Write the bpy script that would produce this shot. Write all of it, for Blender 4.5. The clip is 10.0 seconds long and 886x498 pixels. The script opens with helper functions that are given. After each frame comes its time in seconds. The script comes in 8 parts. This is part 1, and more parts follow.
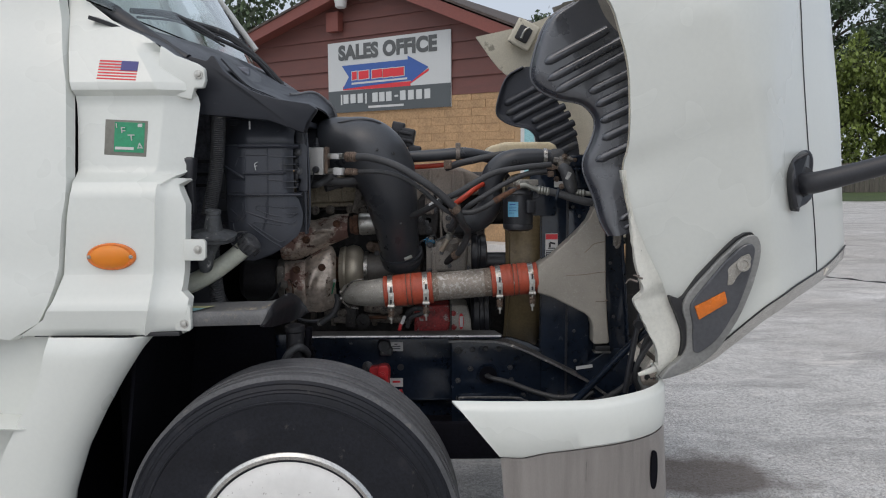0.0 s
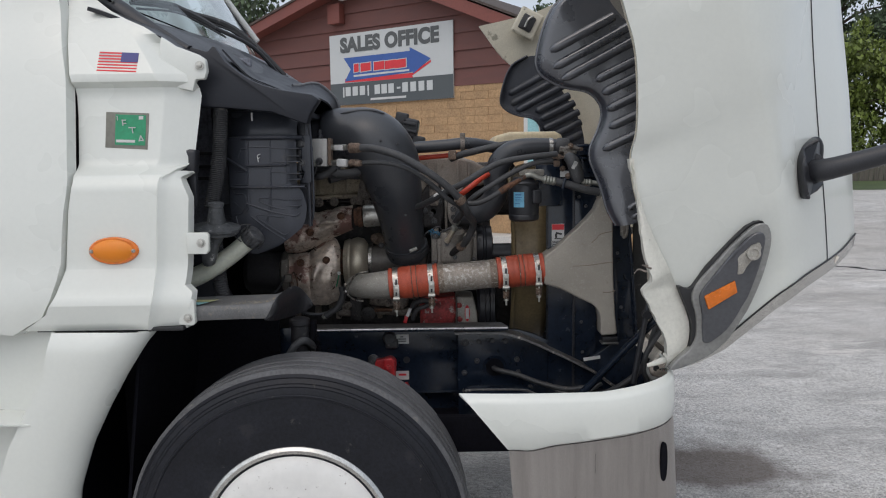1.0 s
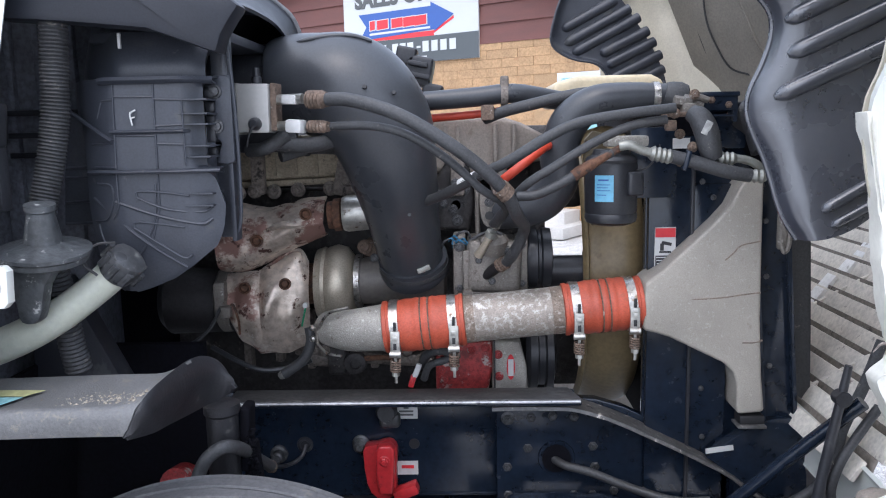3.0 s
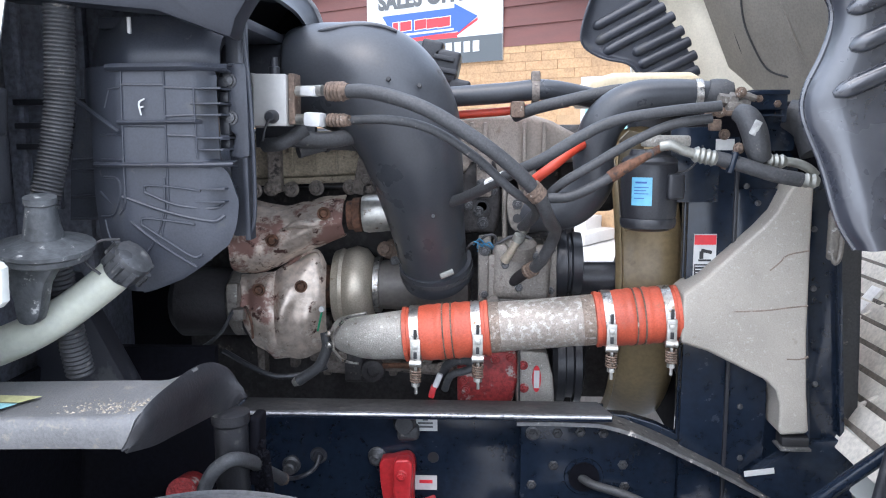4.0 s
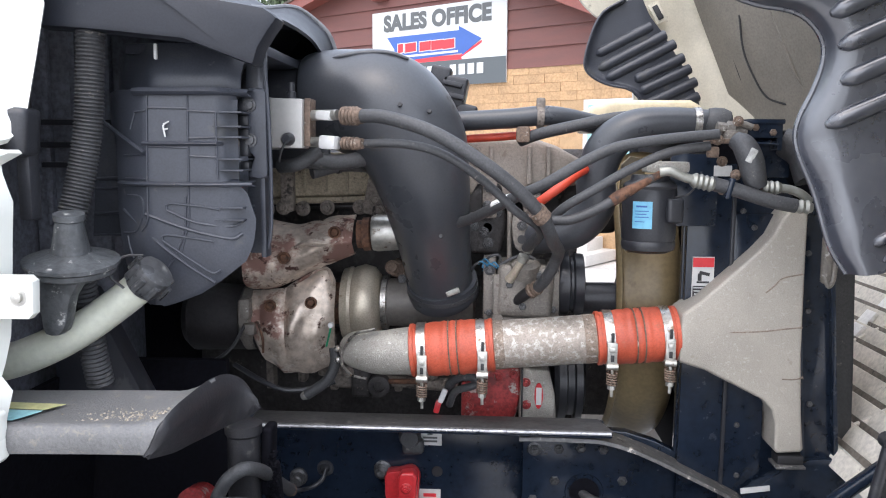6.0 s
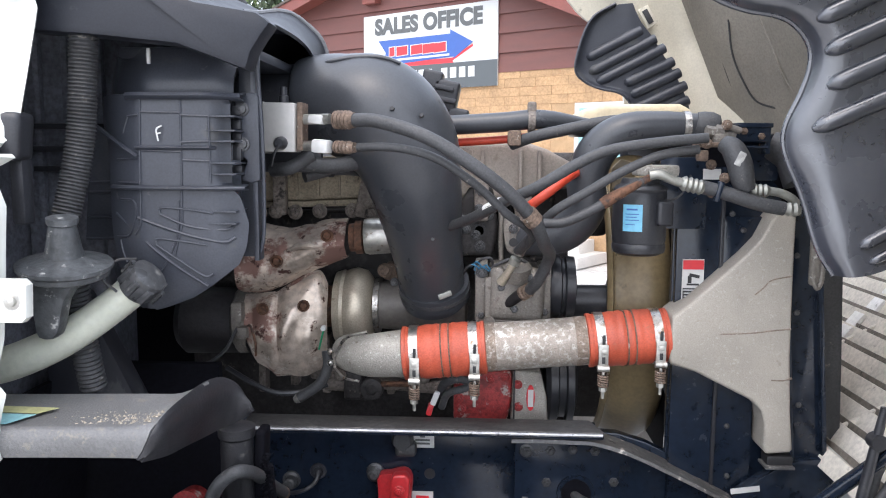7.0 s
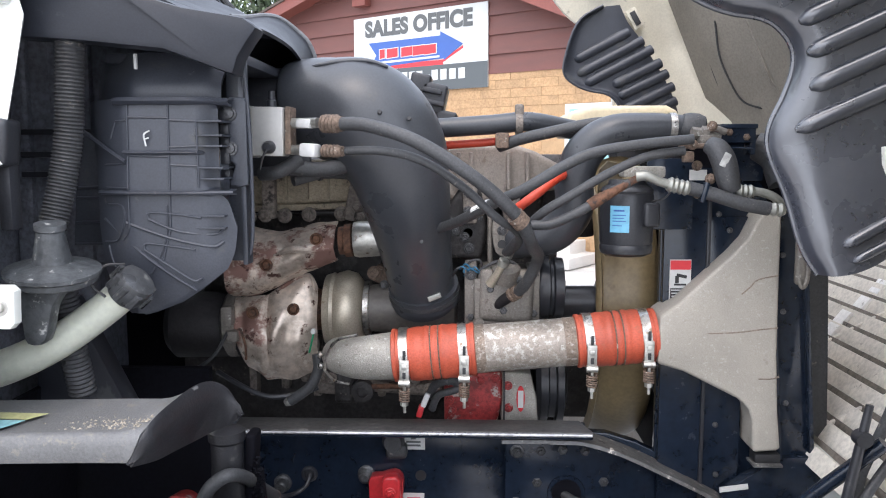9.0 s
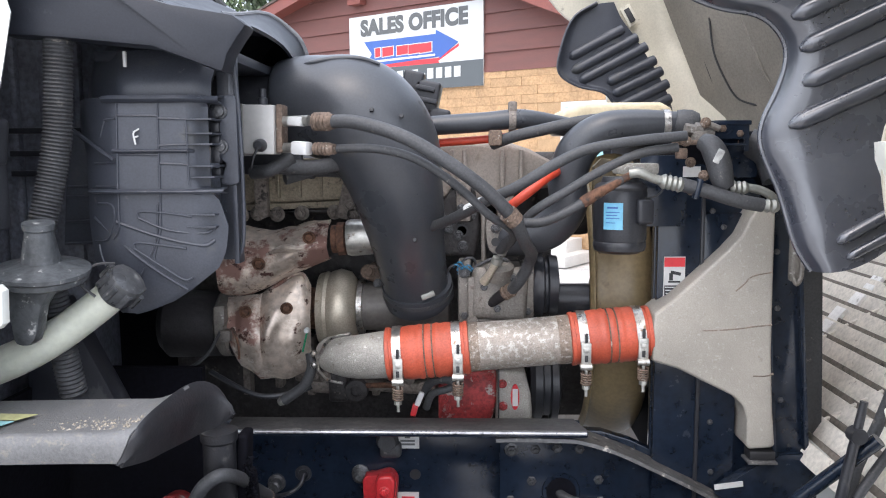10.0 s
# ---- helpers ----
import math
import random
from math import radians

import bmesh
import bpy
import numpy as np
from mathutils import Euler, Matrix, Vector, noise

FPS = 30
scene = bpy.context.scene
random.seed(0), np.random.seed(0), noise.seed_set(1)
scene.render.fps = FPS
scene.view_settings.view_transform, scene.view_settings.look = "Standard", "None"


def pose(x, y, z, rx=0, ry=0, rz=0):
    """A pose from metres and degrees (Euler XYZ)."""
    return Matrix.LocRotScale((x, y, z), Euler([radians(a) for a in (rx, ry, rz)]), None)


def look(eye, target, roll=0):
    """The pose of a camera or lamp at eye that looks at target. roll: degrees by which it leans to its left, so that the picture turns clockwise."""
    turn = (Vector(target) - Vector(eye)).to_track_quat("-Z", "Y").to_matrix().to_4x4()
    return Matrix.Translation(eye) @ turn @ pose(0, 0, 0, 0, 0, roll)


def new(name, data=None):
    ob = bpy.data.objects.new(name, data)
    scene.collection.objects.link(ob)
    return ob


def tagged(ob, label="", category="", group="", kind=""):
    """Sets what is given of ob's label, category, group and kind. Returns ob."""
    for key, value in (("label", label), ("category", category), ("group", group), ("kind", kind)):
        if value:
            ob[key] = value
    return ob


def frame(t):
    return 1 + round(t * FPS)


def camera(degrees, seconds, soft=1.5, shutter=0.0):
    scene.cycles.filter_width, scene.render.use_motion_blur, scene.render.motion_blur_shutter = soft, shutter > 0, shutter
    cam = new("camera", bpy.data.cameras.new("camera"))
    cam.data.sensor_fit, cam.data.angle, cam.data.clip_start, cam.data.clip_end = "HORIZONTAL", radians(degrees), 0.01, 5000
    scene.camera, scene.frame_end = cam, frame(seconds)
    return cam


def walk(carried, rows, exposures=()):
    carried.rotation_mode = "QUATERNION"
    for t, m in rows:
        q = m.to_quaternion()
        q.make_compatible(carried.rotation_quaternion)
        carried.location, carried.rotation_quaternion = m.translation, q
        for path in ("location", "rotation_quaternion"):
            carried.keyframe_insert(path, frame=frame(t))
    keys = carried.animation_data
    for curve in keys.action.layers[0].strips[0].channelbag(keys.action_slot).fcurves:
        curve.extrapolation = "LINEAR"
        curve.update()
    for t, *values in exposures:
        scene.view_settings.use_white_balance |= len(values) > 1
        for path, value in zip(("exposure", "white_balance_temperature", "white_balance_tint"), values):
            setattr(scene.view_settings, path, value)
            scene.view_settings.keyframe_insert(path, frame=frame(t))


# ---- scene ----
cam = camera(58.9, 10.0, soft=1.1)
METRES, EYE, TILT, LEAN, TURN = 1.4, 1.6, -8.5, -1.0, 0.0
ROWS = [
    (0.0, 0.0, 0.0, 0.0, 0.06, 2.64, 1.32),
    (0.5, -0.0012, 0.006, -0.0016, 0.1, 2.44, 1.58),
    (1.0, -0.0051, 0.0201, -0.001, 0.33, 2.08, 1.8),
    (1.5, 0.0046, 0.1367, 0.0047, 0.75, 1.56, 1.96),
    (2.0, 0.0468, 0.4501, 0.0332, 1.25, 1.01, 2.06),
    (2.5, 0.0277, 0.6845, 0.0838, 2.07, 0.45, 2.05),
    (4.0, -0.027, 0.9106, 0.1133, 3.44, 0.08, 0.86),
    (4.5, -0.0308, 0.8989, 0.1136, 3.73, 0.44, 0.43),
    (5.0, -0.0307, 0.8833, 0.115, 3.84, 0.87, 0.22),
    (5.5, -0.0334, 0.8751, 0.1135, 3.77, 1.25, 0.17),
    (7.0, -0.0336, 0.8631, 0.1126, 2.91, 1.72, 0.28),
    (7.5, -0.0356, 0.8612, 0.1137, 2.84, 1.76, 0.38),
    (8.0, -0.0334, 0.8603, 0.1124, 2.69, 1.77, 0.51),
    (8.5, -0.0314, 0.8585, 0.1132, 2.54, 1.8, 0.64),
    (9.0, -0.0281, 0.858, 0.1136, 2.36, 1.83, 0.77),
    (9.5, -0.0245, 0.8602, 0.1132, 2.22, 1.82, 0.9),
    (10.0, -0.0227, 0.8634, 0.1127, 2.14, 1.73, 1.02),
]
PATH = [(t, pose(0, 0, EYE, TILT, LEAN, TURN) @ pose(METRES * x, METRES * y, METRES * z, 90 + pitch, roll, yaw)) for t, x, y, z, yaw, pitch, roll in ROWS]
PATH.append((2.7, look((-0.003, 1.078, 1.584), (-0.065, 3.054, 1.280), -1.3)))
PATH.sort(key=lambda row: row[0])
walk(cam, PATH, exposures=[(0.0, -0.05, 6150, 10), (1.5, 0.0, 6150, 10), (2.5, 0.7, 5700, 13), (4.0, 1.75, 5600, 11), (5.5, 1.60, 5950, 12), (7.0, 1.58, 6000, 12), (10.0, 1.57, 6000, 12)])

# ---- light ----
world = bpy.data.worlds.new("overcast_sky")
scene.world = world
world.use_nodes = True
wn = world.node_tree.nodes
sky = wn.new("ShaderNodeTexSky")
sky.sky_type = "NISHITA"
sky.sun_disc = False
sky.sun_elevation = radians(60)
sky.sun_rotation = radians(200)
sky.air_density = 1.0
sky.dust_density = 8.0
sky.ozone_density = 0.6
wn["Background"].inputs["Strength"].default_value = 0.14
cloud = wn.new("ShaderNodeMixRGB")
cloud.inputs["Fac"].default_value = 0.7
cloud.inputs["Color2"].default_value = (5.6, 5.9, 6.3, 1)
world.node_tree.links.new(sky.outputs["Color"], cloud.inputs["Color1"])
world.node_tree.links.new(cloud.outputs["Color"], wn["Background"].inputs["Color"])
sun = new("sun", bpy.data.lights.new("sun", "SUN"))
sun.data.energy = 0.7
sun.data.angle = radians(120)
sun.data.color = (1.0, 0.96, 0.9)
sun.matrix_world = look((-5, -10, 16), (0, 2.5, 0))


# ---- materials ----
def mat(name, base, rough=0.5, metal=0.0, var=0.18, scale=9.0, bump=0.08, bscale=90.0, spots=None, coat=0.0, alpha_mix=None, sub=0.0, stretch=(1, 1, 1), spec=0.5):
    """Painted, cast or moulded surface: mottled at two scales, a fine relief, and spots = (colour, how much, scale, roughness) of wear."""
    m = bpy.data.materials.new(name)
    m.use_nodes = True
    n, l = m.node_tree.nodes, m.node_tree.links
    b = n["Principled BSDF"]
    co, info, mp = n.new("ShaderNodeTexCoord"), n.new("ShaderNodeObjectInfo"), n.new("ShaderNodeMapping")
    mp.inputs["Scale"].default_value = stretch
    off = n.new("ShaderNodeVectorMath")
    off.operation = "ADD"
    sc = n.new("ShaderNodeMath")
    sc.operation = "MULTIPLY"
    sc.inputs[1].default_value = 37.0
    l.new(info.outputs["Random"], sc.inputs[0])
    l.new(co.outputs["Object"], mp.inputs["Vector"])
    l.new(mp.outputs["Vector"], off.inputs[0])
    l.new(sc.outputs[0], off.inputs[1])

    def noise_tex(s, detail=4.0, roughness=0.6):
        t = n.new("ShaderNodeTexNoise")
        t.inputs["Scale"].default_value = s
        t.inputs["Detail"].default_value = detail
        t.inputs["Roughness"].default_value = roughness
        l.new(off.outputs[0], t.inputs["Vector"])
        return t

    def ramp(src, lo, hi, c0=(0, 0, 0, 1), c1=(1, 1, 1, 1)):
        r = n.new("ShaderNodeValToRGB")
        r.color_ramp.elements[0].position, r.color_ramp.elements[1].position = lo, hi
        r.color_ramp.elements[0].color, r.color_ramp.elements[1].color = c0, c1
        l.new(src, r.inputs["Fac"])
        return r

    def tone(k):
        return tuple(min(1.0, c * k) for c in base) + (1,)

    big = noise_tex(scale)
    col = ramp(big.outputs["Fac"], 0.3, 0.7, tone(1 - var), tone(1 + var)).outputs["Color"]
    grain = noise_tex(bscale, 3.0)
    g = n.new("ShaderNodeMixRGB")
    g.blend_type = "MULTIPLY"
    g.inputs["Fac"].default_value = min(1.0, var * 1.6)
    l.new(col, g.inputs["Color1"])
    l.new(ramp(grain.outputs["Fac"], 0.3, 0.62).outputs["Color"], g.inputs["Color2"])
    col = g.outputs["Color"]
    ro = ramp(big.outputs["Fac"], 0.25, 0.75, (max(0.02, rough - 0.1),) * 3 + (1,), (min(1, rough + 0.1),) * 3 + (1,)).outputs["Color"]
    for colour, much, size, r2 in spots or ():
        t = noise_tex(size, 6.0, 0.68)
        mask = ramp(t.outputs["Fac"], 0.64 - 0.3 * much, 0.7 - 0.3 * much).outputs["Color"]
        mx = n.new("ShaderNodeMixRGB")
        l.new(mask, mx.inputs["Fac"])
        l.new(col, mx.inputs["Color1"])
        mx.inputs["Color2"].default_value = tuple(colour) + (1,)
        col = mx.outputs["Color"]
        mr = n.new("ShaderNodeMixRGB")
        l.new(mask, mr.inputs["Fac"])
        l.new(ro, mr.inputs["Color1"])
        mr.inputs["Color2"].default_value = (r2, r2, r2, 1)
        ro = mr.outputs["Color"]
    l.new(col, b.inputs["Base Color"])
    l.new(ro, b.inputs["Roughness"])
    b.inputs["Metallic"].default_value = metal
    b.inputs["Specular IOR Level"].default_value = spec
    b.inputs["Coat Weight"].default_value = coat
    b.inputs["Coat Roughness"].default_value = 0.06
    if sub:
        b.inputs["Subsurface Weight"].default_value = sub
        b.inputs["Subsurface Radius"].default_value = (0.02, 0.02, 0.015)
    if bump:
        bp = n.new("ShaderNodeBump")
        bp.inputs["Strength"].default_value = bump
        bp.inputs["Distance"].default_value = 0.004
        l.new(grain.outputs["Fac"], bp.inputs["Height"])
        l.new(bp.outputs["Normal"], b.inputs["Normal"])
    return m


DUST = (0.16, 0.15, 0.135)
WHITE = mat("white_paint", (0.66, 0.675, 0.63), 0.3, var=0.015, scale=1.2, bump=0.003, bscale=70, coat=0.5)
HUB = mat("scuffed_white_cover", (0.72, 0.71, 0.68), 0.4, var=0.04, scale=5, bump=0.05, bscale=30, coat=0.3, spots=[((0.10, 0.06, 0.035), 0.0, 55, 0.8), ((0.55, 0.52, 0.47), 0.06, 7, 0.6)])
SOOT = mat("sooty_pipe", (0.013, 0.011, 0.013), 0.7, var=0.4, scale=14, bump=0.3)
# brown stain of the pipe ends, also painted groove shade on the tank
STAINSHADE = mat("stained_aluminium", (0.27, 0.215, 0.17), 0.65, metal=0.25, var=0.3, scale=30, bump=0.4, bscale=260, spots=[((0.42, 0.38, 0.34), 0.25, 90, 0.6)])
RESIN = mat("dull_brown_resin", (0.20, 0.18, 0.15), 0.6, var=0.15, scale=6, bump=0.15, bscale=120)
CASTDARK = mat("dark_grey_casting", (0.20, 0.182, 0.16), 0.55, metal=0.35, var=0.2, scale=16, bump=0.4, bscale=240, spots=[((0.12, 0.10, 0.085), 0.15, 28, 0.8), ((0.42, 0.41, 0.38), 0.05, 60, 0.5)])
VALVEMETAL = mat("bare_block_aluminium", (0.44, 0.43, 0.41), 0.45, metal=0.3, var=0.06, scale=8, bump=0.08)
PIPEMETAL = mat("dull_aluminium_pipe", (0.30, 0.30, 0.27), 0.4, metal=0.6, var=0.15, scale=30, bump=0.15, spots=[((0.28, 0.26, 0.2), 0.08, 50, 0.7)])
REDHOSE = mat("orange_red_hose", (0.50, 0.05, 0.02), 0.5, var=0.12, bump=0.1)
SCUFF = mat("scuffed_tape", (0.42, 0.42, 0.40), 0.6, var=0.3, scale=60, bump=0.3)
WORN_WHITE = mat("worn_white_edge", (0.70, 0.69, 0.62), 0.42, var=0.06, bump=0.08, spots=[((0.50, 0.47, 0.40), 0.05, 9, 0.7), ((0.2, 0.19, 0.17), -0.06, 30, 0.8)])
LENSEDGE = mat("clouded_lens_edge", (0.24, 0.24, 0.23), 0.22, var=0.12, scale=6, bump=0.02, coat=0.5)
GRIME = mat("greasy_black_block", (0.045, 0.041, 0.041), 0.55, metal=0.1, var=0.4, scale=12, bump=0.5, bscale=100, spots=[((0.02, 0.018, 0.018), 0.35, 14, 0.6), ((0.16, 0.14, 0.12), 0.05, 30, 0.8)])
# chipped flange paint, also the painted highlight on the lower bracket's edge
CHIPGLINT = mat("chipped_black_paint", (0.10, 0.098, 0.097), 0.4, var=0.3, scale=20, bump=0.3, spots=[((0.45, 0.42, 0.38), 0.12, 45, 0.7), ((0.03, 0.03, 0.03), 0.12, 18, 0.7)])
GRITTAN = mat("dry_grit", (0.30, 0.265, 0.21), 0.9, var=0.35, scale=60, bump=0.3)
CAPGREY = mat("worn_cap_plastic", (0.060, 0.062, 0.066), 0.3, var=0.3, scale=18, bump=0.1, spots=[((0.16, 0.16, 0.155), 0.1, 30, 0.6)])
DUSTYEDGE = mat("dusty_black_steel", (0.060, 0.058, 0.058), 0.5, var=0.3, scale=14, bump=0.2, spots=[((0.16, 0.15, 0.14), 0.12, 24, 0.8), ((0.03, 0.03, 0.032), 0.1, 12, 0.4)])
BOLTGREY = mat("greasy_bolt_steel", (0.095, 0.096, 0.10), 0.38, metal=0.5, var=0.35, scale=40, bump=0.3, bscale=200, spots=[((0.03, 0.03, 0.033), 0.2, 60, 0.6)])
BARS = mat("weathered_grille_bar", (0.74, 0.69, 0.61), 0.45, var=0.16, scale=9, bump=0.15, spots=[((0.22, 0.19, 0.16), 0.08, 16, 0.8)])
# darker than BARS: the bars' shaded undersides put into colour, with dirt spots
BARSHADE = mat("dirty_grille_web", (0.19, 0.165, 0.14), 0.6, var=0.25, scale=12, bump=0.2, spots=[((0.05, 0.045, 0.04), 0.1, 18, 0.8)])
# bright metal that paints the sky's glint on the rail edge
EDGEGLINT = mat("rubbed_steel_edge", (0.42, 0.42, 0.43), 0.3, metal=0.7, var=0.25, scale=12, bump=0.05, spots=[((0.05, 0.05, 0.055), 0.1, 14, 0.4)])
BEIGE = mat("bare_fibreglass", (0.56, 0.52, 0.42), 0.6, var=0.08, bump=0.25, bscale=140, spots=[((0.27, 0.25, 0.2), 0.08, 9, 0.8)])
BLACK = mat("black_plastic", (0.025, 0.026, 0.031), 0.38, var=0.2, bump=0.06, bscale=260, spots=[((0.05, 0.05, 0.05), 0.10, 14, 0.7)])
BOXBLACK = mat("dusty_black_plastic", (0.041, 0.045, 0.057), 0.40, var=0.18, bump=0.03, bscale=300, spots=[((0.058, 0.060, 0.064), 0.12, 9, 0.55), ((0.10, 0.10, 0.10), -0.07, 30, 0.6)])
LINERBLACK = mat("liner_black_plastic", (0.040, 0.043, 0.055), 0.29, var=0.10, bump=0.012, bscale=90, spec=0.9, coat=0.8, spots=[((0.052, 0.054, 0.062), 0.04, 5, 0.4)])
DUCT = mat("duct_black_rubber", (0.044, 0.047, 0.054), 0.33, var=0.12, bump=0.04, bscale=200, spots=[((0.06, 0.058, 0.055), 0.1, 8, 0.7)])
RUBBER = mat("hose_rubber", (0.048, 0.049, 0.052), 0.55, var=0.25, bump=0.2, bscale=220, spots=[(DUST, 0.03, 40, 0.85)])
TYRE = mat("tyre_rubber", (0.012, 0.013, 0.018), 0.5, var=0.25, bump=0.15, bscale=120, spec=0.28, spots=[((0.024, 0.024, 0.028), 0.12, 9, 0.8), ((0.06, 0.058, 0.055), -0.05, 24, 0.9)])
TREAD = mat("tread_rubber", (0.105, 0.105, 0.11), 0.75, var=0.2, bump=0.3, bscale=110, spots=[((0.15, 0.145, 0.135), 0.15, 16, 0.95)])
FRAME = mat("frame_black_paint", (0.011, 0.017, 0.030), 0.16, var=0.2, bump=0.05, bscale=60, spots=[((0.022, 0.026, 0.036), 0.0, 18, 0.5)])
# near black: grimy underbody parts, with deep shade put into the colour
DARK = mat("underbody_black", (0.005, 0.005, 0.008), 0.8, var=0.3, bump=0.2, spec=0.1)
COWL = mat("cowl_grey_plastic", (0.017, 0.019, 0.026), 0.46, var=0.14, bump=0.04, bscale=300, spec=0.36, spots=[((0.055, 0.056, 0.06), 0.06, 9, 0.7), ((0.035, 0.036, 0.042), 0.1, 3, 0.5)])
CASTAL = mat("cast_aluminium", (0.40, 0.38, 0.34), 0.62, metal=0.35, var=0.2, scale=18, bump=0.5, bscale=320, spots=[((0.62, 0.61, 0.58), 0.10, 110, 0.5), ((0.22, 0.19, 0.155), 0.08, 35, 0.85)])
ALPIPE = mat("oxidised_aluminium_pipe", (0.36, 0.315, 0.27), 0.5, metal=0.35, var=0.2, scale=12, bump=0.35, bscale=260, spots=[((0.50, 0.475, 0.435), 0.40, 85, 0.42), ((0.26, 0.22, 0.18), 0.24, 170, 0.75), ((0.58, 0.56, 0.53), 0.16, 38, 0.4), ((0.28, 0.22, 0.17), 0.05, 14, 0.7)])
TANK = mat("radiator_tank_aluminium", (0.42, 0.39, 0.34), 0.66, metal=0.2, var=0.12, scale=7, bump=0.3, bscale=420, spots=[((0.47, 0.445, 0.40), 0.16, 120, 0.65), ((0.35, 0.32, 0.27), 0.06, 40, 0.75)])
SHIELD = mat("heat_shield", (0.58, 0.49, 0.41), 0.34, metal=0.5, var=0.25, scale=8, bump=0.25, bscale=50, spots=[((0.25, 0.145, 0.12), 0.34, 9, 0.7), ((0.66, 0.60, 0.53), 0.12, 19, 0.4), ((0.085, 0.042, 0.034), 0.17, 30, 0.9)])
RUST = mat("rusted_steel", (0.15, 0.075, 0.045), 0.85, metal=0.2, var=0.4, scale=30, bump=0.5, spots=[((0.05, 0.035, 0.03), 0.25, 40, 0.9)])
SILVER = mat("plain_steel", (0.55, 0.54, 0.50), 0.38, metal=0.85, var=0.2, scale=25, bump=0.15, spots=[((0.25, 0.2, 0.16), 0.06, 35, 0.8)])
CLAMP = mat("clamp_steel", (0.50, 0.48, 0.45), 0.3, metal=0.9, var=0.3, scale=40, bump=0.15, spots=[((0.34, 0.25, 0.18), 0.2, 60, 0.7)])
BRASSY = mat("corroded_fitting", (0.20, 0.145, 0.11), 0.7, metal=0.4, var=0.35, scale=40, bump=0.4, bscale=200, spots=[((0.45, 0.43, 0.38), 0.1, 70, 0.6)])
ENGINE = mat("grimy_engine_casting", (0.22, 0.19, 0.165), 0.65, metal=0.15, var=0.35, scale=12, bump=0.5, bscale=120, spots=[((0.045, 0.04, 0.037), 0.22, 18, 0.8), ((0.24, 0.22, 0.19), 0.06, 30, 0.7)])
COOLER = mat("tan_aluminium_casting", (0.36, 0.31, 0.23), 0.6, metal=0.3, var=0.25, scale=12, bump=0.4, bscale=200, spots=[((0.12, 0.10, 0.08), 0.15, 20, 0.85)])
COVER = mat("grey_brown_cover", (0.33, 0.285, 0.245), 0.6, metal=0.2, var=0.15, scale=10, bump=0.3, bscale=220, spots=[((0.24, 0.20, 0.165), 0.06, 18, 0.85)])
TURBO = mat("turbo_housing", (0.54, 0.48, 0.38), 0.42, metal=0.55, var=0.14, scale=7, bump=0.15, bscale=240, spots=[((0.27, 0.21, 0.15), 0.08, 9, 0.7)])
RED = mat("red_silicone", (0.47, 0.085, 0.042), 0.5, var=0.16, scale=16, bump=0.2, bscale=250, spots=[((0.34, 0.10, 0.06), 0.06, 28, 0.8)])
REDPAINT = mat("red_engine_paint", (0.34, 0.035, 0.035), 0.5, var=0.35, scale=18, bump=0.4, bscale=130, spots=[((0.15, 0.03, 0.03), 0.2, 14, 0.7), ((0.36, 0.33, 0.30), 0.26, 30, 0.7), ((0.10, 0.03, 0.03), 0.02, 60, 0.6)])
REDBRIGHT = mat("red_bracket_paint", (0.45, 0.025, 0.03), 0.38, var=0.15, bump=0.2, spots=[((0.2, 0.02, 0.02), 0.08, 30, 0.8)])
MILKY = mat("milky_plastic", (0.55, 0.56, 0.47), 0.42, var=0.08, scale=6, bump=0.03, sub=0.25, spots=[((0.40, 0.39, 0.31), 0.08, 12, 0.6)])
GREYCLEAR = mat("weathered_clear_plastic", (0.066, 0.071, 0.076), 0.42, var=0.3, scale=20, bump=0.3, spots=[((0.34, 0.34, 0.33), 0.12, 40, 0.8)])
TRAY = mat("grey_step_plastic", (0.125, 0.125, 0.126), 0.6, var=0.15, scale=8, bump=0.3, bscale=260, spots=[((0.175, 0.165, 0.148), 0.12, 30, 0.85), ((0.17, 0.16, 0.14), 0.16, 70, 0.85)])
# dark rubber, also the painted shadow lines of the inner hood panel
TRAYDARK = mat("dark_rolled_rubber", (0.014, 0.014, 0.017), 0.5, var=0.2, scale=8, bump=0.2, bscale=200, spots=[((0.06, 0.058, 0.054), 0.04, 16, 0.8)])
PALECOWL = mat("faded_cowl_plastic", (0.16, 0.165, 0.175), 0.5, var=0.2, scale=10, bump=0.15, spots=[((0.30, 0.30, 0.30), 0.1, 14, 0.7)])
DIM = mat("dim_bulkhead_black", (0.18, 0.19, 0.225), 0.5, var=0.3, scale=5, bump=0.1, spec=0.35)
INLET = mat("dull_inlet_pipe", (0.17, 0.155, 0.14), 0.5, metal=0.2, var=0.15, scale=8, bump=0.15)
TAN = mat("tan_shroud_plastic", (0.20, 0.150, 0.078), 0.42, var=0.15, scale=5, bump=0.05, spots=[((0.11, 0.085, 0.05), 0.1, 6, 0.7)])
CREAM = mat("cream_tank_plastic", (0.62, 0.53, 0.36), 0.5, var=0.1, bump=0.05, sub=0.2)
CHROME = mat("dull_chrome", (0.60, 0.59, 0.56), 0.22, metal=0.9, var=0.1, scale=5, bump=0.03)
GRILLE = mat("grille_chrome", (0.90, 0.89, 0.87), 0.35, metal=0.0, var=0.1, scale=12, bump=0.05, spots=[((0.45, 0.43, 0.4), 0.08, 20, 0.6)])
BUMPERGREY = mat("brushed_bumper_steel", (0.36, 0.335, 0.315), 0.36, metal=0.7, var=0.14, scale=2.5, bump=0.05, bscale=200, stretch=(14, 14, 1))
PALE = mat("pale_label_paper", (0.56, 0.56, 0.55), 0.5, var=0.06, bump=0.05)
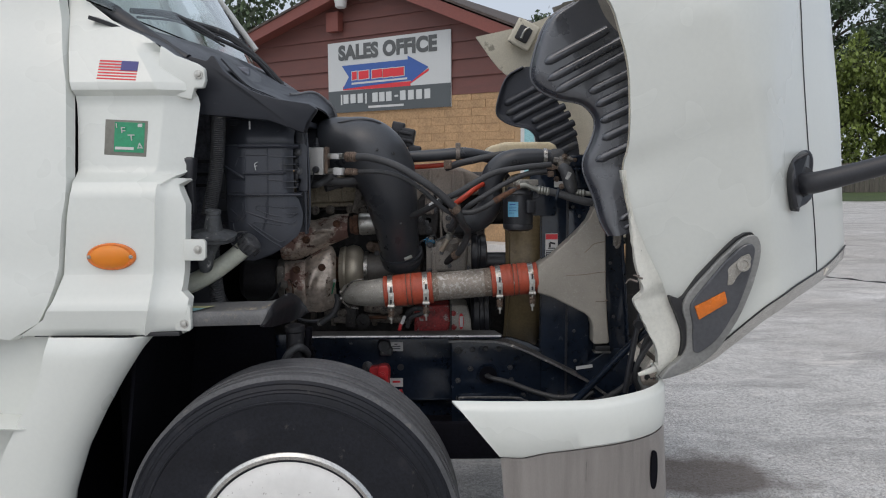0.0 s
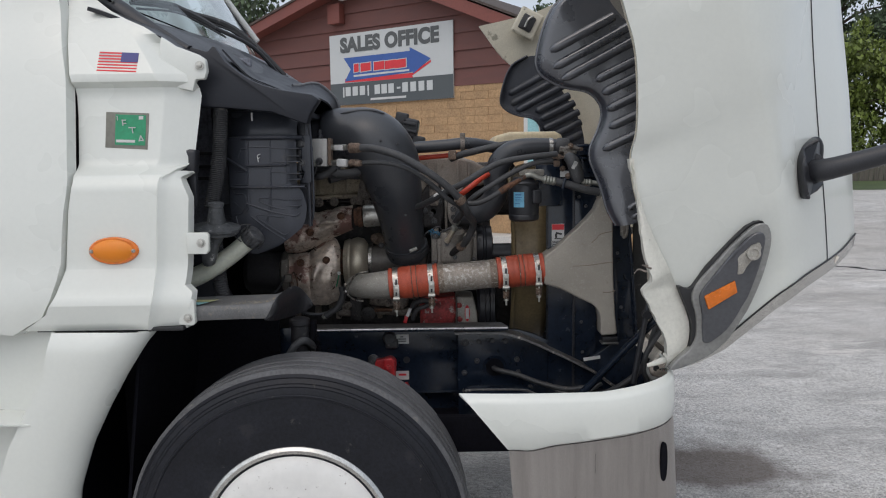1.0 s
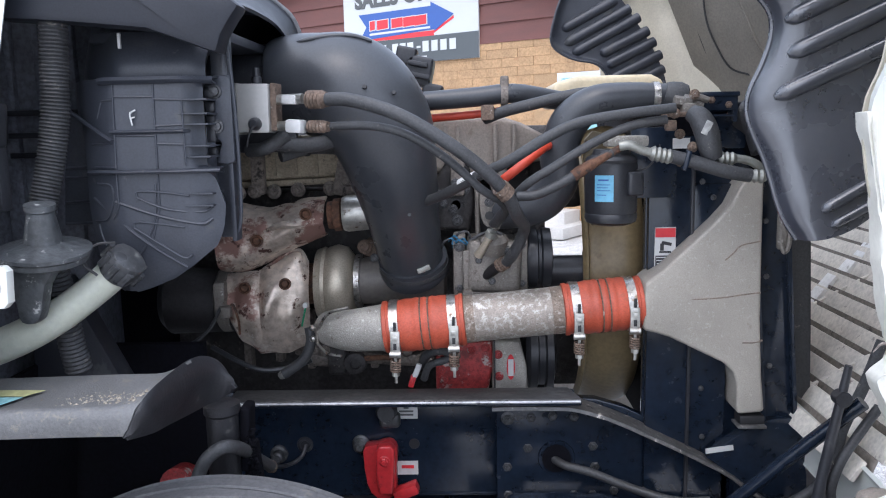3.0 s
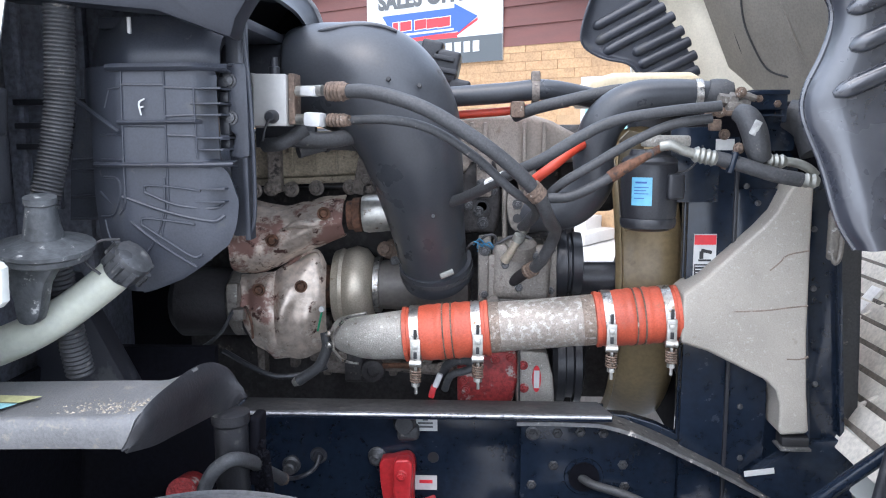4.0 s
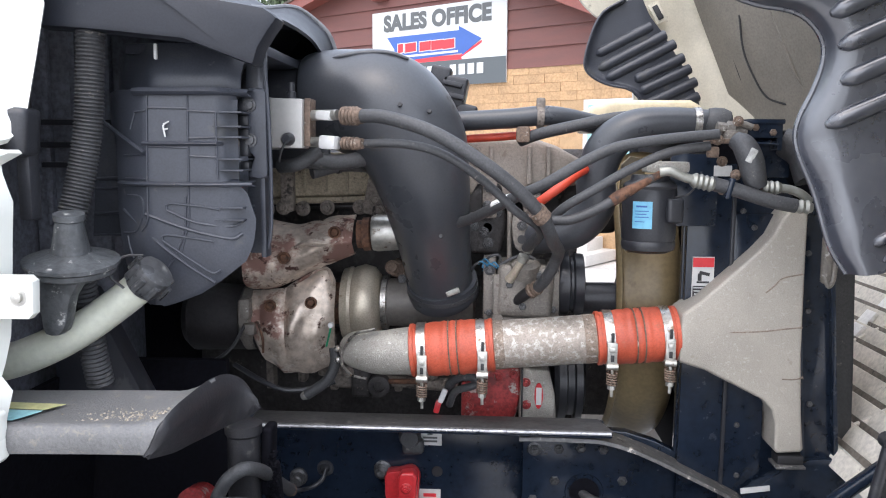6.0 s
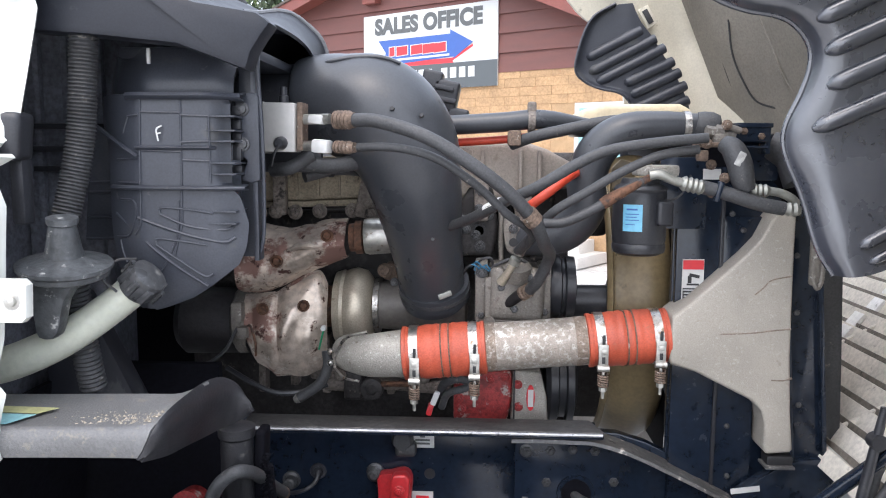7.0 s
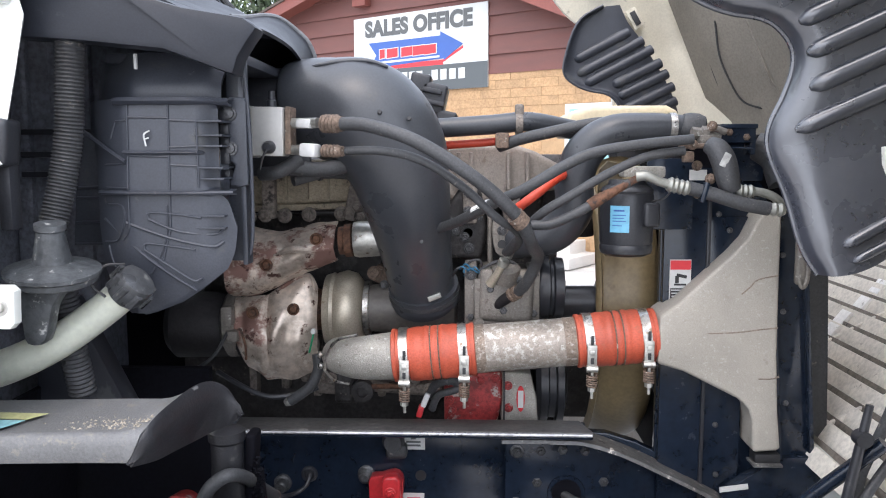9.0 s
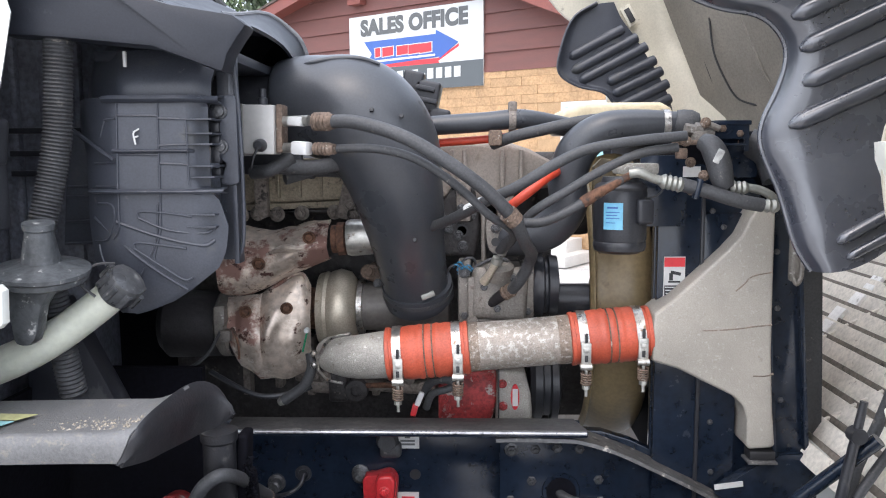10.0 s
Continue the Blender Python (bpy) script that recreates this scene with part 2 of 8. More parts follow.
INK = mat("dark_ink", (0.02, 0.02, 0.022), 0.5, var=0.1, bump=0)
GREYINK = mat("grey_ink", (0.09, 0.095, 0.095), 0.5, var=0.1, bump=0)
REDINK = mat("red_ink", (0.62, 0.03, 0.04), 0.45, var=0.06, bump=0)
BLUEINK = mat("blue_ink", (0.04, 0.10, 0.34), 0.45, var=0.06, bump=0)
NAVY = mat("navy_ink", (0.05, 0.05, 0.20), 0.5, var=0.05, bump=0)
BLUEPLUG = mat("bright_blue_plastic", (0.03, 0.15, 0.27), 0.4, var=0.15, bump=0.05)
SKYBLUE = mat("light_blue_label", (0.18, 0.47, 0.66), 0.4, var=0.1, bump=0.02)
GREEN = mat("green_permit", (0.02, 0.26, 0.12), 0.4, var=0.12, scale=20, bump=0.02)
TEAL = mat("teal_sticker", (0.28, 0.52, 0.55), 0.5, var=0.15, scale=20, bump=0.02)
YELLOWISH = mat("yellowed_sticker", (0.46, 0.45, 0.22), 0.5, var=0.15, scale=20, bump=0.02)
KHAKI = mat("grey_khaki_backing", (0.19, 0.185, 0.155), 0.5, var=0.12, bump=0.03)
ORANGE = mat("amber_reflector", (0.72, 0.17, 0.004), 0.25, var=0.12, scale=22, bump=0.35, bscale=60, coat=0.6)
SMOKE = mat("dull_grey_headlight", (0.078, 0.081, 0.09), 0.12, var=0.12, scale=5, bump=0.02, coat=0.3)
SIGNWHITE = mat("sign_white", (0.53, 0.545, 0.54), 0.4, var=0.03, scale=2, bump=0)
SIGNGREY = mat("sign_grey", (0.075, 0.085, 0.09), 0.4, var=0.05, scale=2, bump=0)
SIDING = mat("red_brown_siding", (0.145, 0.058, 0.048), 0.65, var=0.14, scale=1.6, bump=0.3, bscale=40, stretch=(1, 1, 6))
FASCIA = mat("red_brown_fascia", (0.20, 0.062, 0.048), 0.6, var=0.1, scale=2, bump=0.15, bscale=40)
BRICK = mat("tan_block", (0.43, 0.275, 0.145), 0.85, var=0.2, scale=3.5, bump=0.6, bscale=30, spots=[((0.36, 0.21, 0.11), 0.1, 6, 0.9)])
MORTAR = mat("tan_mortar", (0.40, 0.265, 0.145), 0.9, var=0.15, scale=5, bump=0.4)
ROOF = mat("brown_shingle", (0.09, 0.07, 0.06), 0.9, var=0.3, scale=6, bump=0.5, bscale=30)
CONCRETE = mat("pale_concrete", (0.52, 0.50, 0.47), 0.85, var=0.12, scale=2, bump=0.3, bscale=60)
FENCE = mat("weathered_fence", (0.14, 0.125, 0.105), 0.85, var=0.3, scale=2, bump=0.3, stretch=(6, 6, 0.6))
BARK = mat("bark", (0.075, 0.058, 0.043), 0.9, var=0.35, scale=5, bump=0.6, bscale=20, stretch=(2, 2, 0.5))
GRASS = mat("grass_green", (0.07, 0.10, 0.03), 0.9, var=0.4, scale=0.8, bump=0.6, bscale=14)


def leaf_mat(name, base):
    m = bpy.data.materials.new(name)
    m.use_nodes = True
    n, l = m.node_tree.nodes, m.node_tree.links
    b = n["Principled BSDF"]
    geo, r = n.new("ShaderNodeNewGeometry"), n.new("ShaderNodeValToRGB")
    r.color_ramp.elements[0].color = tuple(c * 0.5 for c in base) + (1,)
    r.color_ramp.elements[1].color = tuple(min(1, c * 1.7) for c in base) + (1,)
    l.new(geo.outputs["Random Per Island"], r.inputs["Fac"])
    l.new(r.outputs["Color"], b.inputs["Base Color"])
    b.inputs["Roughness"].default_value = 0.6
    return m


LEAF = leaf_mat("leaf_green", (0.075, 0.105, 0.032))
LEAFDARK = leaf_mat("leaf_dark_green", (0.045, 0.068, 0.03))
LEAFBRIGHT = leaf_mat("leaf_bright_green", (0.12, 0.155, 0.03))


def glass_mat(name, colour, rough=0.03, trans=1.0):
    m = bpy.data.materials.new(name)
    m.use_nodes = True
    b = m.node_tree.nodes["Principled BSDF"]
    b.inputs["Base Color"].default_value = tuple(colour) + (1,)
    b.inputs["Transmission Weight"].default_value = trans
    b.inputs["Roughness"].default_value = rough
    b.inputs["IOR"].default_value = 1.48
    return m


GLASS = glass_mat("windscreen_glass", (0.85, 0.92, 0.9), 0.02)
AMBER = glass_mat("amber_lens", (1.0, 0.33, 0.015), 0.12, 0.35)


def asphalt():
    m = bpy.data.materials.new("worn_asphalt")
    m.use_nodes = True
    n, l = m.node_tree.nodes, m.node_tree.links
    b = n["Principled BSDF"]
    co = n.new("ShaderNodeNewGeometry")
    col = None

    def layer(scale, lo, hi, colour, detail=6.0, amount=1.0, stretch=(1, 1, 1), rough=0.65):
        nonlocal col
        mp, t, r, mx = n.new("ShaderNodeMapping"), n.new("ShaderNodeTexNoise"), n.new("ShaderNodeValToRGB"), n.new("ShaderNodeMixRGB")
        mp.inputs["Scale"].default_value = stretch
        l.new(co.outputs["Position"], mp.inputs["Vector"])
        l.new(mp.outputs["Vector"], t.inputs["Vector"])
        t.inputs["Scale"].default_value, t.inputs["Detail"].default_value, t.inputs["Roughness"].default_value = scale, detail, rough
        r.color_ramp.elements[0].position, r.color_ramp.elements[1].position = lo, hi
        r.color_ramp.elements[1].color = (amount, amount, amount, 1)
        l.new(t.outputs["Fac"], r.inputs["Fac"])
        l.new(r.outputs["Color"], mx.inputs["Fac"])
        if col is None:
            mx.inputs["Color1"].default_value = (0.41, 0.39, 0.365, 1)
        else:
            l.new(col, mx.inputs["Color1"])
        mx.inputs["Color2"].default_value = tuple(colour) + (1,)
        col = mx.outputs["Color"]
        return t

    layer(0.5, 0.42, 0.60, (0.54, 0.53, 0.505))
    layer(0.9, 0.52, 0.70, (0.17, 0.165, 0.16), amount=0.85, stretch=(1, 2.2, 1))
    layer(0.75, 0.53, 0.63, (0.80, 0.78, 0.76), amount=0.95, stretch=(0.6, 2.0, 1), rough=0.7)
    layer(2.6, 0.50, 0.66, (0.19, 0.185, 0.18), amount=0.65)
    layer(3.2, 0.55, 0.66, (0.68, 0.66, 0.64), amount=0.75)
    layer(9.0, 0.48, 0.64, (0.23, 0.22, 0.21), amount=0.6)
    layer(20.0, 0.52, 0.66, (0.62, 0.60, 0.58), amount=0.55)
    fine = layer(75.0, 0.49, 0.58, (0.74, 0.72, 0.69), amount=0.8, detail=3)
    layer(48.0, 0.575, 0.615, (0.11, 0.10, 0.09), amount=0.85, detail=4)
    layer(34.0, 0.50, 0.56, (0.24, 0.225, 0.205), amount=0.4, detail=3)
    layer(42.0, 0.55, 0.59, (0.78, 0.75, 0.70), amount=0.65, detail=3)
    layer(0.35, 0.50, 0.66, (0.30, 0.27, 0.24), amount=0.5)
    layer(6.0, 0.62, 0.70, (0.12, 0.115, 0.11), amount=0.7, detail=8, rough=0.8)
    layer(1.1, 0.49, 0.60, (0.22, 0.21, 0.20), amount=0.5, stretch=(0.8, 1.8, 1), rough=0.72)
    layer(1.5, 0.57, 0.64, (0.74, 0.70, 0.65), amount=0.75, stretch=(0.5, 1.5, 1), rough=0.75)
    layer(130.0, 0.54, 0.60, (0.19, 0.18, 0.17), amount=0.75, detail=2)
    layer(210.0, 0.55, 0.60, (0.76, 0.74, 0.71), amount=0.6, detail=2)
    layer(170.0, 0.60, 0.64, (0.08, 0.075, 0.07), amount=0.8, detail=2)
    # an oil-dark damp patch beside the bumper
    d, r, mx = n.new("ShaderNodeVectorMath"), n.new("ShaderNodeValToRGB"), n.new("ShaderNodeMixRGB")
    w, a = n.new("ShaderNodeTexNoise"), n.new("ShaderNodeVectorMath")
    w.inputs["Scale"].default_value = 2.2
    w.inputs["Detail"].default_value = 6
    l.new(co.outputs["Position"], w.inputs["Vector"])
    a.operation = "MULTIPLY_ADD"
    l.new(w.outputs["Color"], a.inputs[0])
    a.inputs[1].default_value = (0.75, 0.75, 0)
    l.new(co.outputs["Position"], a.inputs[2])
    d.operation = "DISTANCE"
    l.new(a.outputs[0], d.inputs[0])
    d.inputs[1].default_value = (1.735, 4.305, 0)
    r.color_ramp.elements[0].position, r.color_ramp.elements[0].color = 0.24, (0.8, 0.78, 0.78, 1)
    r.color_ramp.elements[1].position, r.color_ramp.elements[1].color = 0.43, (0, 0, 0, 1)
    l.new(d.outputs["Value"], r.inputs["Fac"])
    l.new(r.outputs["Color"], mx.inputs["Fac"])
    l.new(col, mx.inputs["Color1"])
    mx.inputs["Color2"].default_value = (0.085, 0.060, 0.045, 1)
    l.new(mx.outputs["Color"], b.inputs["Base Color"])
    b.inputs["Roughness"].default_value = 0.85
    bp = n.new("ShaderNodeBump")
    bp.inputs["Strength"].default_value = 0.6
    bp.inputs["Distance"].default_value = 0.006
    l.new(fine.outputs["Fac"], bp.inputs["Height"])
    l.new(bp.outputs["Normal"], b.inputs["Normal"])
    return m


ASPHALT = asphalt()


# ---- shaping helpers ----
HOME = {}


def curve_pts(pts, n=6, closed=False):
    """Smooth line through the points, n steps from one to the next."""
    p = [Vector(q) for q in pts]
    k = len(p)
    out = []
    for i in range(k if closed else k - 1):
        p0 = p[(i - 1) % k] if closed or i else p[0] * 2 - p[1]
        p1, p2 = p[i], p[(i + 1) % k]
        p3 = p[(i + 2) % k] if closed or i + 2 < k else p2 * 2 - p1
        for j in range(n):
            t = j / n
            out.append(0.5 * ((2 * p1) + (p2 - p0) * t + (2 * p0 - 5 * p1 + 4 * p2 - p3) * t * t + (3 * p1 - p0 - 3 * p2 + p3) * t ** 3))
    if not closed:
        out.append(p[-1].copy())
    return out


def tube(pts, r, seg=14, n=6, caps=True, squash=1.0):
    """Round bar along a smooth line; r: one radius or one a point."""
    radii = list(r) if hasattr(r, "__len__") else [r] * len(pts)
    q = curve_pts([(*p, rr) for p, rr in zip(pts, radii)], n) if n > 1 else [Vector((*p, rr)) for p, rr in zip(pts, radii)]
    line, rad = [Vector(v[:3]) for v in q], [v[3] for v in q]
    bm = bmesh.new()
    up, rings = None, []
    for i, c in enumerate(line):
        d = (line[min(i + 1, len(line) - 1)] - line[max(i - 1, 0)]).normalized()
        if up is None:
            up = d.orthogonal().normalized()
        up = (up - d * up.dot(d)).normalized()
        side = d.cross(up)
        rings.append([bm.verts.new(c + (up * math.cos(a) + side * math.sin(a) * squash) * rad[i]) for a in (2 * math.pi * k / seg for k in range(seg))])
    for a, b in zip(rings, rings[1:]):
        for k in range(seg):
            bm.faces.new((a[k], a[(k + 1) % seg], b[(k + 1) % seg], b[k]))
    if caps:
        bm.faces.new(rings[0][::-1])
        bm.faces.new(rings[-1])
    bmesh.ops.recalc_face_normals(bm, faces=bm.faces)
    return bm


def lathe(profile, at, axis, seg=40):
    """Turned body: profile rows (along the axis, radius)."""
    turn = Vector((0, 0, 1)).rotation_difference(Vector(axis)).to_matrix()
    bm = bmesh.new()
    rings = [[bm.verts.new(Vector(at) + turn @ Vector((max(r, 0.0004) * math.cos(a), max(r, 0.0004) * math.sin(a), h))) for a in (2 * math.pi * k / seg for k in range(seg))] for h, r in profile]
    for a, b in zip(rings, rings[1:]):
        for k in range(seg):
            bm.faces.new((a[k], a[(k + 1) % seg], b[(k + 1) % seg], b[k]))
    bm.faces.new(rings[0][::-1])
    bm.faces.new(rings[-1])
    bmesh.ops.recalc_face_normals(bm, faces=bm.faces)
    return bm


def rounded(bm, w, steps=2, angle=35):
    if w:
        edges = [e for e in bm.edges if len(e.link_faces) == 2 and e.calc_face_angle(0) > radians(angle)]
        bmesh.ops.bevel(bm, geom=edges, offset=w, segments=steps, profile=0.6, affect="EDGES", clamp_overlap=True)
    return bm


def plate(outline, y0, y1, bevel=0.004, smooth=0, steps=2, fn=None):
    """Plate with an (x, z) outline between y0 (towards the yard) and y1; fn(x, z) adds to y."""
    pts = [Vector((x, z)) for x, z in outline]
    if smooth:
        pts = curve_pts(outline, smooth, True)
    bm = bmesh.new()
    f = bm.faces.new([bm.verts.new((p[0], y0, p[1])) for p in pts])
    ext = bmesh.ops.extrude_face_region(bm, geom=[f])
    bmesh.ops.translate(bm, verts=[v for v in ext["geom"] if isinstance(v, bmesh.types.BMVert)], vec=(0, y1 - y0, 0))
    bmesh.ops.recalc_face_normals(bm, faces=bm.faces)
    rounded(bm, bevel, steps, 50)
    if fn:
        for v in bm.verts:
            v.co.y += fn(v.co.x, v.co.z)
    return bm


SIDE = 1


def sheet(rows, th=0.004):
    """Curved sheet through rows of points, given a thickness."""
    bm = bmesh.new()
    g = [[bm.verts.new(p) for p in row] for row in rows]
    for a, b in zip(g, g[1:]):
        for k in range(len(a) - 1):
            bm.faces.new((a[k], a[k + 1], b[k + 1], b[k]))
    bmesh.ops.recalc_face_normals(bm, faces=bm.faces)
    if th:
        bm.normal_update()
        faces, rim = list(bm.faces), [e for e in bm.edges if e.is_boundary]
        twin = {v: bm.verts.new(v.co - v.normal * th * SIDE) for v in list(bm.verts)}
        walls = []
        for e in rim:
            loop = e.link_loops[0]
            a, b = loop.vert, loop.link_loop_next.vert
            walls.append((b, a, twin[a], twin[b]))
        for f in faces:
            bm.faces.new([twin[v] for v in reversed(f.verts)])
        for w in walls:
            bm.faces.new(w)
        bmesh.ops.recalc_face_normals(bm, faces=bm.faces)
    return bm


def span(a, b, n):
    return [a + (b - a) * k / (n - 1) for k in range(n)]


def box(size, at, bevel=0.004, rot=(0, 0, 0), steps=2):
    bm = bmesh.new()
    bmesh.ops.create_cube(bm, size=1, matrix=Matrix.Diagonal((*size, 1)))
    rounded(bm, bevel, steps, 35)
    bmesh.ops.transform(bm, matrix=pose(*at, *rot), verts=bm.verts)
    return bm


def merged(*bms):
    out = bmesh.new()
    for b in bms:
        me = bpy.data.meshes.new("tmp")
        b.to_mesh(me)
        b.free()
        out.from_mesh(me)
        bpy.data.meshes.remove(me)
    return out


def rough_up(bm, amount, scale):
    for v in bm.verts:
        v.co += noise.noise_vector(v.co * scale) * amount
    return bm


def as_mesh(name, bm, material, angle=38):
    lo = [min(v.co[i] for v in bm.verts) for i in range(3)]
    hi = [max(v.co[i] for v in bm.verts) for i in range(3)]
    c = Vector([(a + b) / 2 for a, b in zip(lo, hi)])
    bmesh.ops.translate(bm, verts=bm.verts, vec=-c)
    me = bpy.data.meshes.new(name)
    bm.to_mesh(me)
    bm.free()
    for p in me.polygons:
        p.use_smooth = True
    me.set_sharp_from_angle(angle=radians(angle))
    me.materials.append(material)
    return me, c


def under(ob, parent, at):
    HOME[ob] = Vector(at)
    while parent is not None and parent.parent is not None and parent.parent.parent is not None:
        parent = parent.parent
    if parent is not None:
        ob.parent = parent
        ob.location = Vector(at) - HOME[parent]
    else:
        ob.location = at
    return ob


def part(name, bm, material, parent, label="", angle=38):
    me, c = as_mesh(name, bm, material, angle)
    ob = under(new(name, me), parent, c)
    return tagged(ob, label) if label else ob


def again(ob, parent, at, rot=None):
    """One more piece on the same mesh."""
    o = under(new(ob.name.split(".")[0], ob.data), parent, at)
    if rot is not None:
        o.rotation_euler = [radians(a) for a in rot]
    if "label" in ob:
        o["label"] = ob["label"]
    return o


def thing(name, at, label, category, group="", kind=""):
    ob = under(new(name), None, at)
    ob.empty_display_size = 0.1
    return tagged(ob, label, category, group, kind)


def solid(name, bm, material, label, category, group="", kind="", angle=38):
    me, c = as_mesh(name, bm, material, angle)
    return tagged(under(new(name, me), None, c), label, category, group, kind)


def letters(text, size, m, depth=0.003, bold=0.0):
    """Raised lettering as a bmesh, laid by the matrix m (x along the line, y up it); also its width at size 1."""
    cu = bpy.data.curves.new("lettering", "FONT")
    cu.body, cu.size, cu.extrude, cu.align_x, cu.align_y = text, size, depth, "CENTER", "CENTER"
    cu.offset = bold
    cu.space_character = 1.06
    ob = bpy.data.objects.new("lettering", cu)
    scene.collection.objects.link(ob)
    bpy.context.view_layer.update()
    me = bpy.data.meshes.new_from_object(ob.evaluated_get(bpy.context.evaluated_depsgraph_get()))
    bm = bmesh.new()
    bm.from_mesh(me)
    bpy.data.objects.remove(ob)
    bpy.data.curves.remove(cu)
    bpy.data.meshes.remove(me)
    bmesh.ops.transform(bm, matrix=m, verts=bm.verts)
    return bm


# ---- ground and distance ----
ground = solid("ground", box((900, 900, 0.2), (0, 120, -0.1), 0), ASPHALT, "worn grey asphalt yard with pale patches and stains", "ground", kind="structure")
CRACK = [(5.0 + 0.09 * k, 12.04 - 0.117 * k + 0.035 * math.sin(k * 1.7), 0.0) for k in range(22)]
part("crack", tube(CRACK, [0.016 + 0.010 * math.sin(k * 2.3) for k in range(22)], 5, 2), INK, ground, "dark crack across the asphalt")
grass_rows = [[(x, 37 + 1.2 * math.sin(x * 0.21) + 0.5 * math.sin(x * 0.9), 0.006), (x, 47, 0.05), (x, 90, 0.1)] for x in span(-60, 90, 120)]
solid("grass_verge", sheet(grass_rows, 0), GRASS, "strip of short green grass beyond the yard", "grass", kind="structure")


def fence():
    f = thing("fence", (24, 46.5, 0), "weathered grey wooden board fence along the grass", "fence")
    rail_bm = merged(box((56, 0.05, 0.09), (30, 46.56, 0.45), 0.01), box((56, 0.05, 0.09), (30, 46.56, 1.4), 0.01))
    part("rail", rail_bm, FENCE, f)
    board = None
    for k in range(190):
        x = 4 + k * 0.29
        z = 0.9 + 0.03 * math.sin(k * 2.3)
        if board is None:
            board = part("board", box((0.27, 0.025, 1.75), (x, 46.5, z), 0.006), FENCE, f)
        else:
            again(board, f, (x, 46.5 + 0.008 * math.sin(k * 5.1), z), (0, 0.8 * math.sin(k * 3.7), 0))


def tree(x, y, h, spread, leaf, seed, low=0.3, n=2600, size=0.3):
    """Trunk with limbs, and a crown of leaves set in clumps round the limb ends."""
    rnd = random.Random(seed)
    t = thing("tree", (x, y, 0), "tall leafy green tree behind the yard", "tree", "trees round the yard")
    top = Vector((x + rnd.uniform(-0.5, 0.5), y, h * 0.8))
    bms = [tube([(x, y, 0), (x + 0.1, y, h * 0.35), tuple(top)], [h * 0.028, h * 0.02, h * 0.006], 9, 4)]
    ends = []
    for k in range(16):
        z = h * rnd.uniform(low, 0.8)
        a = rnd.uniform(0, 6.28)
        reach = spread * (0.45 + 0.55 * math.sin(math.pi * min(1, (z / h - low) / (0.95 - low) + 0.15))) * rnd.uniform(0.6, 1.05)
        e = Vector((x + math.cos(a) * reach, y + math.sin(a) * reach, z + reach * 0.35))
        bms.append(tube([(x, y, z - reach * 0.1), tuple((Vector((x, y, z)) + e) / 2 + Vector((0, 0, 0.2))), tuple(e)], [h * 0.009, h * 0.006, h * 0.002], 6, 3))
        ends += [e, (Vector((x, y, z)) + e) / 2]
    part("trunk", merged(*bms), BARK, t)
    bm = bmesh.new()
    clumps = [(e + Vector([rnd.gauss(0, spread * 0.16) for _ in range(3)]), rnd.uniform(0.5, 1.1) * spread * 0.26) for e in ends for _ in range(2)] + [(top, spread * 0.3)]
    for _ in range(n):
        c, r = rnd.choice(clumps)
        v = Vector([rnd.gauss(0, 1) for _ in range(3)]).normalized() * r * rnd.uniform(0.5, 1.05)
        p = c + v
        m = Matrix.Translation(p) @ Euler([rnd.uniform(0, 6.28) for _ in range(3)]).to_matrix().to_4x4()
        s = size * rnd.uniform(0.4, 1.1)
        bm.faces.new([bm.verts.new(m @ Vector(q)) for q in ((-s, 0, 0), (0, -s * 0.55, s * 0.12), (s, 0, 0), (0, s * 0.55, s * 0.12))])
    part("crown", bm, leaf, t)


# ---- office ----
ALONG, INTO = Vector((0.827, -0.562, 0)).normalized(), Vector((0.562, 0.827, 0)).normalized()
FACADE = Matrix.Translation((0.212, 13.9, 0.015)) @ Matrix(((ALONG.x, INTO.x, 0, 0), (ALONG.y, INTO.y, 0, 0), (0, 0, 1, 0), (0, 0, 0, 1)))
APEX_S, APEX_Z, RISE_L, RISE_R = -1.66, 5.12, 0.27, 0.43
WALL_L, WALL_R, BOARD_Z = -6.6, 3.6, 2.86


def on_facade(bm):
    bmesh.ops.transform(bm, matrix=FACADE, verts=bm.verts)
    return bm


def roof_z(s):
    return APEX_Z + (RISE_L * (s - APEX_S) if s < APEX_S else -RISE_R * (s - APEX_S))


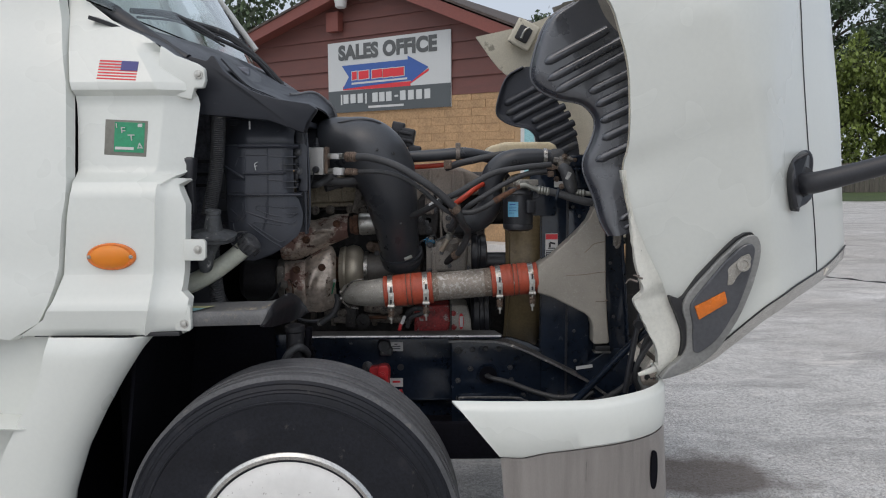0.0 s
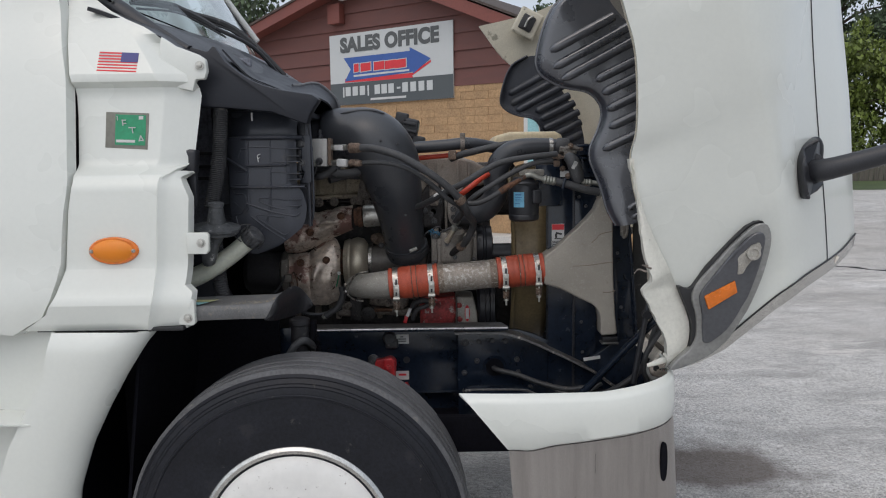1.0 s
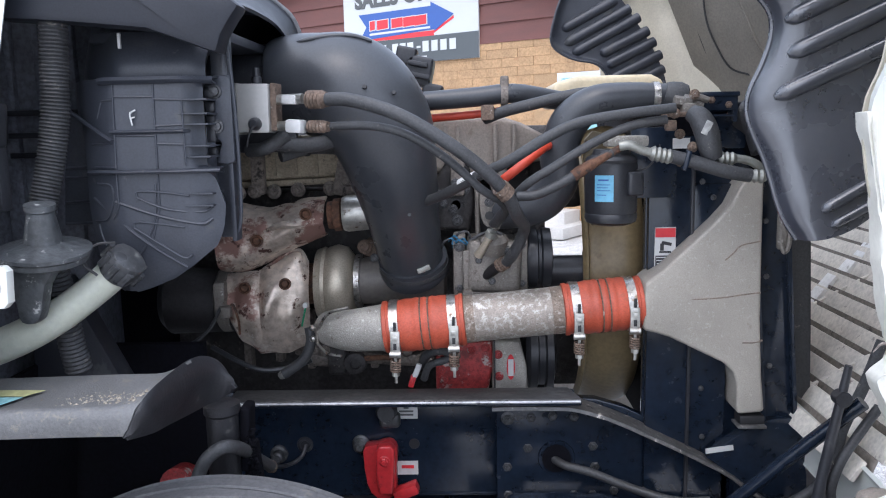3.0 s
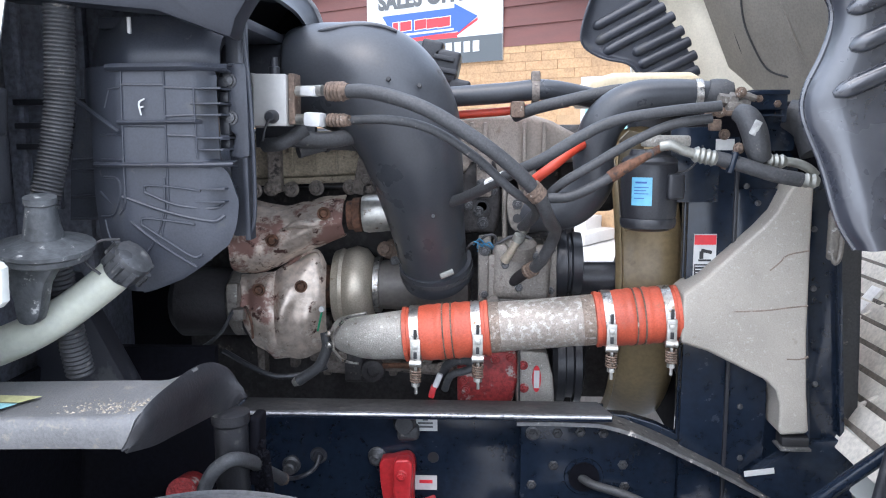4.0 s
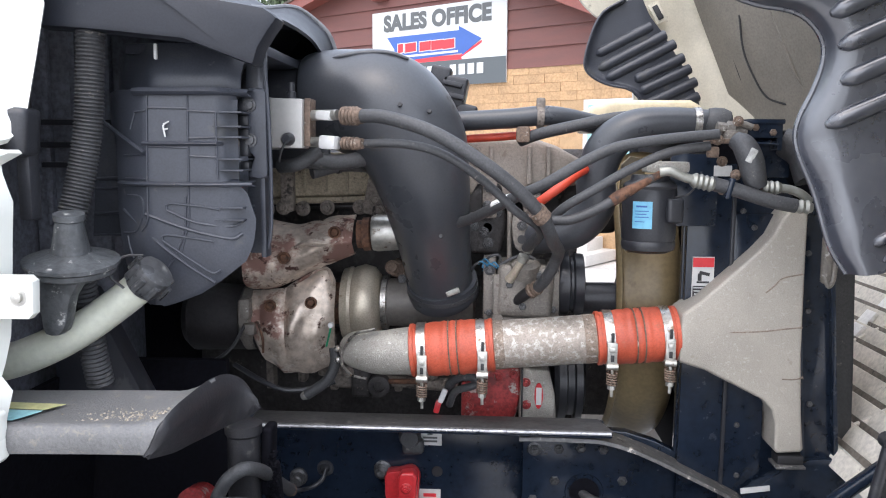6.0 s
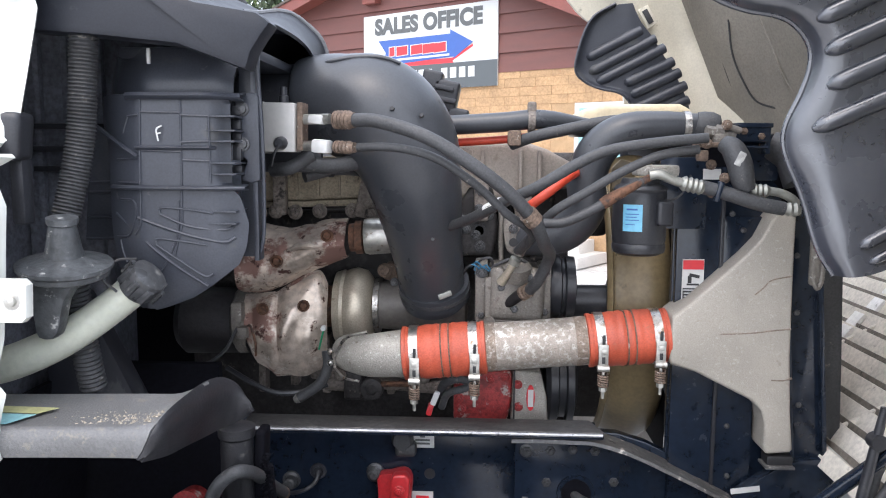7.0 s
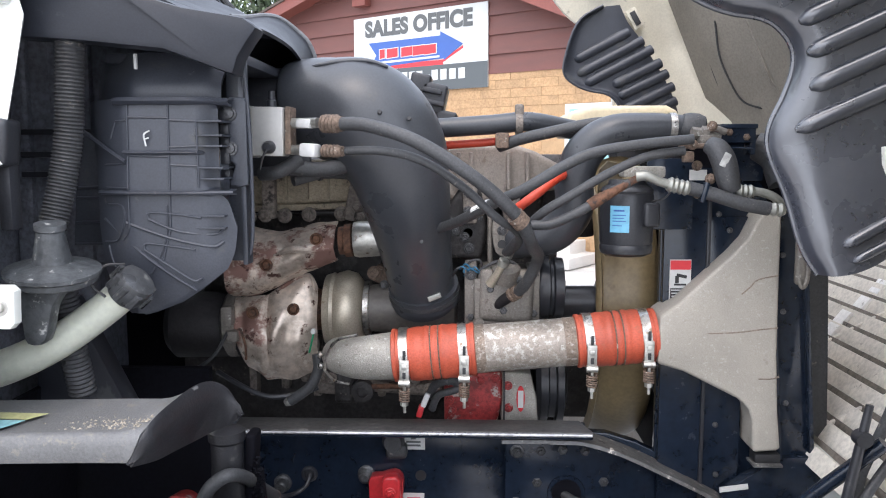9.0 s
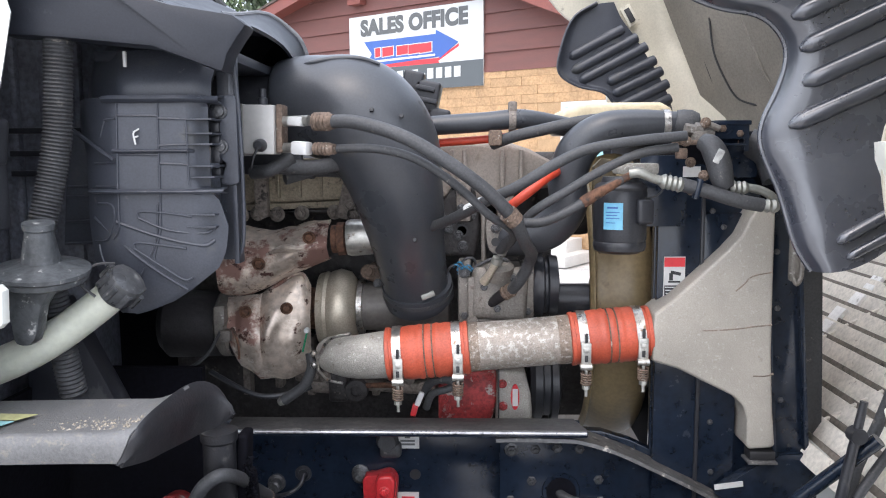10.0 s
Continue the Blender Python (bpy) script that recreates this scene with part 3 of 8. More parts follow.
def office():
    o = thing("office_building", FACADE @ Vector((-1.6, 0, 0)), "small office with red-brown siding over tan block walls", "building")
    core = [(WALL_L, 0), (WALL_R, 0), (WALL_R, roof_z(WALL_R) - 0.12), (APEX_S, APEX_Z - 0.12), (WALL_L, roof_z(WALL_L) - 0.12)]
    wall = part("wall", on_facade(plate(core, 0.04, 9.0, 0)), MORTAR, o, "tan mortar wall behind the blocks")
    part("mortar_bed", on_facade(plate([(WALL_L, 0.0), (WALL_R, 0.0), (WALL_R, BOARD_Z), (WALL_L, BOARD_Z)], -0.014, 0.036, 0)), MORTAR, wall)
    # lap siding under the gable
    z = BOARD_Z
    while z < APEX_Z - 0.25:
        top = min(z + 0.315, APEX_Z - 0.16)

        def ends(zz):
            return max(WALL_L, APEX_S - (APEX_Z - 0.14 - zz) / RISE_L), min(WALL_R, APEX_S + (APEX_Z - 0.14 - zz) / RISE_R)

        (a0, b0), (a1, b1) = ends(z), ends(top)
        bm = bmesh.new()
        f = [bm.verts.new(q) for q in ((a0, -0.035, z), (b0, -0.035, z), (b1, 0.0, top), (a1, 0.0, top))]
        g = [bm.verts.new(q) for q in ((a0, 0.035, z), (b0, 0.035, z), (b1, 0.035, top), (a1, 0.035, top))]
        bm.faces.new(f), bm.faces.new(g[::-1])
        for k in range(4):
            bm.faces.new((f[k], g[k], g[(k + 1) % 4], f[(k + 1) % 4]))
        bmesh.ops.recalc_face_normals(bm, faces=bm.faces)
        part("siding_board", on_facade(bm), SIDING, wall)
        z += 0.30
    # gable overhang
    for sgn, s_end in ((-1, WALL_L - 0.5), (1, WALL_R + 0.4)):
        ze = roof_z(s_end)
        bm = bmesh.new()
        front = [bm.verts.new(q) for q in ((APEX_S, -0.42, APEX_Z), (s_end, -0.42, ze), (s_end, -0.42, ze - 0.21), (APEX_S, -0.42, APEX_Z - 0.22))]
        back = [bm.verts.new((v.co.x, -0.38, v.co.z)) for v in front]
        bm.faces.new(front), bm.faces.new(back[::-1])
        for k in range(4):
            bm.faces.new((front[k], back[k], back[(k + 1) % 4], front[(k + 1) % 4]))
        bmesh.ops.recalc_face_normals(bm, faces=bm.faces)
        part("fascia", on_facade(bm), FASCIA, o, "red-brown painted gable board")
        part("soffit", on_facade(sheet([[(APEX_S, -0.40, APEX_Z - 0.16), (APEX_S, 0.0, APEX_Z - 0.16)], [(s_end, -0.40, ze - 0.15), (s_end, 0.0, ze - 0.15)]], 0.02)), FASCIA, o)
        part("roof", on_facade(sheet([[(APEX_S, -0.45, APEX_Z + 0.03), (APEX_S, 9.2, APEX_Z + 0.03)], [(s_end, -0.45, ze + 0.03), (s_end, 9.2, ze + 0.03)]], 0.04)), ROOF, o, "brown shingle roof slope")
    part("vent_box", on_facade(box((0.30, 0.16, 0.36), (-2.62, -0.1, 4.36), 0.01)), FASCIA, o, "red-brown painted wall box")
    lamp = part("flood_lamp", on_facade(merged(lathe([(0, 0.07), (0.02, 0.10), (0.16, 0.125), (0.22, 0.12), (0.25, 0.07)], (-2.28, -0.3, 4.55), (0, 0, 1), 20), box((0.05, 0.22, 0.05), (-2.28, -0.16, 4.8), 0.01))), PALE, o, "white outdoor flood lamp")
    part("lamp_arm", on_facade(tube([(-2.2, -0.2, 4.76), (-1.95, -0.3, 4.76), (-1.8, -0.3, 4.66)], 0.035, 8, 3)), ENGINE, lamp)
    # window low on the block wall
    w = part("window", on_facade(plate([(1.36, 1.0), (2.62, 1.0), (2.62, 2.34), (1.36, 2.34)], -0.04, 0.1, 0.01)), PALE, o, "white-framed office window")
    part("pane", on_facade(box((1.10, 0.01, 1.16), (1.99, -0.044, 1.68), 0)), TEAL, w, "dull dark window pane")
    part("step", on_facade(box((1.5, 0.5, 0.34), (1.0, -0.3, 0.17), 0.015)), CONCRETE, o, "pale concrete step by the wall")
    part("step", on_facade(box((1.9, 0.95, 0.16), (1.0, -0.5, 0.08), 0.015)), CONCRETE, o, "pale concrete step by the wall")
    # tan blocks
    course, count, first = 0.137, 0, None
    z = 0.02
    rest = []
    while z < BOARD_Z - 0.05:
        near = z > 1.55
        s = WALL_L + (0.0 if count % 2 else -0.28)
        while s < WALL_R:
            long = 0.56
            a, b = max(s, WALL_L), min(s + long - 0.006, WALL_R)
            inside = not (z + course > 0.95 and z < 2.34 and b > 1.34 and a < 2.64)
            if b - a > 0.08 and inside:
                if near and -4.2 < a < 3.4 and abs(b - a - long + 0.006) < 0.001:
                    c = FACADE @ Vector(((a + b) / 2, 0.009 + 0.004 * math.sin(s * 31 + z * 17), z + course / 2 - 0.006))
                    if first is None:
                        bm = box((long - 0.004, 0.06, course - 0.004), (0, 0, 0), 0.0022, steps=1)
                        me, _ = as_mesh("block", bm, BRICK)
                        first = under(new("block", me), wall, c)
                    else:
                        first2 = again(first, wall, c)
                    blocks.append(c)
                else:
                    rest.append(box((b - a, 0.06, course - 0.006), ((a + b) / 2, 0.012, z + course / 2 - 0.006), 0))
            s += long
        z += course
        count += 1
    if rest:
        r = part("blockwork", on_facade(merged(*rest)), BRICK, wall)
        tagged(r, kind="stuff")
    for ob in list(wall.children):
        if ob.name.split(".")[0] == "block":
            ob.rotation_euler = (0, 0, math.atan2(ALONG.y, ALONG.x))


def office_sign():
    W, H, zc = 2.84, 1.32, 3.32
    sg = thing("office_sign", FACADE @ Vector((-W / 2, -0.06, zc - H / 2)), "white and grey sales office sign with a blue arrow", "sign")

    def flat(pts, d0, d1):
        return on_facade(plate([((u - 1) * W, zc + H / 2 - v * H) for u, v in pts], d0, d1, 0))

    def words(text, u, v, size, stretch, d):
        base = FACADE @ Matrix.Translation(((u - 1) * W, d, zc + H / 2 - v * H)) @ pose(0, 0, 0, 90, 0, 0) @ Matrix.Diagonal((stretch, 1, 1, 1))
        return letters(text, size, base, 0.003, 0.019)

    part("panel", flat([(0, 0), (1, 0), (1, 1), (0, 1)], -0.06, -0.035), SIGNWHITE, sg, "white sign board")
    part("band", flat([(0, 0.69), (1, 0.69), (1, 1), (0, 1)], -0.066, -0.061), SIGNGREY, sg, "dark grey lower band")
    part("lettering", words("SALES OFFICE", 0.497, 0.165, 0.36, 0.985, -0.066), GREYINK, sg, "grey lettering")
    part("arrow_shadow", flat([(0.13, 0.68), (0.13, 0.63), (0.69, 0.63), (0.835, 0.48), (0.835, 0.51), (0.69, 0.665), (0.70, 0.70)], -0.0655, -0.061), REDINK, sg, "red arrow edge")
    part("arrow", flat([(0.125, 0.335), (0.675, 0.335), (0.675, 0.285), (0.835, 0.46), (0.70, 0.64), (0.70, 0.615), (0.13, 0.665), (0.185, 0.50)], -0.070, -0.066), BLUEINK, sg, "blue arrow")
    for k, u in enumerate((0.215, 0.272, 0.385, 0.475, 0.56)):
        w = 0.04 if k == 0 else 0.085
        part("emblem_edge", flat([(u - 0.006, 0.425), (u + w + 0.006, 0.42), (u + w + 0.006, 0.55), (u - 0.006, 0.56)], -0.0735, -0.071), SIGNWHITE, sg)
        part("emblem_bar", flat([(u, 0.435), (u + w, 0.43), (u + w, 0.54), (u, 0.55)], -0.077, -0.074), REDINK, sg, "red emblem shape")
    part("small_line", flat([(0.21, 0.585), (0.67, 0.575), (0.67, 0.60), (0.21, 0.612)], -0.0735, -0.071), PALE, sg)
    for a in [0.135 + 0.062 * k for k in range(3)] + [0.385 + 0.057 * k for k in range(3)] + [0.612 + 0.064 * k for k in range(4)]:
        part("number_bar", flat([(a, 0.748), (a + 0.044, 0.746), (a + 0.044, 0.874), (a, 0.876)], -0.072, -0.067), SIGNWHITE, sg)
    for a, w, v0, v1 in ((0.112, 0.012, 0.745, 0.89), (0.325, 0.012, 0.745, 0.89), (0.568, 0.028, 0.80, 0.825)):
        part("number_bar", flat([(a, v0), (a + w, v0), (a + w, v1), (a, v1)], -0.072, -0.067), SIGNWHITE, sg)
    part("address_bar", flat([(0.35, 0.925), (0.64, 0.925), (0.64, 0.955), (0.35, 0.955)], -0.072, -0.067), PALE, sg)


blocks = []


# ---- truck ----
MID = 3.4
truck = thing("semi_truck", (-0.45, MID, 0), "white semi truck with its hood tilted open over the engine", "truck")


def mirror_y(bm):
    for v in bm.verts:
        v.co.y = 2 * MID - v.co.y
    bmesh.ops.reverse_faces(bm, faces=bm.faces)
    return bm


def lerp_rows(keys, v):
    """Value(s) at v from rows (v, value...)."""
    for a, b in zip(keys, keys[1:]):
        if v <= b[0]:
            t = (v - a[0]) / (b[0] - a[0])
            return [p + (q - p) * t for p, q in zip(a[1:], b[1:])]
    return list(keys[-1][1:])


# hood: its rear edge and lip, from the upper corner to the lower tip
LIP = curve_pts([(0.20, 2.24, 2.34), (0.33, 2.22, 2.17), (0.455, 2.21, 2.07), (0.500, 2.22, 1.968), (0.526, 2.23, 1.876), (0.538, 2.25, 1.752), (0.540, 2.27, 1.660), (0.532, 2.30, 1.590), (0.552, 2.31, 1.478), (0.605, 2.34, 1.357), (0.660, 2.36, 1.254), (0.706, 2.37, 1.149), (0.728, 2.38, 1.079), (0.716, 2.39, 1.00), (0.672, 2.41, 0.945)], 4)
EDGE = curve_pts([(1.235, 2.74, 2.72), (1.30, 2.74, 2.35), (1.345, 2.75, 2.05), (1.385, 2.75, 1.75), (1.413, 2.76, 1.45), (1.425, 2.76, 1.315)], 11)
NL = len(LIP)


def hood_row(k, inset=0.0):
    """Points across the hood from lip to lip at station k."""
    f = k / (NL - 1)
    a = LIP[k]
    e = f * (len(EDGE) - 1)
    j = min(int(e), len(EDGE) - 2)
    b = EDGE[j].lerp(EDGE[j + 1], e - j)
    around = LIP[max(0, k - 9):k + 10]
    soft = sum(around, Vector((0, 0, 0))) / len(around)
    soft.z = a.z
    row = []
    # the fender's shoulder: a crease that the top panel lies behind
    c, = lerp_rows([(0, 0.29), (0.27, 0.32), (0.36, 0.35), (0.43, 0.385), (0.57, 0.415), (0.72, 0.405), (1, 0.40)], f)
    swell = 0.024 * min(1, max(0, f - 0.06) * 5) * min(1, max(0, 0.80 - f) * 7)
    for u in (0, 0.04, 0.1, 0.18, c - 0.10, c - 0.03, c, c + 0.018, c + 0.06, 0.54, 0.62, 0.72, 0.82, 0.91, 1.0):
        p = a.lerp(b, u) + (soft - a) * min(1, u / 0.18) * (1 - u)
        out = 0.045 * min(1, 4 * f)
        if u <= 0.44:
            p.y = a.y + (soft.y - a.y) * min(1, u / 0.18) - out * math.sin(math.pi * u / 0.88) + inset
        else:
            p.y = soft.y - out + (b.y - soft.y + out) * ((u - 0.44) / 0.56) ** 1.08 + inset
        p.z += 0.055 * f ** 4 * math.exp(-((u - 0.62) / 0.24) ** 2) * (1 - u ** 5)
        p.z += 0.068 * f ** 5 * min(1, u / 0.15) * math.exp(-((u - 0.39) / (0.24 if u < 0.39 else 0.18)) ** 2)
        p.y -= swell * ((u / c) ** 2 if u < c else max(0, (0.66 - u) / (0.66 - c)) ** 1.5)
        row.append(p)
    far_b = Vector((b.x, 2 * MID - b.y, b.z))
    for t in span(0, 1, 13)[1:-1]:
        q = b.lerp(far_b, t)
        q.x += 0.10 * (1 - (2 * t - 1) ** 2) ** 0.6 - inset * 0.6
        row.append(q)
    return row + [Vector((p.x, 2 * MID - p.y, p.z)) for p in row[:15][::-1]]


hood = part("hood", sheet([hood_row(k) for k in range(NL)], 0.012), WHITE, truck, "white hood tilted forward, wide open", 50)
part("hood_inner_shell", sheet([hood_row(k, 0.022) for k in range(NL)], 0.005), BEIGE, hood, "bare beige fibreglass inside", 50)
RAGGED = curve_pts([(0.530, 2.300, 1.592), (0.556, 2.305, 1.480), (0.570, 2.315, 1.395), (0.583, 2.315, 1.310), (0.604, 2.315, 1.238), (0.582, 2.325, 1.200), (0.600, 2.335, 1.165), (0.630, 2.350, 1.108), (0.660, 2.360, 1.048), (0.667, 2.365, 1.012), (0.664, 2.370, 0.985)], 5)
for near in (True, False):
    crease = LIP[28:]
    rows = []
    for i, p in enumerate(RAGGED):
        c = crease[min(len(crease) - 1, round(i / (len(RAGGED) - 1) * (len(crease) - 1)))]
        jag = 0.004 * noise.noise(Vector((i * 1.7, 0, 0)))
        rows.append([Vector((p.x + jag + 0.004, p.y + 0.035, p.z)), Vector((p.x + jag, p.y, p.z))] + [Vector(p).lerp(c, u) + Vector((0, -0.006 * math.sin(3.14 * u), 0)) for u in (0.25, 0.5, 0.75)] + [c + Vector((0.003, -0.002, 0))])
    bm = rough_up(sheet(rows, 0.006), 0.0015, 40)
    part("fender_lip", bm if near else mirror_y(bm), WORN_WHITE, hood, "chipped white fender edge", 60)
    # seam between side and top panel
    seam = [hood_row(k)[11] + Vector((0, -0.0005, 0)) for k in range(8, NL, 4)]
    bm = tube([tuple(p) for p in seam], 0.0026, 6, 2)
    part("panel_seam", bm if near else mirror_y(bm), INK, hood)

# chrome trim and grille frame along the front, which now faces down
front = [hood_row(NL - 1)[i] for i in range(len(hood_row(NL - 1)))]
tall = [min(1, (0.3 + 0.2 * min(i, len(front) - 1 - i))) for i in range(len(front))]
bm = sheet([[p + Vector((0.002, -0.002, 0.002)) for p in front], [p + Vector((-0.002, 0, -0.038 * h)) for p, h in zip(front, tall)], [p + Vector((-0.012, 0.02, -0.042 * h)) for p, h in zip(front, tall)]], 0.004)
part("trim_gap", tube([tuple(p + Vector((0.001, -0.003, 0.006))) for p in front[2:15]], 0.0028, 6, 3), INK, hood, "dark gap above the trim")
part("grille_surround", bm, CHROME, hood, "dull chrome front trim", 60)


def grille():
    g = part("grille", box((0.66, 0.014, 0.02), (1.00, MID, 1.085), 0.004, (0, -28.3, 0)), BARS, hood, "open grey grille bars seen from behind")
    again(g, hood, (1.00, 2.98, 1.085))
    slat = None
    for k in range(11):
        x, z = 0.70 + k * 0.058, 0.930 + k * 0.0313
        if slat is None:
            slat = part("slat", box((0.046, 1.60, 0.010), (x, MID, z), 0.004, (0, -58, 0)), BARS, g)
            # added web whose dark colour paints the shade between the bars
            web = part("slat_web", box((0.006, 1.60, 0.040), (x + 0.026, MID, z + 0.004), 0.002, (0, 20, 0)), BARSHADE, g, "added dark web for the bar's shaded underside")
        else:
            again(slat, g, (x, MID, z))
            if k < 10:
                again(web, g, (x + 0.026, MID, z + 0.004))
    for x, y, z in ((0.976, 3.439, 1.085), (1.029, 3.487, 1.113), (1.096, 3.517, 1.149), (1.172, 3.573, 1.190)):
        part("cross_link", box((0.05, 0.055, 0.012), (x, y, z), 0.003, (0, -52, 0)), GRILLE, g, "bright chrome clip")


grille()


GRID = [p for k in range(20, NL) for p in hood_row(k)[:14]]


def hood_y(x, z):
    """Depth of the hood's side at (x, z)."""
    best = sorted(((p.x - x) ** 2 + (p.z - z) ** 2, p.y) for p in GRID)[:4]
    w = [1 / (d + 1e-4) for d, _ in best]
    return sum(a * y for a, (_, y) in zip(w, best)) / sum(w)


def headlight(near):
    rim = [(0.928, 1.404), (0.953, 1.375), (0.957, 1.315), (0.943, 1.231), (0.904, 1.14), (0.858, 1.067), (0.797, 1.006), (0.738, 0.972), (0.672, 0.950), (0.69, 0.985), (0.728, 1.019), (0.744, 1.06), (0.740, 1.122), (0.724, 1.17), (0.728, 1.208), (0.768, 1.268), (0.824, 1.333), (0.881, 1.387)]

    def lay(x, z):
        return hood_y(max(x, 0.76), z) - 2.366

    def slim(pts):
        return [(x - 0.026 * min(1, max(0, (x - 0.79) / 0.15)), z) for x, z in pts]

    seal = plate(slim([(0.684, 1.213), (0.71, 1.206), (0.728, 1.212), (0.762, 1.272), (0.82, 1.340), (0.878, 1.395), (0.928, 1.410), (0.938, 1.37), (0.92, 1.22), (0.78, 1.00), (0.690, 0.955), (0.718, 0.990), (0.734, 1.04), (0.732, 1.10), (0.706, 1.16)]), 2.345, 2.385, 0.003, 2, fn=lay)
    rimplate = plate(slim(rim), 2.330, 2.37, 0.014, 3, 4, fn=lay)
    dark = [(0.925, 1.375), (0.935, 1.345), (0.925, 1.27), (0.895, 1.18), (0.85, 1.105), (0.80, 1.055), (0.765, 1.04), (0.758, 1.075), (0.754, 1.13), (0.742, 1.175), (0.748, 1.205), (0.785, 1.262), (0.838, 1.325), (0.89, 1.372)]
    lens = plate(slim(dark), 2.319, 2.35, 0.006, 3, 3, fn=lay)
    amber = plate(slim([(0.752, 1.187), (0.845, 1.235), (0.858, 1.199), (0.768, 1.146)]), 2.312, 2.335, 0.003, fn=lay)
    bulb = merged(plate(slim([(0.843, 1.305), (0.869, 1.325), (0.885, 1.34), (0.912, 1.350), (0.922, 1.335), (0.915, 1.31), (0.895, 1.298), (0.879, 1.28), (0.868, 1.256), (0.852, 1.252), (0.85, 1.28)]), 2.311, 2.335, 0.004, fn=lay), lathe([(0, 0.021), (0.004, 0.02), (0.005, 0.013), (0.001, 0.012)], (0.876, 2.336 + lay(0.876, 1.318) - 0.025, 1.318), (0, -1, 0), 18))
    h = part("headlight", rimplate if near else mirror_y(rimplate), LENSEDGE, hood, "clouded grey headlight set in a black gap")
    for name, bm, m, lab in (("seal", seal, INK, "black gap round the lamp"), ("lens", lens, SMOKE, "dark grey lens"), ("amber_reflector", amber, ORANGE, "amber side reflector"), ("bulb_holder", bulb, CASTAL, "grey lamp socket")):
        part(name, bm if near else mirror_y(bm), m, h, lab)


headlight(True)


def hood_mirror():
    base = [(1.036, 1.565), (1.052, 1.605), (1.09, 1.635), (1.148, 1.652), (1.172, 1.625), (1.172, 1.565), (1.160, 1.515), (1.105, 1.475), (1.062, 1.466), (1.044, 1.505)]
    b = part("hood_mirror", plate(base, 2.395, 2.47, 0.012, 3, 3, fn=lambda x, z: hood_y(x, z) - 2.425), BLACK, hood, "black hood mirror base and arm")
    part("socket", lathe([(-0.02, 0.055), (0.02, 0.052), (0.035, 0.045)], (1.09, 2.42, 1.555), (0.2, -1, 0), 24), RUBBER, b)
    part("arm", tube([(1.09, 2.43, 1.550), (1.10, 2.36, 1.549), (1.15, 2.32, 1.563), (1.29, 2.28, 1.605), (1.48, 2.22, 1.665), (1.66, 2.15, 1.72)], [0.036, 0.034, 0.031, 0.029, 0.028, 0.026], 18, 6), BLACK, b)


hood_mirror()


# ribbed wheel-arch liners under the hood
LINER_L = curve_pts([(0.435, 2.6, 2.130), (0.345, 2.6, 2.072), (0.297, 2.6, 1.934), (0.306, 2.6, 1.868), (0.378, 2.6, 1.826), (0.455, 2.6, 1.810), (0.496, 2.6, 1.775), (0.506, 2.6, 1.735), (0.494, 2.6, 1.685), (0.470, 2.6, 1.628), (0.472, 2.6, 1.580), (0.500, 2.6, 1.508), (0.522, 2.6, 1.425), (0.548, 2.6, 1.378)], 5)
LINER_R = curve_pts([(0.500, 2.6, 2.136), (0.53, 2.6, 2.075), (0.575, 2.6, 2.02), (0.61, 2.6, 1.97), (0.645, 2.6, 1.92), (0.675, 2.6, 1.875), (0.70, 2.6, 1.83), (0.72, 2.6, 1.79), (0.735, 2.6, 1.745), (0.745, 2.6, 1.69), (0.745, 2.6, 1.635), (0.735, 2.6, 1.575), (0.715, 2.6, 1.51), (0.685, 2.6, 1.450)], 5)


def liner_y(x):
    return 2.572 - 0.25 * max(0, x - 0.50) ** 1.2


def liner_at(f, u):
    i = f * (len(LINER_L) - 1)
    k = min(int(i), len(LINER_L) - 2)
    p = LINER_L[k].lerp(LINER_L[k + 1], i - k).lerp(LINER_R[k].lerp(LINER_R[k + 1], i - k), u)
    p.y = liner_y(p.x) + 0.03 * (1 - min(1, u * 8)) ** 2 - 0.16 * max(0, 1.60 - p.z)
    if f > 0.93:
        p.z -= 0.02 * math.sin(math.pi * u)
    return p


def liner(near):
    bm = sheet([[liner_at(k / 65, u) for u in (0, 0.02, 0.05, 0.09, 0.15, 0.25, 0.35, 0.45, 0.55, 0.65, 0.75, 0.85, 0.93, 1.0)] for k in range(66)], 0.005)
    skin = LINERBLACK if near else BOXBLACK
    ob = part("wheel_arch_liner", bm if near else mirror_y(bm), skin, hood, "ribbed black plastic wheel-arch liner", 60)
    edge = tube([tuple(liner_at(k / 30, 0)) for k in range(31)], 0.005, 8, 2)
    part("rolled_edge", edge if near else mirror_y(edge), skin, ob)

    def rib(x, z, length, rise, r):
        pts = []
        for t in (0, 0.05, 0.12, 0.35, 0.6, 0.85, 1.0):
            px = x + length * t
            pz = z + length * rise * t
            pts.append((px, liner_y(px) - 0.003 - 0.16 * max(0, 1.60 - pz), pz))
        r *= 1.0 if near else 1.35
        bm = tube(pts, [r * 0.3, r * 0.8, r, r, r, r, r * 0.9], 14, 4)
        part("rib", bm if near else mirror_y(bm), skin, ob)

    # three long ribs on the upper lobe, five shorter ones beside the cut-out
    for x, z, length in ((0.335, 1.935, 0.20), (0.345, 1.882, 0.245), (0.372, 1.845, 0.255)):
        rib(x, z, length, 0.52, 0.0155)
    for x, z, length in ((0.478, 1.842, 0.185), (0.500, 1.800, 0.19), (0.515, 1.748, 0.20), (0.522, 1.692, 0.205), (0.503, 1.622, 0.23)):
        rib(x, z, length, 0.47, 0.0155)
    rib(0.575, 1.43, 0.13, 0.62, 0.010)
    rib(0.590, 1.405, 0.11, 0.60, 0.008)


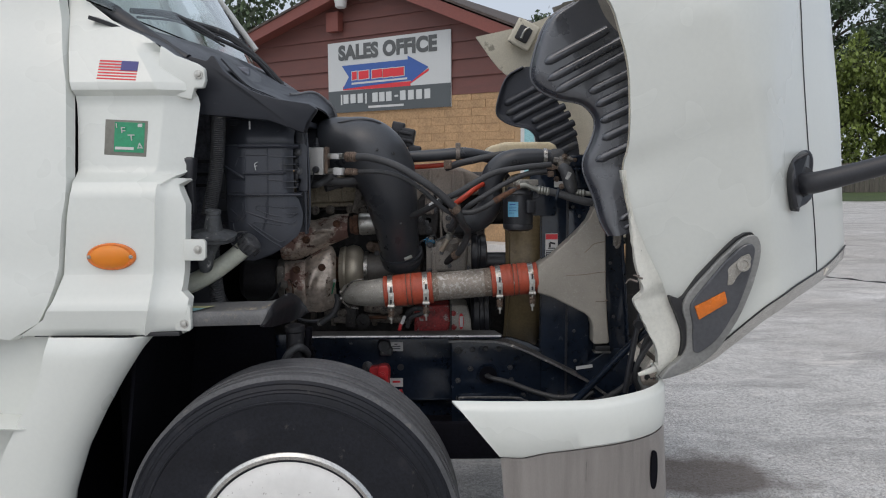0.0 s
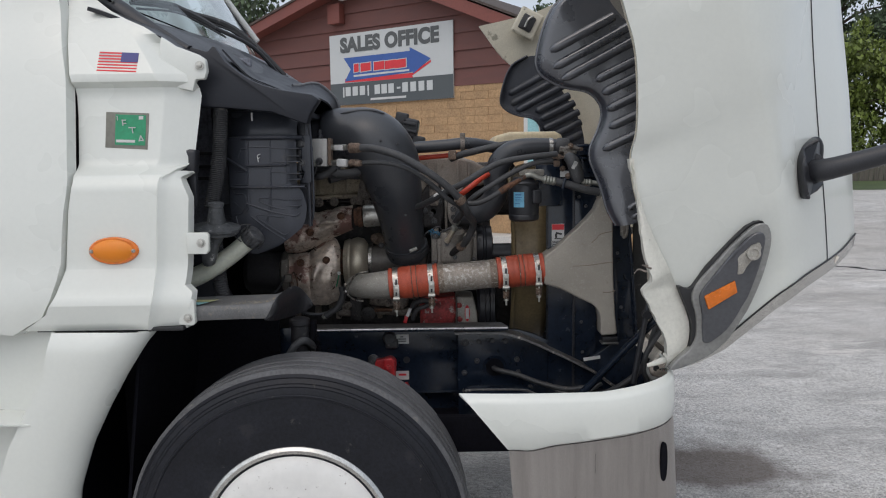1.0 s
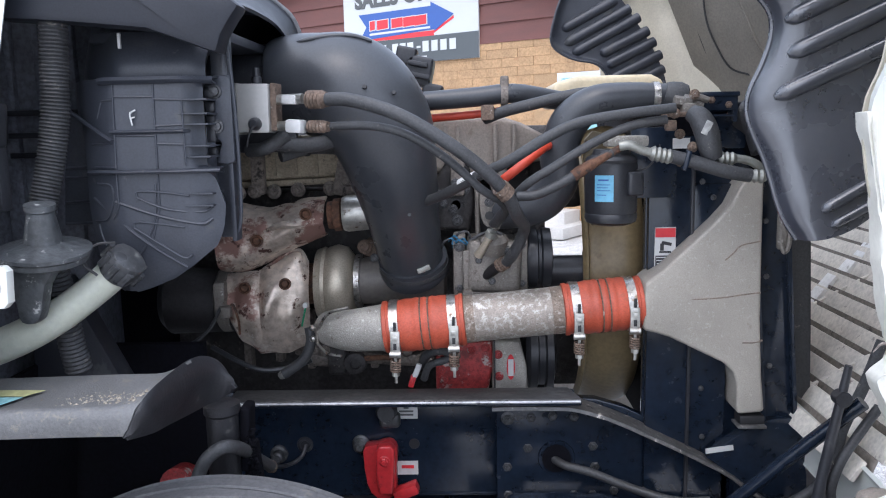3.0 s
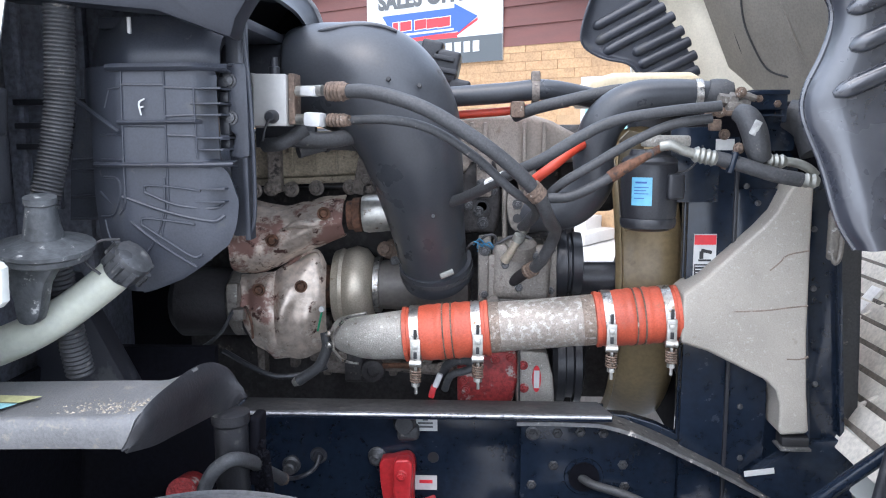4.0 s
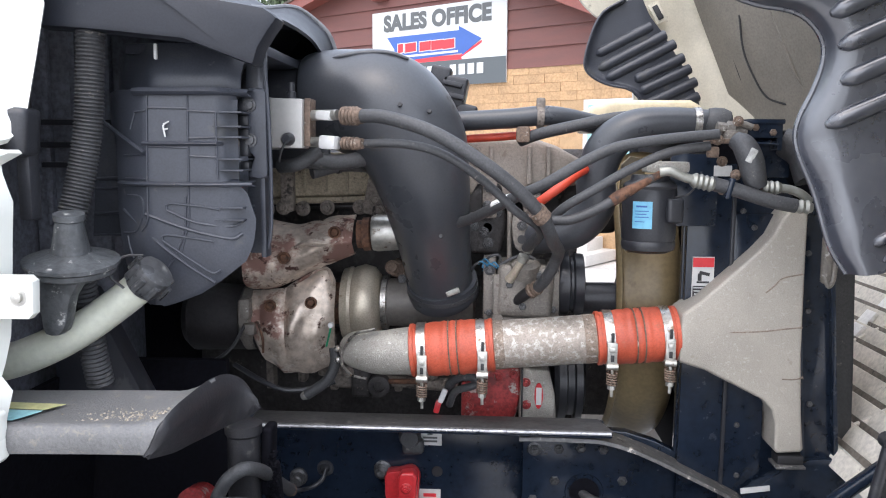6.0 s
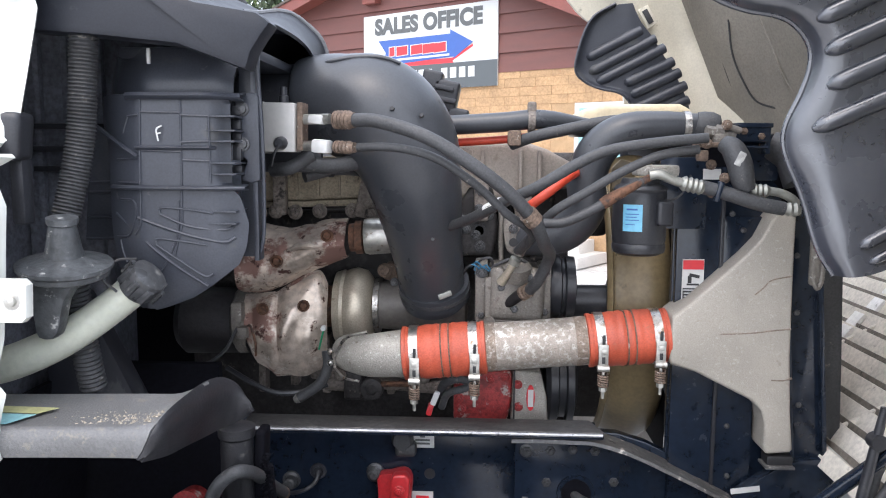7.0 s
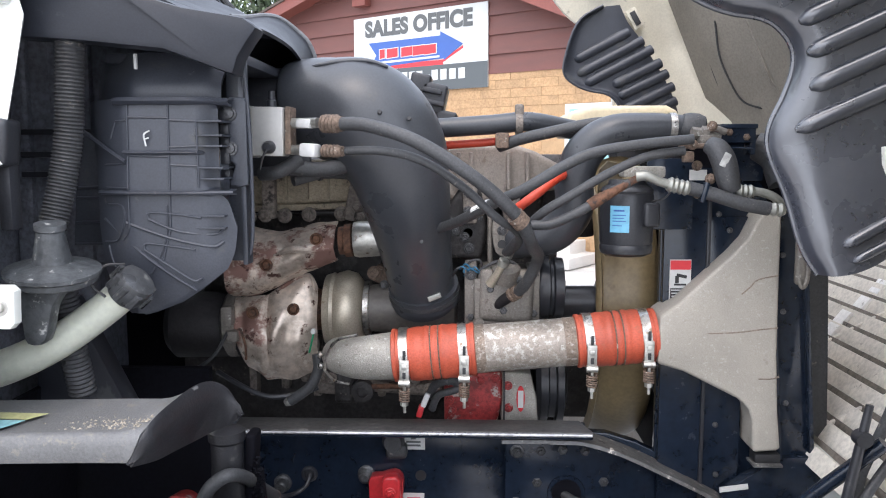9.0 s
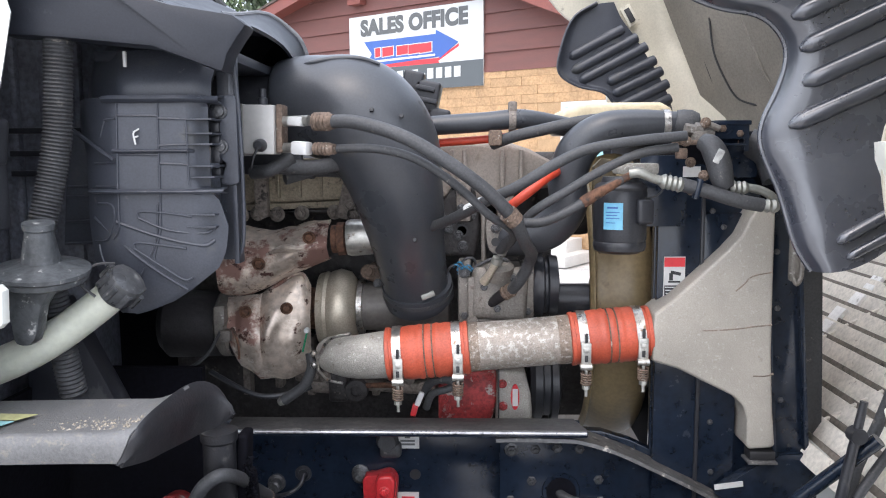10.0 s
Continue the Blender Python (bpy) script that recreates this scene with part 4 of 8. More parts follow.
liner(True), liner(False)
part("latch_frame", box((0.135, 0.03, 0.15), (0.468, 4.50, 2.345), 0.02, (0, 28, 0), 3), BEIGE, hood, "beige moulded latch frame")
part("latch_recess", box((0.075, 0.03, 0.085), (0.465, 4.482, 2.345), 0.012, (0, 28, 0)), INK, hood, "dark latch pocket")
part("latch_bar", tube([(0.45, 4.465, 2.32), (0.47, 4.455, 2.36), (0.495, 4.465, 2.375)], 0.007, 8, 4), SILVER, hood)
part("slot_frame", box((0.045, 0.02, 0.085), (0.62, 4.545, 2.14), 0.004, (0, -30, 0)), BEIGE, hood)
part("slot", box((0.022, 0.02, 0.06), (0.62, 4.538, 2.14), 0.002, (0, -30, 0)), INK, hood, "narrow dark slot")
rows = []
for z in span(1.35, 2.5, 14):
    x0 = 0.905 + (2.0 - z) * 0.42
    rows.append([Vector((x0 + d, y, z)) for d, y in ((-0.06, 4.54), (-0.022, 4.45), (-0.018, 4.40), (0.03, 4.34), (0.10, 4.20), (0.18, 3.9), (0.18, 3.4), (0.06, 3.0), (-0.06, 2.75))])
part("hood_inner_panel", sheet(rows, 0.006), RESIN, hood, "dull brown inner hood panel", 40)
# two dark tubes drawn as the shadow lines of the panel's step
part("panel_step", tube([(0.861, 4.445, 2.127), (0.893, 4.445, 1.989), (0.934, 4.445, 1.879), (0.983, 4.445, 1.783), (1.009, 4.445, 1.716)], 0.007, 8, 5), TRAYDARK, hood)
part("panel_groove", tube([(0.886, 4.345, 2.096), (0.907, 4.345, 1.969), (0.947, 4.335, 1.87), (0.994, 4.32, 1.791), (1.052, 4.29, 1.762), (1.11, 4.26, 1.748)], 0.004, 8, 5), TRAYDARK, hood)
part("panel_rib", tube([(0.955, 4.215, 2.091), (1.001, 4.21, 1.99), (1.047, 4.20, 1.876), (1.088, 4.19, 1.808)], 0.006, 10, 5), RESIN, hood)


# ---- bumper ----
def bumper():
    top, low = [], []
    # plan of the bumper: side, rounded corner, front
    plan = curve_pts([(0.0, 2.215), (0.20, 2.205), (0.42, 2.21), (0.56, 2.235), (0.655, 2.30), (0.70, 2.42), (0.72, 2.62), (0.735, 3.0), (0.74, 3.4)], 6)
    plan += [Vector((p[0], 2 * MID - p[1])) for p in plan[:-1][::-1]]
    rows = []
    n = len(plan)
    for f, out in ((0, -0.03), (0.07, -0.006), (0.16, 0.0), (0.55, 0.006), (0.93, 0.0), (1.0, -0.012)):
        row = []
        for i, p in enumerate(plan):
            j = min(i, n - 1 - i)
            x = p[0]
            zt = 0.922 + 0.022 * max(0, min(1, (x - 0.45) / 0.2))
            zb = 0.757 + 0.055 * max(0, (x - 0.15) / 0.55)
            q = Vector((p[0], p[1], zt + (zb - zt) * f))
            if x < 0.30:
                q.x += (0.30 - x) / 0.30 * (0.035 + 0.135 * f)
            side = Vector((0.25, -1, 0)) if i < n / 2 else Vector((0.25, 1, 0))
            row.append(q + side * out)
        rows.append(row)
    b = part("bumper", sheet(rows, 0.008), WHITE, truck, "white-topped front bumper with a bare metal lower half", 45)
    rows = []
    for f in (0, 0.04, 0.5, 1):
        row = []
        for i, p in enumerate(plan):
            x = p[0]
            zb = 0.754 + 0.055 * max(0, (x - 0.15) / 0.55)
            q = Vector((p[0], p[1], zb + (0.36 - zb) * f))
            if x < 0.30:
                q.x += (0.30 - x) / 0.30 * (0.17 + 0.03 * f)
            q.y += 0.012 if i < n / 2 else -0.012
            q.x += 0.022 * f ** 0.5 if x > 0.6 else 0
            row.append(q)
        rows.append(row)
    low_part = part("bumper_lower", sheet(rows, 0.006), BUMPERGREY, b, "brushed bare metal lower bumper", 45)
    slot = plate([(0.0, 0.060), (0.013, 0.045), (0.017, 0.0), (0.013, -0.045), (0.0, -0.060), (-0.013, -0.045), (-0.017, 0.0), (-0.013, 0.045)], -0.004, 0.010, 0, 4)
    bmesh.ops.transform(slot, matrix=pose(0.634, 2.2795, 0.695, 0, 0, 33) @ Matrix.Diagonal((0.8, 1, 1.0, 1)), verts=slot.verts)
    part("tow_slot", slot, DARK, b, "dark tow-hook slot")


bumper()


# ---- front wheels ----
def wheel(y_out, sign, name_label):
    c = Vector((-0.447, y_out, 0.503))
    w = under(new("wheel"), truck, c)
    tagged(w, name_label)
    a = (0, sign, 0)
    prof = [(0.045, 0.29), (0.012, 0.305), (0.004, 0.335), (0.0, 0.39), (0.004, 0.43), (0.012, 0.455), (0.011, 0.459), (0.016, 0.464), (0.0155, 0.468), (0.024, 0.479), (0.023, 0.483), (0.032, 0.490), (0.042, 0.500)]
    for k in range(5):
        y0 = 0.046 + k * 0.042
        crown = 0.500 + 0.004 * (1 - abs(k - 2) / 2)
        prof += [(y0, crown - 0.003), (y0 + 0.003, crown), (y0 + 0.029, crown), (y0 + 0.032, crown - 0.003), (y0 + 0.0325, crown - 0.015), (y0 + 0.0415, crown - 0.015)]
    prof += [(0.262, 0.498), (0.28, 0.47), (0.29, 0.40), (0.27, 0.30), (0.2, 0.28)]
    tread = prof[11:-4]
    ty = part("tyre", lathe(prof, c, a, 96), TYRE, w, "black highway tyre with straight tread grooves", 30)
    part("tread", lathe([(h, r + 0.0012) for h, r in tread], c, a, 96), TREAD, ty, "dusty worn tread", 30)
    part("sidewall_ring", lathe([(0.0008, 0.438), (-0.0025, 0.436), (-0.0025, 0.432), (0.001, 0.43), (0.02, 0.43)], c, a, 96), TYRE, w)
    part("rim", lathe([(0.05, 0.10), (0.03, 0.255), (0.004, 0.260), (-0.006, 0.266), (-0.008, 0.276), (-0.003, 0.284), (0.006, 0.289), (0.06, 0.288), (0.2, 0.28)], c, a, 72), CHROME, w, "bright steel rim")
    part("hub_cap", lathe([(0.010, 0.262), (-0.001, 0.256), (-0.012, 0.21), (-0.02, 0.14), (-0.028, 0.05), (-0.03, 0.0)], c, a, 72), HUB, w, "white domed wheel cover with rust specks", 60)


wheel(2.19, 1, "front truck wheel with a white wheel cover")
wheel(4.61, -1, "far front truck wheel")


# ---- cab ----
def cab():
    # side of the cowl: recessed middle between a proud upper band and a bulging lower part
    depth = [(1.125, 2.235), (1.14, 2.225), (1.20, 2.215), (1.235, 2.235), (1.30, 2.262), (1.45, 2.272), (1.53, 2.280), (1.565, 2.300), (1.582, 2.325), (1.60, 2.345), (1.72, 2.372), (1.80, 2.388), (1.822, 2.385), (1.838, 2.365), (1.86, 2.362), (1.95, 2.41), (2.02, 2.45), (2.06, 2.475), (2.18, 2.53)]
    left = [(1.125, -1.225), (1.14, -1.20), (1.17, -1.15), (1.22, -1.124), (1.30, -1.100), (1.47, -1.088), (1.54, -1.078), (1.60, -1.082), (1.75, -1.090), (1.85, -1.100), (1.95, -1.122), (2.06, -1.14), (2.18, -1.165)]
    right = [(1.125, -0.86), (1.21, -0.84), (1.40, -0.832), (1.555, -0.828), (1.578, -0.79), (1.605, -0.754), (1.80, -0.735), (1.835, -0.742), (1.90, -0.79), (1.97, -0.85), (2.0, -0.885), (2.03, -0.955), (2.06, -1.01), (2.12, -1.09), (2.18, -1.155)]
    zs = sorted({d[0] for d in depth} | {z for z in span(1.125, 2.18, 44)})
    rows = []
    for z in zs:
        y, = lerp_rows(depth, z)
        a, = lerp_rows(left, z)
        b, = lerp_rows(right, z)
        row = [Vector((a + 0.002, y + 0.02, z))]
        for u in (0.012, 0.03, 0.2, 0.4, 0.6, 0.71, 0.725, 0.735, 0.75, 0.85, 0.93, 1.0):
            row.append(Vector((a + (b - a) * u, y + (0.045 * max(0, (u - 0.73) / 0.27) if 1.59 < z < 1.97 else 0), z)))
        rows.append(row)
    c = part("cowl_side_panel", sheet(rows, 0.01), WHITE, truck, "white cab side panel behind the open hood", 40)
    # folded edge strip of the lower part with its bolt tabs
    strip = []
    for z in span(1.128, 1.575, 24):
        y, = lerp_rows(depth, z)
        w = 0.098 if z < 1.23 else (0.075 if z < 1.5 else 0.075 - 0.5 * (z - 1.5))
        a, = lerp_rows(right, z)
        strip.append([Vector((a - 0.004, y + 0.002, z)), Vector((a + 0.012, y + 0.016, z)), Vector((a + 0.03, y + 0.024, z)), Vector((a + w, y + 0.032, z)), Vector((a + w + 0.004, y + 0.06, z))])
    part("edge_strip", sheet(strip, 0.008), WHITE, c, "", 50)
    upper = plate([(-0.86, 1.835), (-0.75, 1.81), (-0.742, 1.845), (-0.715, 1.845), (-0.708, 1.87), (-0.712, 1.905), (-0.735, 1.92), (-0.80, 1.945), (-0.845, 1.975)], 2.40, 2.43, 0.008, 0, fn=lambda x, z: 0.1 * (z - 1.83))
    part("bolt_tab", upper, WHITE, c)
    part("bolt_tab", plate([(-0.755, 1.335), (-0.70, 1.335), (-0.692, 1.343), (-0.69, 1.39), (-0.698, 1.398), (-0.755, 1.398)], 2.285, 2.305, 0.004), WHITE, c)
    part("bolt_tab", plate([(-0.775, 1.135), (-0.735, 1.133), (-0.729, 1.14), (-0.729, 1.205), (-0.738, 1.212), (-0.775, 1.21)], 2.245, 2.27, 0.004), WHITE, c)
    bolt = None
    for p in ((-0.728, 2.402, 1.885), (-0.713, 2.283, 1.367), (-0.748, 2.243, 1.155)):
        if bolt is None:
            bolt = part("bolt", merged(lathe([(0, 0.0135), (0.003, 0.0135), (0.0035, 0.008), (0.009, 0.0075), (0.01, 0.005)], p, (0, -1, 0), 12)), SILVER, c, "grey mounting bolt")
        else:
            again(bolt, c, p)
    # marker lamp
    mk = part("marker_lamp", lathe([(0, 0.0475), (0.008, 0.0475), (0.014, 0.044), (0.014, 0.02)], (-0.957, 2.268, 1.351), (0, -1, 0), 36), ORANGE, c, "oval amber side marker lamp")
    lens = part("lens", lathe([(0.012, 0.040), (0.020, 0.034), (0.025, 0.018), (0.026, 0.003)], (-0.957, 2.268, 1.351), (0, -1, 0), 36), AMBER, mk, "glossy amber lens")
    for ob in (mk, lens):
        ob.data.transform(Matrix.Diagonal((1.5, 1, 0.84, 1)))
    for dx in (-0.06, 0.06):
        part("screw", lathe([(0, 0.006), (0.004, 0.005), (0.005, 0.002)], (-0.957 + dx, 2.252, 1.351), (0, -1, 0), 10), CLAMP, mk)
    # flag decal
    x0, x1, z0, z1 = -1.02, -0.903, 1.870, 1.935
    lie = lambda x, z: 0.52 * (z - 1.86)
    part("flag_decal", plate([(x0, z0), (x1, z0 - 0.004), (x1, z1 - 0.012), (x0, z1 - 0.004)], 2.3625, 2.368, 0, fn=lie), PALE, c, "small striped flag decal")
    for k in range(7):
        za, zb = z0 + (z1 - z0 - 0.006) * (2 * k) / 13, z0 + (z1 - z0 - 0.006) * (2 * k + 1) / 13
        part("flag_stripe", plate([(x0, za), (x1, za - 0.006), (x1, zb - 0.006), (x0, zb)], 2.3615, 2.364, 0, fn=lie), REDINK, c)
    part("flag_canton", plate([(x1 - 0.05, z0 + 0.026), (x1, z0 + 0.024), (x1, z1 - 0.012), (x1 - 0.05, z1 - 0.009)], 2.3605, 2.363, 0, fn=lie), NAVY, c)
    # permit sticker
    p0, p1, q0, q1 = -1.003, -0.878, 1.643, 1.752
    lay = lambda x, z: 0.21 * (z - 1.60)
    part("permit_backing", plate([(p0, q0 + 0.004), (p1, q0 - 0.004), (p1 + 0.002, q1 - 0.006), (p0, q1)], 2.3445, 2.35, 0.001, fn=lay), KHAKI, c, "grey-brown square behind the permit")
    part("permit_sticker", plate([(p0 + 0.029, q0 + 0.012), (p1 - 0.007, q0 + 0.008), (p1 - 0.006, q1 - 0.012), (p0 + 0.029, q1 - 0.008)], 2.3430, 2.347, 0, fn=lay), GREEN, c, "green permit sticker with pale letters")
    for ch, x, z, s in (("I", -0.968, 1.730, 0.024), ("F", -0.948, 1.715, 0.034), ("T", -0.922, 1.692, 0.036), ("A", -0.896, 1.668, 0.034)):
        part("letter", letters(ch, s, pose(x, 2.3418 + lay(x, z), z, 90 + 12, 0, 0), 0.0006), PALE, c)
    part("small_print", plate([(-0.97, 1.662), (-0.915, 1.660), (-0.915, 1.668), (-0.97, 1.670)], 2.3417, 2.344, 0, fn=lay), PALE, c)
    part("small_print", plate([(-0.905, 1.728), (-0.892, 1.728), (-0.892, 1.738), (-0.905, 1.738)], 2.3417, 2.344, 0, fn=lay), PALE, c)

    # door, with the dark gap before it
    rows = []
    for z in span(1.12, 2.35, 26):
        a, = lerp_rows([(1.12, -1.235)] + left[1:] + [(2.35, -1.19)], z)
        y, = lerp_rows([(1.12, 2.238), (1.2, 2.232), (1.3, 2.258), (1.45, 2.272), (1.6, 2.302), (1.75, 2.338), (1.9, 2.385), (2.06, 2.45), (2.35, 2.52)], z)
        rows.append([Vector((a - 0.010 - d, y - 0.004 * min(1, d * 20) + (0.03 if d == 0 else 0), z)) for d in (0, 0.006, 0.03, 0.1, 0.3, 0.6, 0.9, 1.2)])
    part("door", sheet(rows, 0.012), WHITE, truck, "white cab door, closed", 50)
    part("door_gap", sheet([[(-1.6, 2.44, z), (-1.09, 2.44 + 0.22 * max(0, z - 1.6), z)] for z in span(1.12, 2.4, 8)], 0.004), INK, c)
    # step fairing over the wheel
    rows = []
    arch = [(0.30, -1.13), (0.50, -1.122), (0.655, -1.098), (0.79, -1.052), (0.90, -0.996), (1.00, -0.938), (1.07, -0.892), (1.10, -0.872), (1.122, -0.855)]
    for z in span(0.30, 1.122, 34):
        b, = lerp_rows(arch, z)
        back = -1.115 - 0.22 * max(0, 1.11 - z)
        out = 0.0 if z < 1.09 else (z - 1.09) * 0.7
        row = [Vector((b - 0.05, 2.30, z)), Vector((b - 0.006, 2.27 + out, z)), Vector((b, 2.245 + out, z)), Vector((b - 0.012, 2.215 + out, z)), Vector((b - 0.035, 2.193 + out, z)), Vector((b - 0.07, 2.180 + out, z)), Vector((b - 0.12, 2.177 + out, z)), Vector((b - 0.16, 2.178 + out, z))]
        x = min(back, b - 0.2)
        row += [Vector((x, 2.185 + out, z)), Vector((x - 0.03, 2.275, z)), Vector((x - 0.2, 2.305, z)), Vector((-2.2, 2.32, z))]
        rows.append(row)
    f = part("step_fairing", sheet(rows, 0.01), WHITE, truck, "white moulded step fairing behind the front wheel", 50)
    part("step_ledge", sheet([[(-2.0, 2.17, 0.882), (-1.26, 2.165, 0.872), (-1.10, 2.174, 0.867)], [(-2.0, 2.33, 0.892), (-1.26, 2.31, 0.884), (-1.10, 2.19, 0.873)], [(-2.0, 2.31, 0.83), (-1.26, 2.29, 0.83), (-1.10, 2.185, 0.855)]], 0.004), WHITE, f)
    part("seal_strip", box((0.42, 0.05, 0.012), (-0.97, 2.26, 1.127), 0.003), INK, f)
    # shell of the cab, dark within
    body = [(-3.2, 1.0), (-1.30, 1.0), (-1.12, 1.14), (-1.12, 2.05), (-1.35, 2.5), (-1.6, 2.95), (-3.2, 3.05)]
    part("cab_shell", plate(body, 2.57, 4.23, 0.05, 0, 3), WHITE, truck, "white cab body")
    # windscreen, wipers, pillar, cowl grille
    rows = []
    for f in span(0, 1, 12):
        z = 2.06 + f * 0.95
        row = []
        for u in span(-1, 1, 19):
            nose = (1 - abs(u) ** 2.6)
            row.append(Vector((-1.10 + 0.27 * nose - 0.55 * f + 0.02, MID + u * 0.93 * (1 - 0.06 * f), z - 0.03 * nose + 0.06 * abs(u) ** 3 * (1 - f))))
        rows.append(row)
    g = part("windscreen", sheet(rows, 0.006), GLASS, truck, "curved windscreen glass", 60)
    part("pillar", tube([(-0.80, 2.535, 1.945), (-0.90, 2.555, 1.995), (-1.02, 2.575, 2.075), (-1.14, 2.58, 2.165), (-1.32, 2.58, 2.45), (-1.66, 2.58, 3.0)], [0.02, 0.03, 0.034, 0.034, 0.03, 0.03], 12, 4), BLACK, g, "black pillar")
    part("pillar", tube([(-0.99, 4.30, 2.236), (-1.09, 4.30, 2.376), (-1.181, 4.30, 2.501), (-1.60, 4.27, 3.05)], 0.016, 10, 4), PALE, g, "pale far pillar")
    part("pillar", tube([(-1.03, 4.30, 2.20), (-1.13, 4.30, 2.366), (-1.221, 4.30, 2.491), (-1.64, 4.27, 3.04)], 0.03, 10, 4), BLACK, g)
    rows = []
    for f in span(0, 1, 8):
        row = []
        for u in span(-1, 1, 21):
            nose = 1 - abs(u) ** 2.6
            row.append(Vector((-1.07 + 0.27 * nose + 0.25 * f + 0.08 * abs(u) ** 3 * f, MID + u * (0.95 - 0.04 * f), 2.07 - 0.03 * nose - 0.17 * f + 0.02 * math.sin(f * 3.1))))
        rows.append(row)
    w = part("windscreen_cowl", sheet(rows, 0.012), BLACK, truck, "black plastic cowl below the windscreen", 50)
    for pts in (((-1.059, 2.75, 2.14), (-0.959, 2.85, 2.144), (-0.89, 2.95, 2.118), (-0.827, 3.0, 2.081)), ((-0.93, 2.95, 2.142), (-0.814, 3.05, 2.11), (-0.721, 3.1, 2.036), (-0.624, 3.15, 1.933))):
        part("wiper", merged(tube(pts, [0.010, 0.014, 0.014, 0.010], 8, 5), tube([(p[0] + 0.02, p[1], p[2] - 0.022) for p in pts], 0.004, 6, 5)), RUBBER, w, "black wiper arm and blade")
    part("wiper_pivot", merged(lathe([(0, 0.022), (0.03, 0.02), (0.036, 0.012)], (-0.63, 3.15, 1.90), (0, 0, 1), 14), tube([(-0.63, 3.13, 1.92), (-0.72, 3.05, 2.03), (-0.84, 2.98, 2.09)], 0.008, 8, 4)), BLACK, w)

    # seal panel in front of the cowl, over the air box
    pan = [(-0.785, 1.772), (-0.68, 1.765), (-0.54, 1.752), (-0.475, 1.728), (-0.433, 1.712), (-0.424, 1.742), (-0.408, 1.768), (-0.392, 1.790), (-0.415, 1.806), (-0.455, 1.812), (-0.509, 1.820), (-0.56, 1.834), (-0.60, 1.851), (-0.64, 1.878), (-0.675, 1.908), (-0.705, 1.953), (-0.715, 1.957), (-0.728, 1.938), (-0.785, 1.955)]
    s = part("cowl_seal_panel", plate(pan, 2.47, 2.53, 0.01, 0, 2, fn=lambda x, z: 0.18 * max(0, x + 0.62) + 0.15 * max(0, z - 1.82)), COWL, truck, "dark grey plastic panel under the windscreen")
    rows = []
    for f in span(0, 1, 9):
        row = []
        for t in span(0, 1, 24):
            x = -0.78 + 0.30 * t
            top = lerp_rows([(0, 1.948), (0.15, 1.940), (0.3, 1.903), (0.45, 1.874), (0.8, 1.828), (1.0, 1.815)], t)[0] + 0.045 * f
            row.append(Vector((x + 0.05 * f * t, 2.50 + 0.04 * t + 0.48 * f, top - 0.012 * math.sin(f * 3.1) + 0.02 * f * (1 - t))))
        rows.append(row)
    part("cowl_arch", sheet(rows, 0.014), COWL, s, "", 50)
    # ridge behind the panel, running on as an arch over the air duct
    ridge = curve_pts([(-0.70, 2.66, 1.955), (-0.618, 2.70, 1.882), (-0.586, 2.75, 1.868), (-0.557, 2.82, 1.865), (-0.520, 2.88, 1.869), (-0.485, 2.93, 1.881), (-0.460, 2.96, 1.878), (-0.430, 2.98, 1.856), (-0.408, 2.99, 1.832), (-0.395, 3.0, 1.795), (-0.392, 3.0, 1.755)], 4)
    crest = curve_pts([(-0.70, 2.56, 1.955), (-0.62, 2.545, 1.872), (-0.558, 2.555, 1.842), (-0.510, 2.57, 1.822), (-0.455, 2.585, 1.811), (-0.420, 2.60, 1.805), (-0.412, 2.68, 1.805), (-0.412, 2.78, 1.805), (-0.410, 2.86, 1.798), (-0.404, 2.92, 1.775), (-0.400, 2.96, 1.745)], 4)
    rows = []
    for k, (p, q) in enumerate(zip(ridge, crest)):
        dip = 0.014 * min(1, k / 12)
        rows.append([p + Vector((0, 0.20, -0.10)), p + Vector((0, 0.05, -0.012)), p] + [p.lerp(q, u) + Vector((0, 0, -dip * math.sin(math.pi * u))) for u in (0.2, 0.45, 0.7, 0.9)] + [q])
    arch = part("arch_band", sheet(rows, 0.006), COWL, s, "dark grey moulded cowl arch", 50)
    # paler grey tube along the arch's edge
    part("arch_lip", tube([tuple(p) for p in ridge[14:]], 0.006, 8, 1), PALECOWL, arch, "paler grey edge of the arch")
    # black sheet added in place of the shade under the arch
    part("arch_hollow", plate([(-0.66, 1.86), (-0.46, 1.85), (-0.42, 1.80), (-0.40, 1.70), (-0.66, 1.70)], 3.04, 3.06, 0), DARK, arch, "black sheet for the shade under the arch")
    part("duct_neck", lathe([(0, 0.058), (0.20, 0.060)], (-0.58, 2.97, 1.690), (1, -0.05, 0.02), 28), BLACK, s)
    part("rubber_catch", merged(box((0.05, 0.05, 0.075), (-0.775, 2.41, 1.603), 0.012, (0, 6, 0), 3), box((0.022, 0.03, 0.11), (-0.768, 2.42, 1.52), 0.006)), BLACK, truck, "black rubber hood catch")
    # bulkhead and dark under-structure
    part("bulkhead", box((0.05, 1.9, 1.0), (-1.02, MID, 1.5), 0.01), DIM, truck, "black bulkhead behind the engine")
    part("bulkhead_panel", box((0.16, 0.03, 0.80), (-0.91, 2.82, 1.55), 0.01), DIM, truck)
    part("bulkhead_panel", box((0.155, 0.03, 0.60), (-0.7505, 2.822, 1.66), 0.01), DIM, truck)
    part("bulkhead_panel", box((0.03, 0.45, 0.55), (-0.70, 3.07, 1.62), 0.01), DIM, truck)
